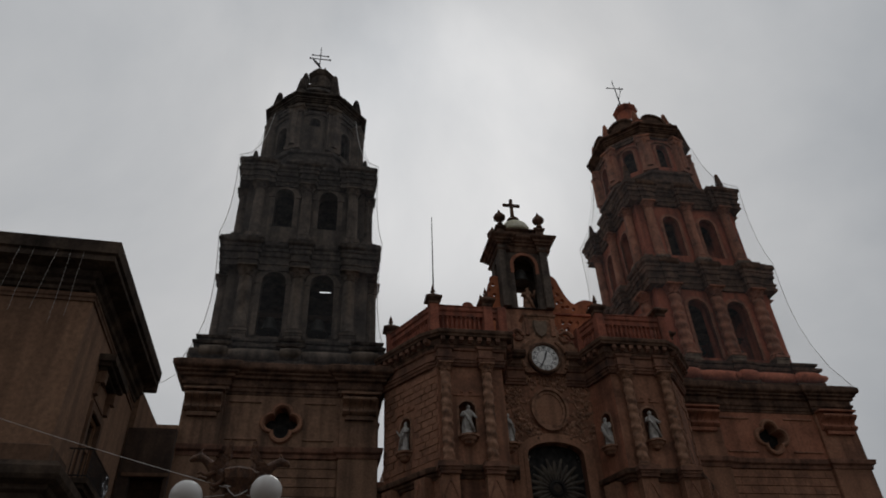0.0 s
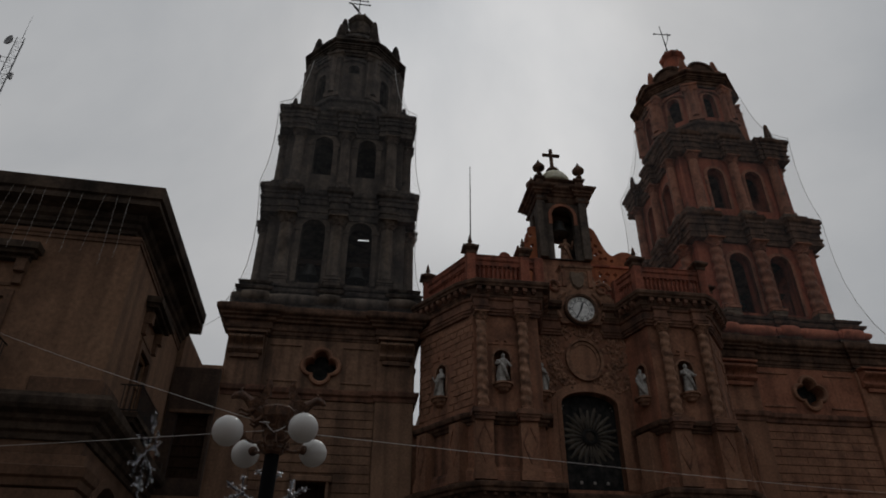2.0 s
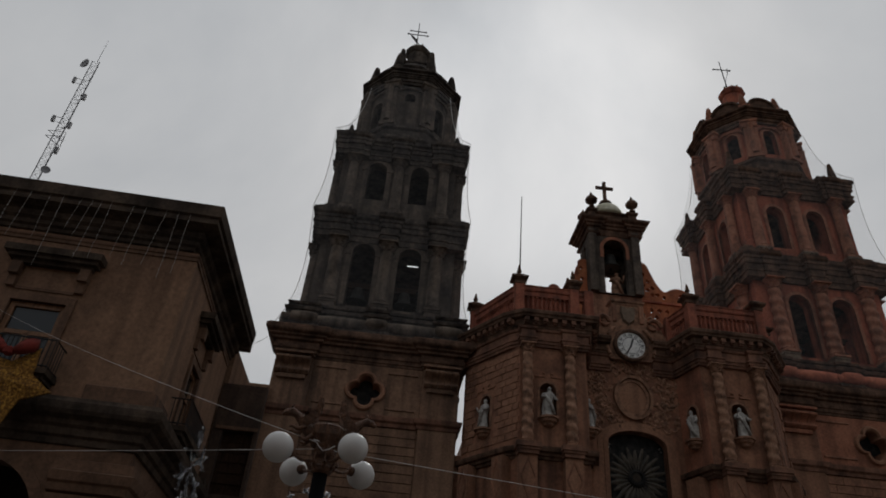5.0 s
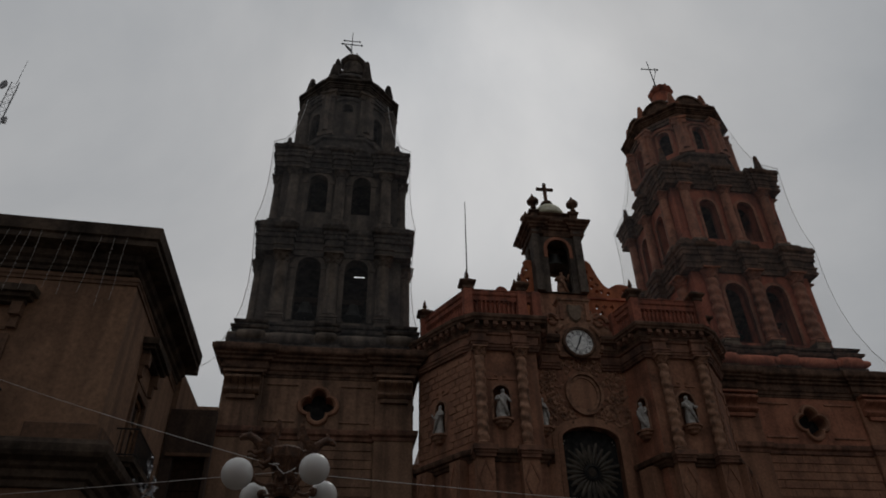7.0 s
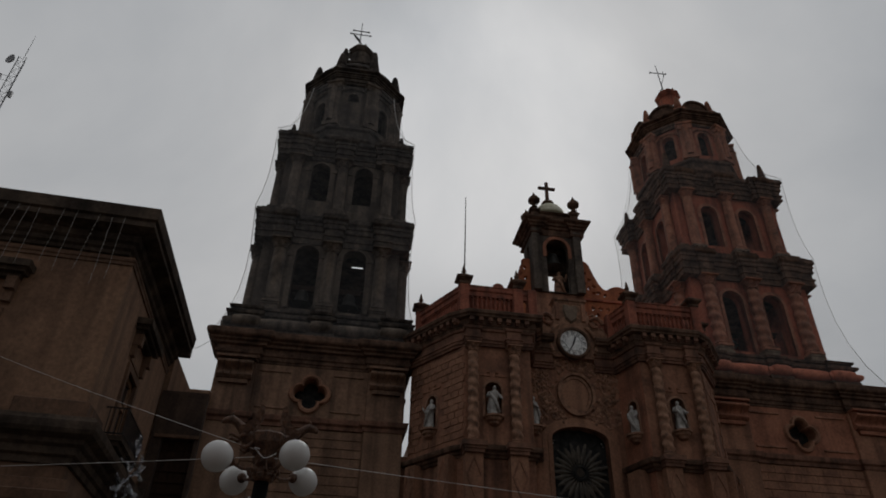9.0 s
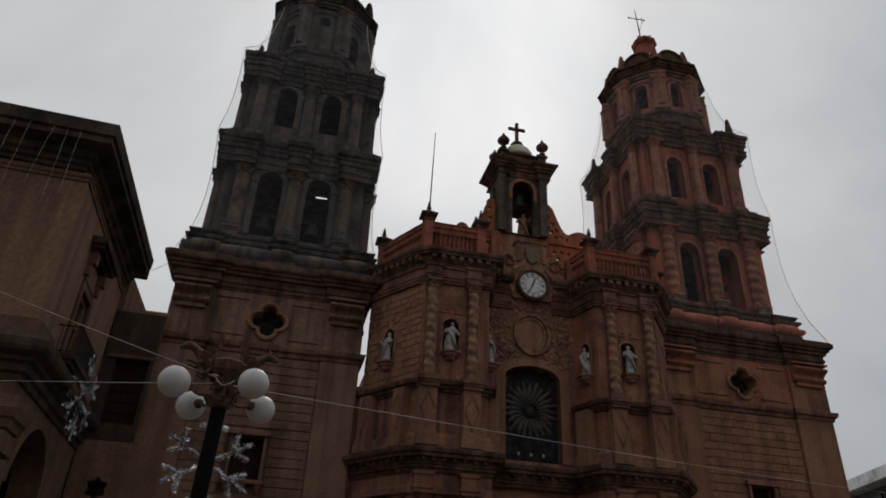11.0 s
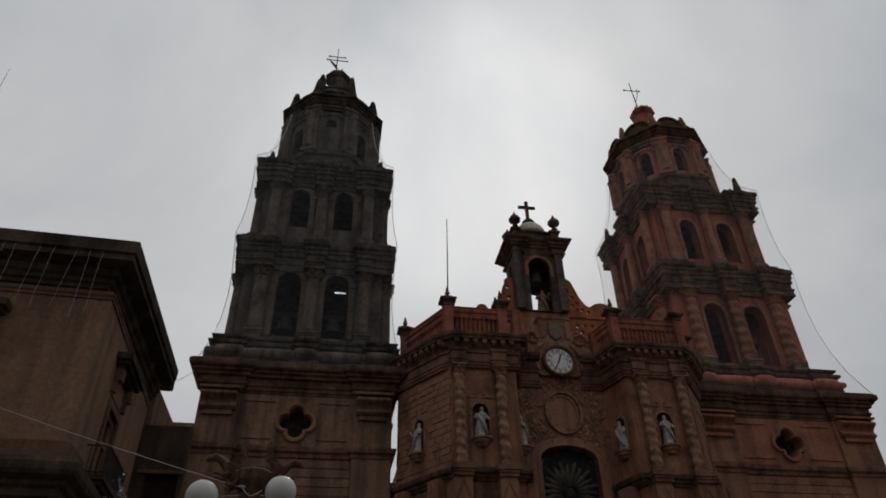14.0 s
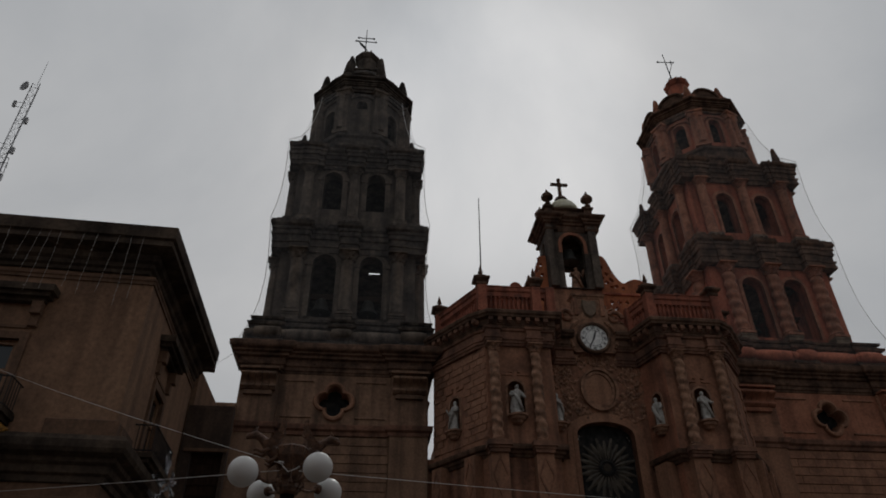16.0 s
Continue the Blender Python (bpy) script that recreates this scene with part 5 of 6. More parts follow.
bell(0.06, 0.9, 28.9, 1.0)
bm = bmesh.new()
box(bm, -3.3, -2.82, 0.42, 0.92, 25.3, 25.62, chamfer=0.03)
pinnacle(bm, -3.06, 0.68, 25.6, 0.95, 0.20)
part("parapet_pinnacle", bm, CORNICE, gable, "small dark stone pinnacle")
bm = bmesh.new()
lathe(bm, [(0.12, -0.2), (0.40, -0.16), (0.42, 0.16), (0.12, 0.2)], seg=14, m=Matrix.Translation((-4.05, 0.68, 25.42)) @ Matrix.Rotation(math.pi / 2, 4, "X"))
part("parapet_curl", bm, RED, gable)

# balustrades of the two bays
bal_bm = bmesh.new()
lathe(bal_bm, [(0.10, 0), (0.10, 0.10), (0.06, 0.15), (0.095, 0.36), (0.10, 0.46), (0.05, 0.74), (0.06, 0.86), (0.10, 0.90), (0.10, 1.0)], seg=8)
bmesh.ops.recalc_face_normals(bal_bm, faces=bal_bm.faces)
BAL = bpy.data.meshes.new("baluster")
bal_bm.to_mesh(BAL)
bal_bm.free()
BAL.materials.append(BALRED)
for side in (-1, 1):
    run = [(-9.28, 0.25), (-7.2, -3.72), (-3.95, -3.72), (-3.1, -3.72), (-2.55, -1.75)]
    if side > 0:
        run = [(-x, y) for x, y in run[::-1]]
        run = [p for p in run if p[0] != 3.95]
        run[-1] = (9.1, -0.9)
    t = thing("balustrade", (side * 5.2, -2.5, 20.98), "red-painted stone balustrade with turned balusters and finials", "balustrade", "balustrades of the church facade")
    for z0, z1, w in ((20.98, 21.10, 0.34), (22.08, 22.44, 0.24), (22.44, 22.74, 0.40)):
        bm = bmesh.new()
        sweep(bm, run, [(-w / 2, z0), (w / 2, z0), (w / 2, z1 - 0.06), (w / 2 + 0.05, z1 - 0.05), (w / 2 + 0.05, z1), (-w / 2 - 0.05, z1), (-w / 2, z0)], closed=False, cap=False)
        part("rail" if z0 > 21.5 else "base_course", bm, BALRED, t)
    for a, b in zip(run, run[1:]):
        a, b = Vector(a), Vector(b)
        n = max(3, round((b - a).length / 0.27))
        for k in range(1, n):
            q = a.lerp(b, k / n)
            stand("baluster", BAL, tuple(PLACE[t.name].inverted() @ Vector((q.x, q.y, 21.09))), t)
    for k, (x, y) in enumerate(run):
        bm = bmesh.new()
        box(bm, x - 0.27, x + 0.27, y - 0.27, y + 0.27, 20.98, 22.8, chamfer=0.03)
        box(bm, x - 0.31, x + 0.31, y - 0.31, y + 0.31, 20.985, 21.2, chamfer=0.02)
        part("post", bm, BALRED, t)
        if abs(x) < 3.15 and side < 0 or abs(x) < 2.6:
            continue
        bm = bmesh.new()
        box(bm, x - 0.30, x + 0.30, y - 0.30, y + 0.30, 22.8, 22.98)
        sweep(bm, [(x - 0.34, y - 0.34), (x + 0.34, y - 0.34), (x + 0.34, y + 0.34), (x - 0.34, y + 0.34)], [(-0.08, 22.98), (0.14, 23.14), (0.15, 23.26), (0.02, 23.33), (-0.14, 23.50), (-0.24, 23.56)])
        if not (side > 0 and abs(x) > 5):
            lathe(bm, [(0.15, 23.56), (0.09, 23.62), (0.15, 23.72), (0.15, 23.80), (0.08, 23.86), (0.11, 23.94), (0.02, 24.25)], (x, y, 0), 8)
        part("finial", bm, CORNICE, t, "dark stone finial")

pole = thing("flagpole", (-7.2, -3.72, 24.1), "thin bare flagpole fixed above a corner finial", "flagpole")
bm = bmesh.new()
tube(bm, [(-7.16, -3.72, 24.1), (-7.1, -3.72, 29.5)], [0.045, 0.025])
part("pole", bm, IRON, pole)

# clock
clk = thing("tower_clock", (0, -1.85, 20.62), "round white clock with black numerals and dark rim", "clock")
RX = Matrix.Translation((0, -1.84, 20.62)) @ Matrix.Rotation(math.pi / 2, 4, "X")
bm = bmesh.new()
lathe(bm, [(0.86, -0.1), (0.86, 0.03)], seg=40, m=RX)
part("dial", bm, DIAL, clk)
bm = bmesh.new()
rows = []
for r, y in ((0.86, 0.0), (0.86, 0.14), (0.98, 0.18), (1.06, 0.1), (1.06, -0.12)):
    rows.append([bm.verts.new(RX @ Vector((r * math.cos(2 * math.pi * k / 40), r * math.sin(2 * math.pi * k / 40), y))) for k in range(40)])
for a, b in zip(rows, rows[1:]):
    for k in range(40):
        bm.faces.new((a[k], a[(k + 1) % 40], b[(k + 1) % 40], b[k]))
part("rim", bm, CORNICE, clk)
for k in range(12):
    a = 2 * math.pi * k / 12
    bm = bmesh.new()
    m = RX @ Matrix.Rotation(a, 4, "Z")
    for dx in ((-0.05, 0.05) if k % 3 else (-0.08, 0.0, 0.08)):
        box(bm, dx - 0.018, dx + 0.018, 0.60, 0.79, 0.03, 0.045, m)
    part("numeral_bar", bm, INK, clk)
bm = bmesh.new()
rows = []
for r, y in ((0.52, 0.03), (0.52, 0.045), (0.545, 0.045), (0.545, 0.03)):
    rows.append([bm.verts.new(RX @ Vector((r * math.cos(2 * math.pi * k / 40), r * math.sin(2 * math.pi * k / 40), y))) for k in range(40)])
for a, b in zip(rows, rows[1:]):
    for k in range(40):
        bm.faces.new((a[k], a[(k + 1) % 40], b[(k + 1) % 40], b[k]))
part("inner_ring", bm, INK, clk)
for a, ln, w in ((radians(-18), 0.45, 0.05), (radians(-208), 0.7, 0.035)):
    bm = bmesh.new()
    box(bm, -w, w, -0.12, ln, 0.06, 0.08, RX @ Matrix.Rotation(a, 4, "Z"))
    part("clock_hand", bm, INK, clk)


def statue(x, y, z, h, turn, seed, group="statues in the niches"):
    """One plain robed figure shape in pale stone."""
    rnd = random.Random(seed)
    bm = bmesh.new()
    m = T(0, 0, 0, turn)
    ph, k1 = rnd.uniform(0, 6), rnd.choice((5, 6, 7))
    lean = rnd.uniform(-0.05, 0.05)
    prof = [(0.30, 0), (0.30, 0.05), (0.25, 0.06), (0.26, 0.2), (0.235, 0.4), (0.21, 0.52), (0.225, 0.62), (0.25, 0.70), (0.23, 0.775), (0.12, 0.815), (0.065, 0.84), (0.085, 0.87), (0.10, 0.91), (0.095, 0.95), (0.05, 0.985), (0.01, 1.0)]
    prof = [(r * h * 0.62, q * h) for r, q in prof]

    def wave(a, zz, i):
        u = zz / h
        if u < 0.06:
            return 1.0
        fold = 0.13 * math.sin(k1 * a + ph + 3 * u) if u < 0.72 else 0.04 * math.sin(5 * a)
        return 1 + fold - 0.22 * abs(math.sin(a)) * (u < 0.8)
    rings = lathe(bm, prof, seg=20, wave=wave)
    for ring, (r, q) in zip(rings, prof):
        for v in ring:
            v.co.x += lean * math.sin(q / h * 5) * h
    side = rnd.choice((-1, 1))
    tube(bm, [(side * 0.13 * h, 0, 0.75 * h), (side * 0.20 * h, -0.05 * h, 0.62 * h), (side * 0.08 * h, -0.16 * h, 0.60 * h)], [0.05 * h, 0.05 * h, 0.03 * h], 7)
    up = rnd.uniform(0.5, 0.9)
    tube(bm, [(-side * 0.13 * h, 0, 0.75 * h), (-side * 0.22 * h, -0.05 * h, 0.60 * h), (-side * 0.24 * h, -0.15 * h, up * h)], [0.05 * h, 0.05 * h, 0.028 * h], 7)
    tube(bm, [(-side * 0.16 * h, -0.10 * h, 0.10 * h), (0.02 * h, -0.16 * h, 0.45 * h), (side * 0.14 * h, -0.08 * h, 0.72 * h)], [0.05 * h, 0.06 * h, 0.04 * h], 7)
    bm.transform(T(x, y, z) @ m)
    tagged(part("statue", bm, MARBLE if z < 20 else CARVED, smooth=True), "pale weathered stone robed figure standing in a wall niche" if z < 20 else "worn brown stone figure under the bell gable arch", "statue", group)


for i in (0, 1, 2, 4, 5, 6):
    m, L = face(i)
    for z, s in ((4.0, 11), (FOOT[i], 3))[:1 if i == 6 else 2]:
        q = m @ Vector((NICHE[i][0] - (0.22 if i == 1 and z > 9 else 0), -0.06, z))
        statue(q.x, q.y, z, 1.78 if z > 10 else 2.0, m.to_euler().z, i * 5 + s)
statue(0.2, 0.45, 25.2, 2.05, 0.0, 77)
# nave roof behind the front, between the towers, kept below the parapet
nave = thing("nave_roof", (0, 12, 0), "plain stone nave behind the church front", "church nave")
bm = bmesh.new()
box(bm, -8.2, 8.2, 3.95, 30, 0, 19.0)
part("nave_wall", bm, PINK, nave)
for s in (-1, 1):
    lw = thing("link_wall", (s * 9.8, 0.9, 0), "low stone wall joining church front and tower", "wall")
    bm = bmesh.new()
    xa, xb = sorted((s * 9.2, s * (10.05 if s < 0 else 9.42)))
    box(bm, xa, xb, 0.3, 3.0, 0, 13.6, chamfer=0.05)
    part("wall_body", bm, PINK, lw)


# ---- glowing bar added inside the dark belfry for the bright slit there ----
GLOW = plain("slit_glow", (0.9, 0.9, 0.9), 0.3, Emission_Color=(0.95, 0.98, 1.0, 1.0), Emission_Strength=0.9)
tl = thing("bright_slit_bar", (-13.59, 4.0, 28.05), "glowing white bar added for the bright slit in the belfry", "lamp")
bm = bmesh.new()
tube(bm, [(-13.98, 4.0, 28.08), (-13.2, 4.0, 28.10)], 0.05, 8)
part("glow_bar", bm, GLOW, tl)
bm = bmesh.new()
box(bm, -14.0, -13.18, 4.08, 4.16, 28.05, 28.13)
tube(bm, [(-13.6, 4.12, 28.1), (-13.6, 4.12, 30.2)], 0.015, 5)
part("bar_hanger", bm, IRON, tl)


# ---- town hall beside the church ----
hall = thing("town_hall", (-21.05, -17.2, 0), "tan two-storey stone town hall with arcade and deep eaves", "building")
HX, HY, HB = -21.05, -17.2, -8.1  # flank, front, back of the main block
XW = -46.0
SKEW = radians(2.65)  # the hall stands a little askew to the church
hall.rotation_euler.z = SKEW


def hall_m(y_front=HY):
    return Matrix.Translation((0, y_front, 0))


SIDE = Matrix.Translation((HX, (HY + HB) / 2, 0)) @ Matrix.Rotation(math.pi / 2, 4, "Z")
half = (HB - HY) / 2
bays = [-25.45 - 6.6 * k for k in range(4)]
bm = bmesh.new()
panel(bm, XW, HX, 0, 8.0, [(x + 0.35, 3.9, 0.02, 4.7, 1.95) for x in bays], 0.9, hall_m())
part("arcade_wall", bm, TANSTONE, hall)
bm = bmesh.new()
panel(bm, XW, HX, 8.0, 14.2, [(x, 1.75, 8.6, 11.55, 0) for x in bays], 0.6, hall_m())
part("upper_wall", bm, TAN, hall)
bm = bmesh.new()
panel(bm, -half + 0.9, half, 0, 8.0, [(-0.9, 3.9, 0.02, 4.75, 1.9)], 0.9, SIDE)
part("arcade_flank", bm, TANSTONE, hall)
bm = bmesh.new()
panel(bm, -half + 0.6, half, 8.0, 14.2, [(-0.75, 1.5, 8.6, 11.4, 0)], 0.6, SIDE)
part("upper_flank", bm, TAN, hall)
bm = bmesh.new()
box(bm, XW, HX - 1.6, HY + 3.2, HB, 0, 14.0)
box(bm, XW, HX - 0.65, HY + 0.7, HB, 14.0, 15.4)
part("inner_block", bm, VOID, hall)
ring = [(XW, HB + 0.0), (XW, HY), (HX, HY), (HX, HB)]
eave_ring = [(XW, HB), (XW, HY), (HX - 0.28, HY), (HX, HB)]  # the eaves are not quite square to the wall
bm = bmesh.new()
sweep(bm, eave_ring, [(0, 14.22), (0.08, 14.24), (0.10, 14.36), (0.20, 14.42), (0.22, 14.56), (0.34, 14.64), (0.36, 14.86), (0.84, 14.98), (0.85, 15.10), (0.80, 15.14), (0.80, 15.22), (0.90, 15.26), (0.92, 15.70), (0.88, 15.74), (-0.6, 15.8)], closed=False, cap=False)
part("eaves_cornice", bm, EAVE, hall, "stained deep eaves cornice, stone colour darkened for soffit shade")
bm = bmesh.new()
sweep(bm, ring, [(0, 13.86), (0.05, 13.86), (0.06, 13.96), (0.10, 14.0), (0.10, 14.06), (0.0, 14.1)], closed=False, cap=False)
part("string_course", bm, TANSTONE, hall)
bm = bmesh.new()
box(bm, XW, -22.1, HY - 0.55, HY - 0.2, 15.76, 15.98, chamfer=0.03)
part("roof_kerb", bm, EAVE, hall)
bm = bmesh.new()
sweep(bm, ring, [(0, 7.15), (0.08, 7.18), (0.10, 7.36), (0.20, 7.42), (0.22, 7.62), (0.34, 7.70), (0.36, 7.82), (0.58, 7.92), (0.64, 8.04), (0.64, 8.26), (0.54, 8.36), (0.50, 8.44), (0.0, 8.52)], closed=False, cap=False)
part("storey_cornice", bm, EAVE, hall)
bm = bmesh.new()
box(bm, -23.05, HX + 0.10, HY - 0.12, HY + 0.3, 8.5, 9.05, chamfer=0.04)
box(bm, HX - 0.3, HX + 0.12, HY + 0.31, HY + 1.8, 8.5, 9.05, chamfer=0.04)
part("corner_plinth", bm, TANSTONE, hall)
# rusticated corner pier: bands and impost mouldings
for z0, z1, o in ((0.0, 1.1, 0.16), (1.18, 1.95, 0.10), (2.03, 2.8, 0.10), (2.88, 3.65, 0.10), (3.73, 4.5, 0.10), (4.58, 5.2, 0.10), (5.28, 5.85, 0.12)):
    bm = bmesh.new()
    sweep(bm, [(-23.05, HY), (HX, HY), (HX, HY + 1.25)], [(-0.05, z0), (o, z0 + 0.03), (o, z1 - 0.03), (-0.05, z1)], closed=False, cap=False)
    part("pier_band", bm, TANSTONE, hall)
bm = bmesh.new()
sweep(bm, [(-23.05, HY), (HX, HY), (HX, HY + 1.25)], [(0, 5.85), (0.16, 5.9), (0.2, 6.1), (0.28, 6.16), (0.34, 6.4), (0.2, 6.46), (0.18, 6.75), (0.0, 6.8)], closed=False, cap=False)
part("impost", bm, TANSTONE, hall)
for k, x in enumerate(bays):
    bm = bmesh.new()
    arch_ring(bm, x + 0.35, 3.9, 4.6, 4.7, 1.95, 0.32, 0.06, hall_m(), legs=False)
    part("arcade_archivolt", bm, TANSTONE, hall)
bm = bmesh.new()
arch_ring(bm, -0.9, 3.9, 4.7, 4.75, 1.9, 0.3, 0.06, SIDE, legs=False)
part("arcade_archivolt", bm, TANSTONE, hall)


def tall_window(m, x, w, z0, z1):
    """A balcony window: stone frame, hood on brackets, wooden sashes with panes."""
    bm = bmesh.new()
    for a, b in ((x - w / 2 - 0.24, x - w / 2), (x + w / 2, x + w / 2 + 0.24)):
        box(bm, a, b, -0.10, 0.1, z0, z1 + 0.24, m, chamfer=0.0)
    box(bm, x - w / 2, x + w / 2, -0.10, 0.1, z1, z1 + 0.24, m)
    win = part("balcony_window", bm, TANSTONE, hall, "tall wooden window under a stone hood")
    bm = bmesh.new()
    box(bm, x - w / 2 - 0.55, x + w / 2 + 0.55, -0.42, 0.05, z1 + 1.42, z1 + 1.56, m)
    box(bm, x - w / 2 - 0.68, x + w / 2 + 0.68, -0.55, 0.05, z1 + 1.56, z1 + 1.80, m)
    box(bm, x - w / 2 - 0.40, x + w / 2 + 0.40, -0.25, 0.05, z1 + 1.28, z1 + 1.42, m)
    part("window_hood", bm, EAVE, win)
    for s in (-1, 1):
        bm = bmesh.new()
        xc = x + s * (w / 2 + 0.22)
        box(bm, xc - 0.16, xc + 0.16, -0.30, 0.05, z1 + 0.85, z1 + 1.28, m)
        box(bm, xc - 0.13, xc + 0.13, -0.16, 0.05, z1 + 0.45, z1 + 0.85, m)
        part("hood_bracket", bm, TANSTONE, win)
    bm = bmesh.new()
    box(bm, x - w / 2 - 0.05, x + w / 2 + 0.05, -0.04, 0.05, z1 + 0.40, z1 + 0.50, m)
    part("frieze_line", bm, TANSTONE, win)
    fw = 0.17
    for a, b, c, d in ((x - w / 2, x - w / 2 + fw, z0, z1), (x + w / 2 - fw, x + w / 2, z0, z1), (x - fw / 2, x + fw / 2, z0, z1 - 1.05), (x - w / 2 + fw, x + w / 2 - fw, z1 - fw, z1), (x - w / 2 + fw, x + w / 2 - fw, z1 - 1.12, z1 - 0.98)):
        bm = bmesh.new()
        box(bm, a, b, 0.06, 0.20, c, d, m)
        part("sash_bar", bm, WOODFRAME, win)
    for a, b, c, d in ((x - w / 2, x, z0, z1 - 1.05), (x, x + w / 2, z0, z1 - 1.05), (x - w / 2, x + w / 2, z1 - 1.05, z1)):
        bm = bmesh.new()
        box(bm, a + 0.02, b - 0.02, 0.14, 0.155, c, d, m)
        part("pane", bm, PANE, win)


def iron_balcony(m, x, w, z, out):
    """A small balcony: stone slab and a railing of round bars."""
    bm = bmesh.new()
    box(bm, x - w / 2, x + w / 2, -out, 0.05, z - 0.16, z, m)
    box(bm, x - w / 2 + 0.1, x + w / 2 - 0.1, -out + 0.12, 0.05, z - 0.3, z - 0.16, m)
    bal = part("balcony", bm, EAVE, hall, "stone balcony with a black iron railing")
    hw, o = w / 2 - 0.06, out - 0.06
    for zz in (z + 0.08, z + 0.92):
        bm = bmesh.new()
        tube(bm, [m @ Vector(q) for q in ((x - hw, 0, zz), (x - hw, -o, zz), (x + hw, -o, zz), (x + hw, 0, zz))], 0.028, 6)
        part("rail", bm, IRON, bal)
    spots = [(x - hw + 2 * hw * k / round(2 * hw / 0.14), -o) for k in range(round(2 * hw / 0.14) + 1)]
    spots += [(x + s * hw, -o * k / 5) for s in (-1, 1) for k in range(1, 5)]
    for a, b in spots:
        bm = bmesh.new()
        tube(bm, [m @ Vector((a, b, z)), m @ Vector((a, b, z + 0.92))], 0.016, 5)
        part("railing_bar", bm, IRON, bal)


for x in bays[:2]:
    tall_window(hall_m(), x, 1.75, 8.6, 11.55)
    iron_balcony(hall_m(), x, 3.0, 9.05, 0.95)
tall_window(SIDE, -0.75, 1.5, 8.6, 11.4)
iron_balcony(SIDE, -1.05, 3.1, 8.75, 0.75)
# rear wing, lower, and the wall that meets the tower
wing_b = thing("rear_wing", (-25, -5.8, 0), "plain tan rear wing behind the town hall", "building")
bm = bmesh.new()
box(bm, -32, -21.3, HB + 0.25, -3.1, 0, 15.0)
part("wing_wall", bm, TAN, wing_b)
court = thing("court_wall", (-20.3, -7.9, 0), "tan wall beside town hall with a star-shaped opening", "wall")
CW0, CW1, CY = -21.4, -19.44, -8.15
bm = bmesh.new()
panel(bm, CW0, CW1, 0, 4.0, [(-20.42, 1.0, 0.02, 2.75, 0.42)], 0.32, Matrix.Translation((0, CY, 0)))
part("lower_masonry", bm, TAN, court)
bm = bmesh.new()
panel(bm, CW0, CW1, 7.6, 13.1, [(-20.27, 1.34, 8.3, 11.0, 0)], 0.32, Matrix.Translation((0, CY, 0)))
part("upper_masonry", bm, DARKTAN, court, "dark brown upper masonry")


def star_masonry(bm, x0, x1, z0, z1, cx, cz, y, thick):
    """A wall field with a six-pointed hole through it."""
    hole, edge = [], []
    for k in range(48):
        a = 2 * math.pi * k / 48 + math.pi / 6
        u = abs((k % 8) - 4) / 4
        q = 0.31 + 0.13 * u
        hole.append((cx + q * math.cos(a), cz + q * math.sin(a)))
        c, s = math.cos(a), math.sin(a)
        lim = [((x1 if c > 0 else x0) - cx) / c] if abs(c) > 1e-6 else []
        lim += [((z1 if s > 0 else z0) - cz) / s] if abs(s) > 1e-6 else []
        edge.append((cx + min(lim) * c, cz + min(lim) * s))
    for x in (x0, x1):
        for z in (z0, z1):
            edge[min(range(48), key=lambda k: (edge[k][0] - x) ** 2 + (edge[k][1] - z) ** 2)] = (x, z)
    A = [bm.verts.new((x, y, z)) for x, z in hole]
    B = [bm.verts.new((x, y, z)) for x, z in edge]
    C = [bm.verts.new((x, y + thick, z)) for x, z in hole]
    D = [bm.verts.new((x, y + thick, z)) for x, z in edge]
    for k in range(48):
        j = (k + 1) % 48
        for P, Q in ((A, B), (C, A), (D, C), (B, D)):
            bm.faces.new((P[k], P[j], Q[j], Q[k]))


bm = bmesh.new()
star_masonry(bm, CW0, CW1, 4.0, 7.6, -20.34, 5.80, CY, 0.32)
part("star_masonry", bm, TAN, court, "masonry with a six-pointed star opening")
bm = bmesh.new()
box(bm, -20.98, -19.56, CY + 0.33, CY + 0.38, 8.2, 11.1)
part("dark_boards", bm, DOORWOOD, court, "dark boarded opening")
for k in range(6):
    bm = bmesh.new()
    box(bm, -20.93, -19.61, CY + 0.27, CY + 0.328, 8.35 + 0.45 * k, 8.40 + 0.45 * k)
    part("board_batten", bm, DOORWOOD, court)
bm = bmesh.new()
box(bm, -21.25, CW1 + 0.03, CY - 0.09, CY - 0.002, 11.02, 11.16)
part("lintel_course", bm, TANSTONE, court)
# dark sheet behind star and doorway, coloured as their inner shade
bm = bmesh.new()
box(bm, -21.3, -19.6, CY + 0.6, CY + 0.66, 0, 7.5)
part("shade_backing", bm, VOID, court)
bm = bmesh.new()
box(bm, -21.04, -20.55, CY - 0.75, CY - 0.4, 8.35, 8.75, chamfer=0.03)
box(bm, -21.06, -20.9, CY - 0.7, CY - 0.45, 8.05, 8.36, chamfer=0.02)
part("wall_lamp_box", bm, EAVE, hall)
link = thing("boundary_wall", (-23.5, -0.4, 0), "plain dark tan wall between wing and church tower", "wall")
bm = bmesh.new()
box(bm, -27, -20.9, -0.6, -0.01, 0, 16.2)
part("wall_body", bm, TAN, link)

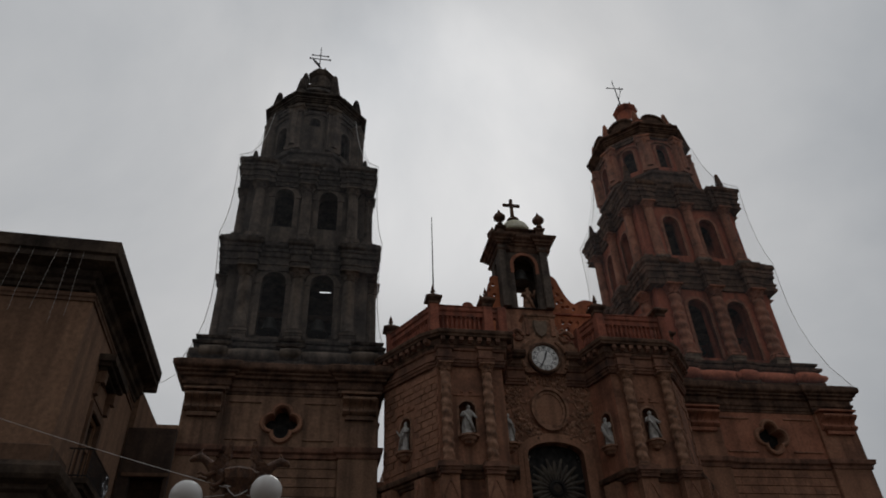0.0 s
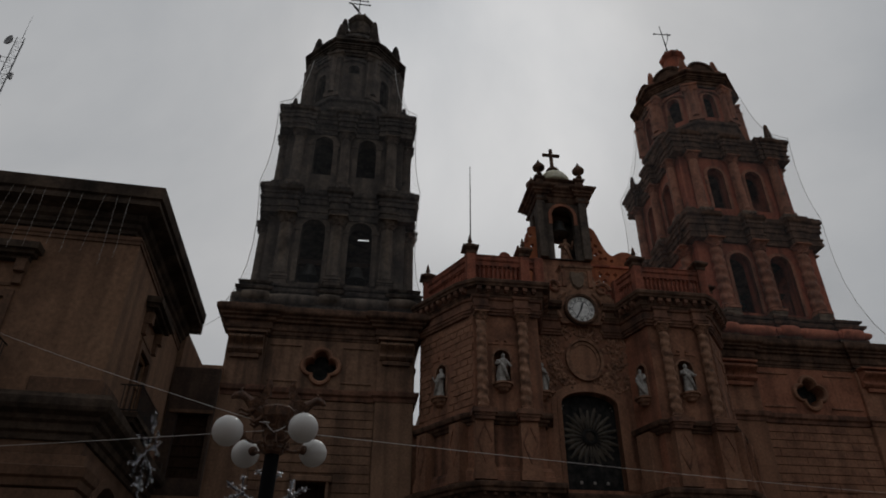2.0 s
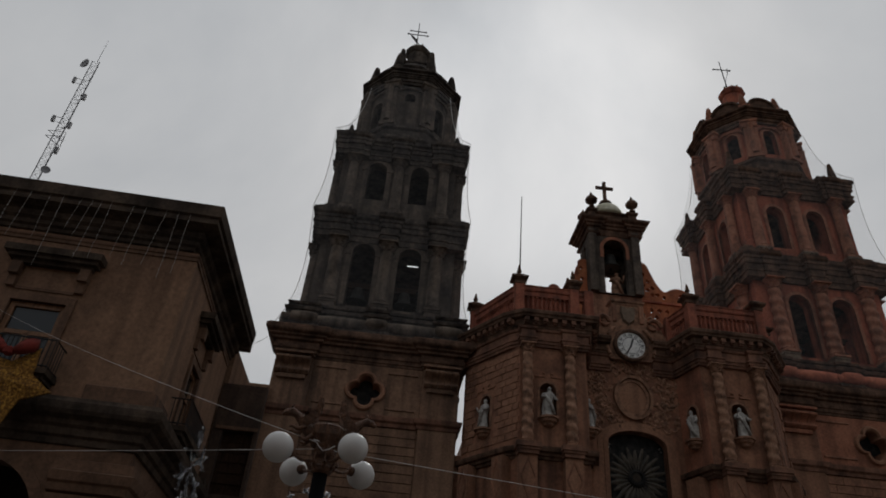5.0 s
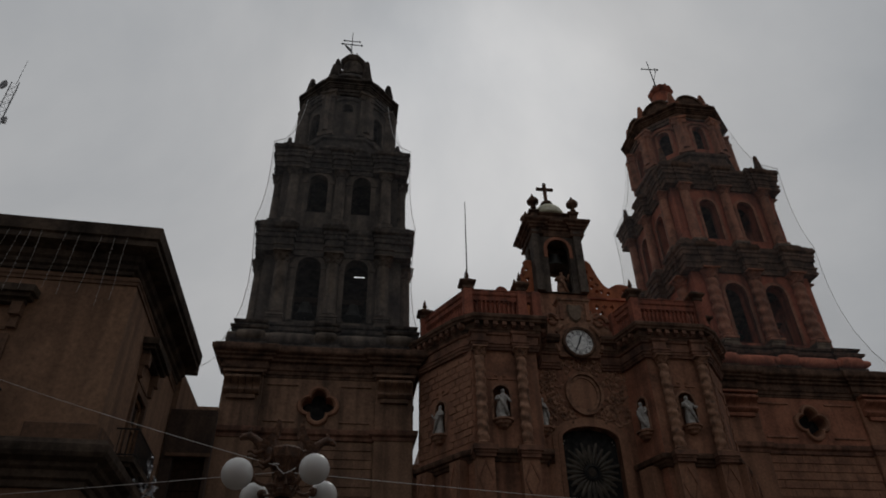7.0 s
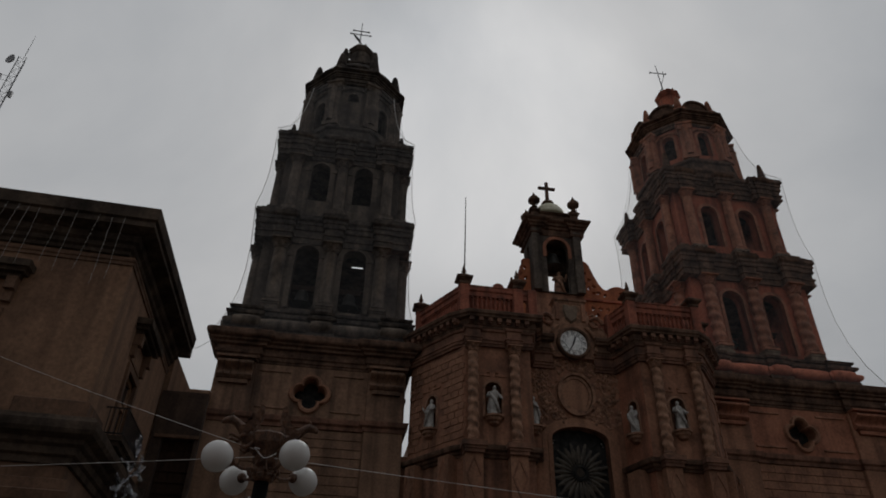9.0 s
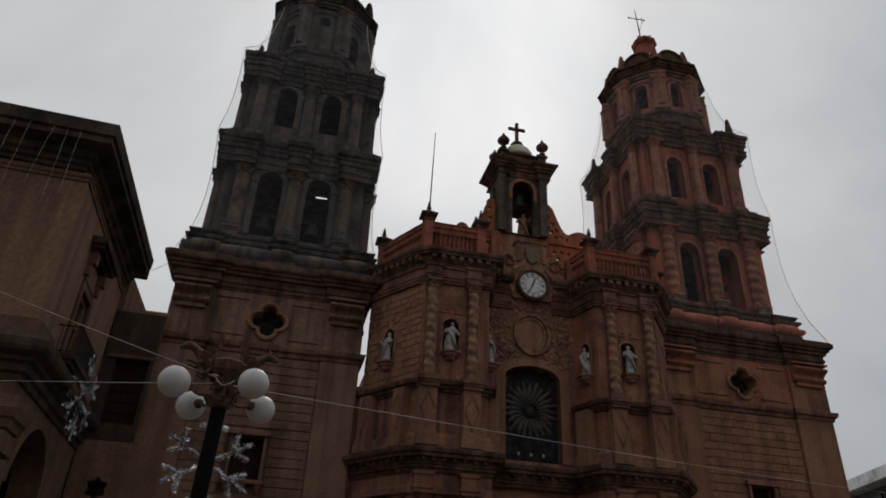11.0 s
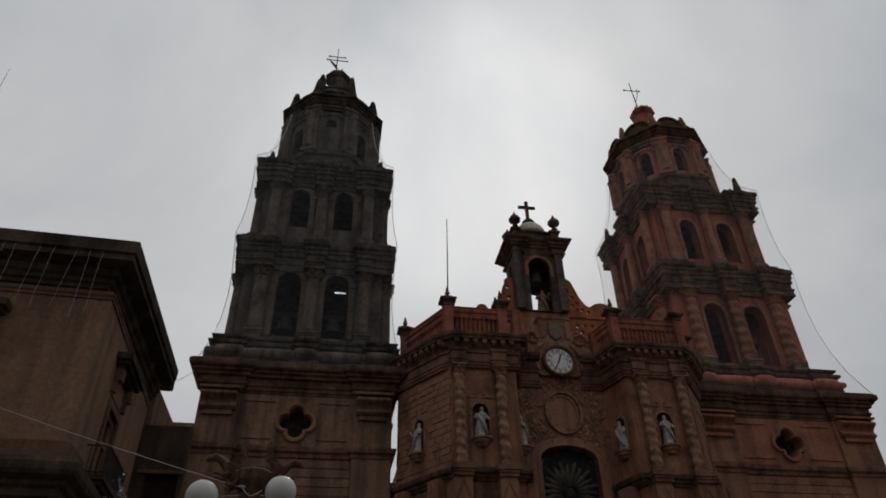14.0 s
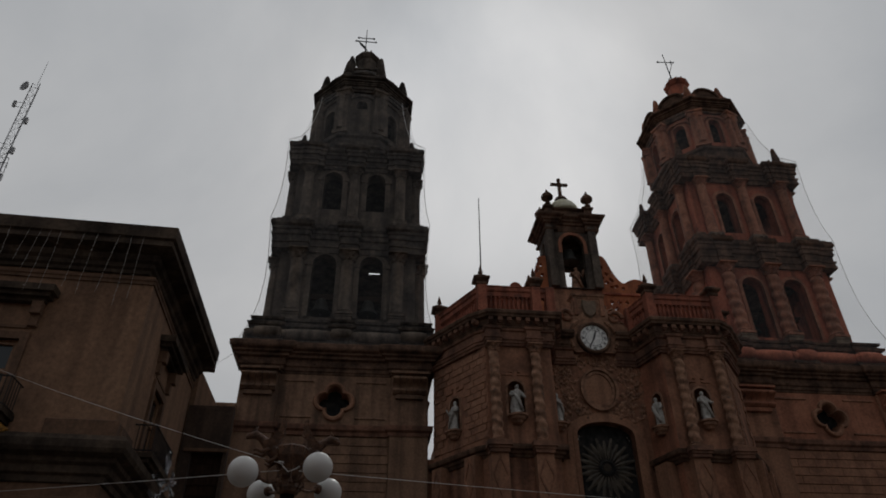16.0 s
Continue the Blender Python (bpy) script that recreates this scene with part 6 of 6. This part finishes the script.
# strings of unlit lights along the eaves
lights = thing("light_strings", (HX, HY, 15.1), "unlit clear light strings hanging from the eaves", "light string")
lights.rotation_euler.z = SKEW
rnd = random.Random(5)
x = -31.0
while x < -21.2:
    ln, drift = rnd.uniform(1.1, 3.0), rnd.uniform(-0.30, -0.05)
    bm = bmesh.new()
    tube(bm, [(x + drift * k / 4 + rnd.uniform(-.015, .015), HY - 0.93 + 0.05 * k, 15.2 - ln * k / 4) for k in range(5)], 0.0045, 4)
    part("strand", bm, STRAND, lights)
    for k in range(1, int(ln / 0.16)):
        bm = bmesh.new()
        u = 0.16 * k / ln
        lathe(bm, [(0.005, -0.025), (0.015, 0), (0.005, 0.025)], (x + drift * u + rnd.uniform(-.02, .02), HY - 0.93 + 0.2 * u, 15.2 - 0.16 * k), 5)
        part("bulb", bm, STRAND, lights)
    x += rnd.uniform(0.28, 0.75)

# gold star with a red bow hung on the balcony
deco = thing("gold_star", (HX, HY, 9.0), "large gold glitter star with red bow on balcony", "star decoration")
deco.rotation_euler.z = SKEW
bm = bmesh.new()
P5 = []
for k in range(10):
    a = math.pi / 2 + math.pi * k / 5 - 0.42
    r = 1.26 if k % 2 == 0 else 0.66
    P5.append((-24.72 + r * math.cos(a), 8.40 + r * math.sin(a)))
for sgn in (-1, 1):
    c = bm.verts.new((-24.72, -18.35 + sgn * 0.2, 8.40))
    v = [bm.verts.new((x, -18.35 + sgn * 0.03, z)) for x, z in P5]
    for k in range(10):
        bm.faces.new((c, v[k], v[(k + 1) % 10]))
    if sgn < 0:
        va = v
for k in range(10):
    bm.faces.new((va[k], va[(k + 1) % 10], v[(k + 1) % 10], v[k]))
part("star_body", bm, GOLD, deco)
for s in (-1, 1):
    bm = bmesh.new()
    rows = []
    for k in range(9):
        u = k / 8
        h = 0.05 + 0.21 * math.sin(u * math.pi * 0.75)
        rows.append([bm.verts.new((-25.0 + s * u * 0.70, -18.45 - 0.12 * math.sin(math.pi * u) + dy, 9.3 + 0.28 * u + dz * h)) for dy, dz in ((0, -1), (-0.10, 0), (0, 1), (0.12, 0))])
    for p, q in zip(rows, rows[1:]):
        for k in range(4):
            bm.faces.new((p[k], p[(k + 1) % 4], q[(k + 1) % 4], q[k]))
    bm.faces.new(rows[0])
    bm.faces.new(rows[-1][::-1])
    part("bow_loop", bm, BOW, deco, "red cloth bow loop", smooth=True)
bm = bmesh.new()
lathe(bm, [(0.05, -0.14), (0.16, -0.08), (0.16, 0.08), (0.05, 0.14)], (-25.0, -18.5, 9.3), 10)
part("bow_knot", bm, BOW, deco)


def tinsel_flake(at, r, m, label, seed):
    """A six-armed snowflake of wire wound with tinsel tufts."""
    rnd = random.Random(seed)
    g = (r / 0.5) ** 0.75
    t = thing("tinsel_snowflake", at, label, "snowflake decoration", "tinsel snowflakes")
    M = Matrix.Translation(at) @ m
    for k in range(6):
        a = math.pi / 3 * k + math.pi / 6
        d, n = Vector((math.cos(a), 0, math.sin(a))), Vector((-math.sin(a), 0, math.cos(a)))
        arms = [(Vector((0, 0, 0)), d * r)] + [(d * r * f, d * r * (f + 0.24) + n * r * 0.29 * s) for f in (0.58,) for s in (-1, 1)]
        bm = bmesh.new()
        for p, q in arms:
            tube(bm, [M @ p, M @ q], 0.007, 4)
        arm = part("snowflake_arm", bm, GALV, t)
        bm = bmesh.new()
        for p, q in arms:
            cnt = int((q - p).length / r * (260 if r < 1 else 620))
            for i in range(cnt):
                u = rnd.random()
                if p.length < 0.01 and u < 0.2:
                    continue
                b = p.lerp(q, u)
                w = Vector((rnd.uniform(-1, 1), rnd.uniform(-1, 1), rnd.uniform(-1, 1))).normalized()
                s1 = w.orthogonal().normalized() * 0.0048 * g
                e = b + w * rnd.uniform(0.02, 0.055) * g
                vs = [bm.verts.new(M @ z) for z in (b - s1, b + s1, e + s1 * 0.6, e - s1 * 0.6)]
                bm.faces.new(vs)
        tagged(part("tinsel", bm, TINSEL, arm, "silver tinsel tufts"), kind="stuff")
    return t


# ---- lamp post in the square ----
LX, LY = -14.38, -29.77
LEANING = Matrix.Translation((LX - 0.09, LY, 0)) @ Matrix(((1, 0, 0.0237, 0), (0, 1, 0, 0), (0, 0, 1, 0), (0, 0, 0, 1)))
lamp = thing("street_lamp", (LX, LY, 0), "black cast street lamp with four white globes and bronze griffins", "street lamp")
bm = bmesh.new()
lathe(bm, [(0.30, 0), (0.30, 0.12), (0.24, 0.18), (0.24, 0.55), (0.16, 0.62), (0.13, 0.8), (0.095, 0.95), (0.09, 2.2), (0.085, 3.80)], (0, 0, 0), 20, m=LEANING)
part("pole", bm, POLE, lamp, smooth=True)
bm = bmesh.new()
lathe(bm, [(0.088, 3.76), (0.125, 3.78), (0.135, 3.83), (0.105, 3.86), (0.10, 3.92), (0.13, 3.96), (0.15, 4.02), (0.115, 4.05), (0.125, 4.10), (0.185, 4.20), (0.20, 4.30), (0.17, 4.33), (0.09, 4.35)], (LX, LY, 0), 24, wave=lambda a, z, i: 1 + (0.09 * math.cos(8 * a) if i in (3, 4, 8, 9, 10) else 0.02 * math.cos(8 * a)))
part("capital", bm, BRONZE, lamp)
for k in range(8):
    a = k * math.pi / 4 + 0.2
    bm = bmesh.new()
    pts = []
    for i in range(11):
        u = i / 10
        q = 0.12 + 0.07 * u + (0.04 * math.sin(u * 7))
        pts.append((LX + q * math.cos(a), LY + q * math.sin(a), 3.80 + 0.36 * u))
    tube(bm, pts, [0.015 + 0.009 * math.sin(i * 1.1) for i in range(11)], 5)
    part("leaf_scroll", bm, BRONZE, lamp)
for gx, gy, GZ in ((-0.473, -0.482, 3.885), (0.356, -0.432, 3.97), (-0.38, 0.49, 3.89), (0.45, 0.49, 3.93)):
    bm = bmesh.new()
    pts = []
    for i in range(9):
        u = i / 8
        pts.append((LX + gx * (0.2 + 0.5 * u), LY + gy * (0.2 + 0.5 * u), 3.90 + (GZ - 3.90) * u - 0.05 * math.sin(math.pi * u)))
    tube(bm, pts, [0.020 - 0.005 * abs(2 * i / 8 - 1) for i in range(9)], 7)
    arm = part("lamp_arm", bm, BRONZE, lamp)
    bm = bmesh.new()
    lathe(bm, [(0.02, -0.03), (0.055, -0.01), (0.06, 0.03), (0.02, 0.05)], seg=12, m=Matrix.Translation((LX + gx * 0.70, LY + gy * 0.70, GZ)) @ Matrix.Rotation(math.atan2(gy, gx), 4, "Z") @ Matrix.Rotation(math.pi / 2, 4, "Y"))
    part("globe_holder", bm, BRONZE, arm)
    bm = bmesh.new()
    lathe(bm, [(0.170 * math.sin(math.pi * i / 16) + 0.002, -0.170 * math.cos(math.pi * i / 16)) for i in range(17)], (LX + gx, LY + gy, GZ), 28)
    part("globe", bm, GLOBE, lamp, "white opal glass globe", smooth=True)
# winged beasts on the capital
for a, lift in ((0.12, 0.0), (math.pi + 0.12, 0.0)):
    m = Matrix.Translation((LX, LY, 4.30 + lift)) @ Matrix.Rotation(a, 4, "Z")
    bm = bmesh.new()
    tube(bm, [m @ Vector(q) for q in ((0.10, 0, -0.22), (0.17, 0, -0.12), (0.25, 0, -0.02), (0.33, 0, 0.07), (0.40, 0, 0.13), (0.46, 0, 0.16), (0.53, 0, 0.14), (0.57, 0, 0.11))], [0.04, 0.065, 0.072, 0.06, 0.045, 0.055, 0.042, 0.02], 8)
    tube(bm, [m @ Vector(q) for q in ((0.48, 0, 0.19), (0.46, 0, 0.24), (0.44, 0, 0.26))], [0.02, 0.013, 0.004], 5)
    for s in (-1, 1):
        tube(bm, [m @ Vector(q) for q in ((0.28, s * 0.05, -0.02), (0.36, s * 0.08, -0.07), (0.43, s * 0.08, -0.04), (0.46, s * 0.08, -0.06))], [0.032, 0.024, 0.018, 0.012], 6)
        tube(bm, [m @ Vector(q) for q in ((0.18, s * 0.05, -0.12), (0.26, s * 0.09, -0.19), (0.31, s * 0.08, -0.16))], [0.035, 0.026, 0.015], 6)
    part("griffin_casting", bm, BRONZE, lamp, smooth=True)
    for s in (-1, 1):
        bm = bmesh.new()
        top, low = [], []
        for i in range(9):
            u = i / 8
            x, z = 0.37 - 0.21 * u - 0.05 * math.sin(math.pi * u), 0.04 + 0.29 * u ** 1.4
            top.append((x, s * (0.05 + 0.08 * math.sin(1.6 * u)), z + 0.02))
            low.append((x - 0.05 - 0.02 * (i % 2), s * (0.04 + 0.08 * math.sin(1.6 * u)), z - 0.085 * (1 - u) ** 0.5 - 0.015 * (i % 2)))
        rows = [[bm.verts.new(m @ (Vector(p) + Vector((0, d, 0)))) for p in ln] for ln, d in ((top, 0.0), (low, 0.0), (low, s * 0.018), (top, s * 0.022))]
        for k in range(4):
            for i in range(8):
                bm.faces.new((rows[k][i], rows[k][i + 1], rows[(k + 1) % 4][i + 1], rows[(k + 1) % 4][i]))
        bm.faces.new([q[0] for q in rows])
        bm.faces.new([q[8] for q in rows][::-1])
        part("wing", bm, BRONZE, lamp)
tinsel_flake((LX - 0.02, LY + 0.14, 3.18), 0.52, Matrix.Rotation(radians(8), 4, "Z"), "silver tinsel snowflake wired to the lamp post", 3)
tinsel_flake((LX - 0.04, LY + 0.14, 2.12), 0.33, Matrix.Rotation(radians(-5), 4, "Z"), "small silver tinsel snowflake wired low on the lamp post", 8)
tinsel_flake((HX + 0.5, -12.75, 8.1), 1.5, Matrix.Rotation(radians(87), 4, "Z"), "large silver tinsel snowflake hung from the town hall", 9)


# ---- cables over the square ----
def cable(name, a, b, sag, r, mat, label):
    a, b = Vector(a), Vector(b)
    bm = bmesh.new()
    tube(bm, [a.lerp(b, k / 24) - Vector((0, 0, sag * 4 * (k / 24) * (1 - k / 24))) for k in range(25)], r, 6)
    tagged(part(name, bm, mat), label, "cable", "cables over the square")


cable("hung_cable", (LX - 0.09, LY - 0.2, 4.07), (-26.6, -17.55, 11.15), 0.12, 0.004, CABLE, "thin pale cable from lamp post to town hall")
cable("hung_cable", (LX - 0.1, LY - 0.1, 4.02), (-26.0, -18.2, 6.45), 0.03, 0.004, CABLE, "thin pale cable tied to the lamp post")
cable("hung_cable", (LX + 0.1, LY - 0.1, 4.02), (16.5, -11.0, 7.95), 0.15, 0.0045, CABLE, "long thin pale cable crossing before the church")
cable("roof_wire", (-20.75, -8.1, 15.1), (-21.6, 0.6, 20.0), 0.1, 0.012, THINCABLE, "thin dark wire from town hall to tower cornice")
bm = bmesh.new()
tube(bm, [(LX - 0.09, LY - 0.2, 4.07), (LX - 0.06, LY - 0.2, 4.03), (LX + 0.0, LY - 0.2, 3.98), (LX + 0.06, LY - 0.2, 4.0), (LX + 0.13, LY - 0.16, 4.06)], 0.005, 5)
tube(bm, [(LX - 0.13, LY - 0.2, 4.095), (LX - 0.06, LY - 0.2, 4.085)], 0.007, 5)
tagged(part("cable_knot", bm, CABLE), "loose knot of pale cable on the lamp capital", "cable")
rod = thing("roof_lamp_bracket", (HX, HY, 15.2), "dark bracket box at the end of the eaves", "bracket")
rod.rotation_euler.z = SKEW
bm = bmesh.new()
box(bm, -20.75, -20.2, -8.3, -7.98, 14.75, 15.6, chamfer=0.04)
part("bracket_box", bm, EAVE, rod)
bm = bmesh.new()
tube(bm, [(-20.45, -8.15, 15.5), (-20.38, -8.15, 16.2)], 0.02)
part("spike", bm, IRON, rod)

# ---- radio mast behind the town hall ----
mast = thing("radio_mast", (-52.8, 20, 0), "grey lattice radio mast with dishes and aerials", "radio mast")
MW = 0.46
legs = [(MW * math.cos(a), MW * math.sin(a)) for a in (math.pi / 2, math.pi / 2 + 2.0944, math.pi / 2 + 4.1888)]
for lx, ly in legs:
    bm = bmesh.new()
    tube(bm, [(-52.8 + lx, 20 + ly, 0), (-52.8 + lx, 20 + ly, 61)], 0.05, 5)
    part("mast_leg", bm, GALV, mast)
for side in range(3):
    (ax, ay), (bx, by) = legs[side], legs[(side + 1) % 3]
    bm = bmesh.new()
    z = 30.0
    while z < 60.5:
        tube(bm, [(-52.8 + ax, 20 + ay, z), (-52.8 + bx, 20 + by, z + 0.62)], 0.022, 3)
        tube(bm, [(-52.8 + bx, 20 + by, z + 0.62), (-52.8 + ax, 20 + ay, z + 1.24)], 0.022, 3)
        z += 1.24
    tagged(part("lattice", bm, GALV, mast), kind="stuff")
bm = bmesh.new()
tube(bm, [(-52.8, 20, 61), (-52.8, 20, 65)], [0.04, 0.015], 4)
part("lightning_rod", bm, IRON, mast)


def dish(x, y, z, r, ang):
    bm = bmesh.new()
    m = Matrix.Translation((x, y, z)) @ Matrix.Rotation(ang, 4, "Z") @ Matrix.Rotation(math.pi / 2, 4, "X")
    lathe(bm, [(0.06 * r, -0.5 * r), (0.5 * r, -0.42 * r), (0.85 * r, -0.2 * r), (r, 0.12 * r), (r * 0.97, 0.12 * r), (0.1 * r, -0.1 * r)], seg=16, m=m)
    part("dish", bm, DISHM, mast)


dish(-53.6, 19.3, 60.0, 0.62, -0.5)
dish(-51.9, 19.4, 44.3, 0.45, 0.5)
for z, s in ((57.6, -1), (55.2, 1), (51.6, -1), (50.9, 1), (47.3, 1)):
    bm = bmesh.new()
    tube(bm, [(-52.8, 19.6, z), (-52.8 + s * 1.0, 19.4, z)], 0.035, 4)
    tube(bm, [(-52.8, 19.6, z - 0.7), (-52.8 + s * 1.0, 19.4, z - 0.7)], 0.035, 4)
    box(bm, -52.8 + s * 1.0 - 0.13, -52.8 + s * 1.0 + 0.13, 19.25, 19.55, z - 0.75, z + 0.05)
    part("aerial_arm", bm, GALV, mast)
bm = bmesh.new()
tri = [(1.1 * math.cos(a), 1.1 * math.sin(a)) for a in (math.pi / 2, math.pi / 2 + 2.0944, math.pi / 2 + 4.1888)]
for z in (48.9, 49.6):
    tube(bm, [(-52.8 + x, 20 + y, z) for x, y in tri + tri[:1]], 0.04, 4)
part("platform_frame", bm, GALV, mast)

# ---- buildings in the street behind ----
flats = thing("apartment_block", (44, 15, 0), "grey apartment block with balconies and a white roof parapet", "building")
FR = Matrix.Translation((39.6, 15.2, 0)) @ Matrix.Rotation(radians(-90 - 17.5 + 180 - 180), 4, "Z")
FL = 17.0


def fbox(name, u0, u1, v0, v1, z0, z1, mat, parent=None, label=""):
    bm = bmesh.new()
    box(bm, u0, u1, v0, v1, z0, z1, FR)
    return part(name, bm, mat, parent or flats, label)


fbox("body", -FL, FL, 1.2, 13, 0, 15.4, GREYWALL)
fbox("roof_slab", -FL, FL, -0.5, 13, 15.2, 15.5, WHITEWALL)
fbox("roof_parapet", -FL + 0.9, FL, 0.4, 0.7, 15.5, 16.6, WHITEWALL, None, "white painted roof parapet")
fbox("parapet_end", -FL + 0.6, -FL + 0.9, 0.4, 8, 15.5, 16.9, WHITEWALL)
for fl in range(4):
    z = 2.5 + 3.25 * fl
    fbox("floor_slab", -FL, FL, -0.4, 1.3, z - 0.55, z, SLAB)
    fbox("balcony_rail", -FL + 0.1, FL, -0.34, -0.3, z + 0.85, z + 0.92, IRON)
    for u in range(-4, 5):
        uc = u * 3.8
        uc += 0.5 * math.sin(u * 2.3 + fl * 1.9)
        w = fbox("window", uc - 0.75, uc + 0.75, 1.08, 1.22, z + 0.5, z + 2.35, IRON)
        fbox("pane", uc - 0.68, uc - 0.03, 1.05, 1.07, z + 0.56, z + 2.28, DULLPANE, w)
        fbox("pane", uc + 0.03, uc + 0.68, 1.05, 1.07, z + 0.56, z + 2.28, DULLPANE, w)
sat = thing("satellite_dish", (41.6, 15.0, 16.6), "grey satellite dish on the apartment roof", "satellite dish")
bm = bmesh.new()
lathe(bm, [(0.05, -0.22), (0.4, -0.15), (0.8, 0.05), (0.78, 0.06), (0.05, -0.14)], seg=18, m=Matrix.Translation((39.9, 13.2, 17.6)) @ Matrix.Rotation(radians(35), 4, "Y") @ Matrix.Rotation(radians(30), 4, "X"))
part("reflector", bm, GALV, sat)
bm = bmesh.new()
tube(bm, [(39.9, 13.2, 16.5), (39.9, 13.2, 17.5), (40.3, 13.0, 18.1)], 0.04)
part("mount", bm, IRON, sat)
tall = thing("corner_building", (47, -1, 0), "dark tan corner building with a projecting roof slab", "building")
bm = bmesh.new()
box(bm, 40.4, 58, -14, 9.2, 0, 26.0)
part("body", bm, DIMWALL, tall)
bm = bmesh.new()
box(bm, 39.4, 58.4, -14.4, 10.0, 25.9, 26.3, chamfer=0.05)
part("roof_slab", bm, EAVE, tall)
bm = bmesh.new()
box(bm, 40.1, 58, -14, 9.5, 26.3, 28.0, chamfer=0.05)
part("roof_parapet", bm, DIMWALL, tall)
for fl in range(7):
    for k in range(5):
        bm = bmesh.new()
        z, y = 2.5 + 3.3 * fl, 6.6 - 4.2 * k
        box(bm, 40.3, 40.52, y - 1.0, y + 1.0, z, z + 1.9)
        w = part("window", bm, IRON, tall)
        bm = bmesh.new()
        box(bm, 40.26, 40.29, y - 0.92, y + 0.92, z + 0.08, z + 1.82)
        part("pane", bm, DULLPANE, w)
# unseen plain blocks closing the square behind the camera, added to cut low sky light
for nm, x0, x1, y0, y1, h in (("unseen_sky_block", -70, 60, -74, -62, 19), ("unseen_sky_block", 48, 60, -62, -20, 18), ("unseen_sky_block", -72, -60, -62, -20, 17)):
    t = thing(nm, ((x0 + x1) / 2, (y0 + y1) / 2, 0), "unseen plain tan block added to cut low sky light", "building")
    bm = bmesh.new()
    box(bm, x0, x1, y0, y1, 0, h)
    part("wall", bm, TAN, t)
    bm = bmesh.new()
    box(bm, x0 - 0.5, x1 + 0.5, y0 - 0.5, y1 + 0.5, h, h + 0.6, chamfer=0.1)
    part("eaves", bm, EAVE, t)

# ---- ashlar blocks of the tower shafts ----
rnd = random.Random(12)
CH, BW = 0.50, 1.08
BROWN_ME = BLOCK_ME.copy()
BROWN_ME.materials.clear()
BROWN_ME.materials.append(BROWNBLOCK)
for t, pil, p, octo in BLOCK_JOBS:
    row = 0
    z = 3.2
    while z < 14.6:
        x = -pil + 0.03 - (BW / 2 if row % 2 else 0)
        while x < pil - 0.1:
            a, b = max(x, -pil + 0.03), min(x + BW - 0.010, pil - 0.03)
            x += BW
            if b - a < 0.15:
                continue
            if z + CH > 7.3 and z < 10.5 and b > -1.0 and a < 1.2:
                if a < -1.0 and -1.02 - a > 0.15:
                    b = -1.02
                elif b > 1.2 and b - 1.22 > 0.15:
                    a = 1.22
                else:
                    continue
            o = new("stone_block", BLOCK_ME if octo else BROWN_ME)
            o.parent = t
            o.matrix_basis = Matrix.Translation(((a + b) / 2, -p + 0.285 + rnd.uniform(-0.012, 0.012), z + CH / 2)) @ Matrix.Diagonal((b - a, 1, CH - 0.03, 1))
        z += CH
        row += 1
# dressed blocks on the slanted bays of the facade
for i in (0, 6):
    m, L = face(i)
    z, row = 13.7, 0
    while z < 18.75:
        x = -L / 2 + 0.05 - (0.3 if row % 2 else 0)
        while x < L / 2 - 0.1:
            a, b = max(x, -L / 2 + 0.05), min(x + 0.57, L / 2 - 0.05)
            x += 0.60
            if b - a < 0.15 or (b > NICHE[i][0] - 0.72 and a < NICHE[i][0] + 0.72 and 13.75 < z < 17.3):
                continue
            o = new("stone_block", BLOCK_ME)
            o.parent = front
            o.matrix_basis = m @ Matrix.Translation(((a + b) / 2, 0.010 + rnd.uniform(-0.02, 0.02), z + 0.19)) @ Matrix.Diagonal((b - a, 1, 0.365, 1))
        z += 0.39
        row += 1
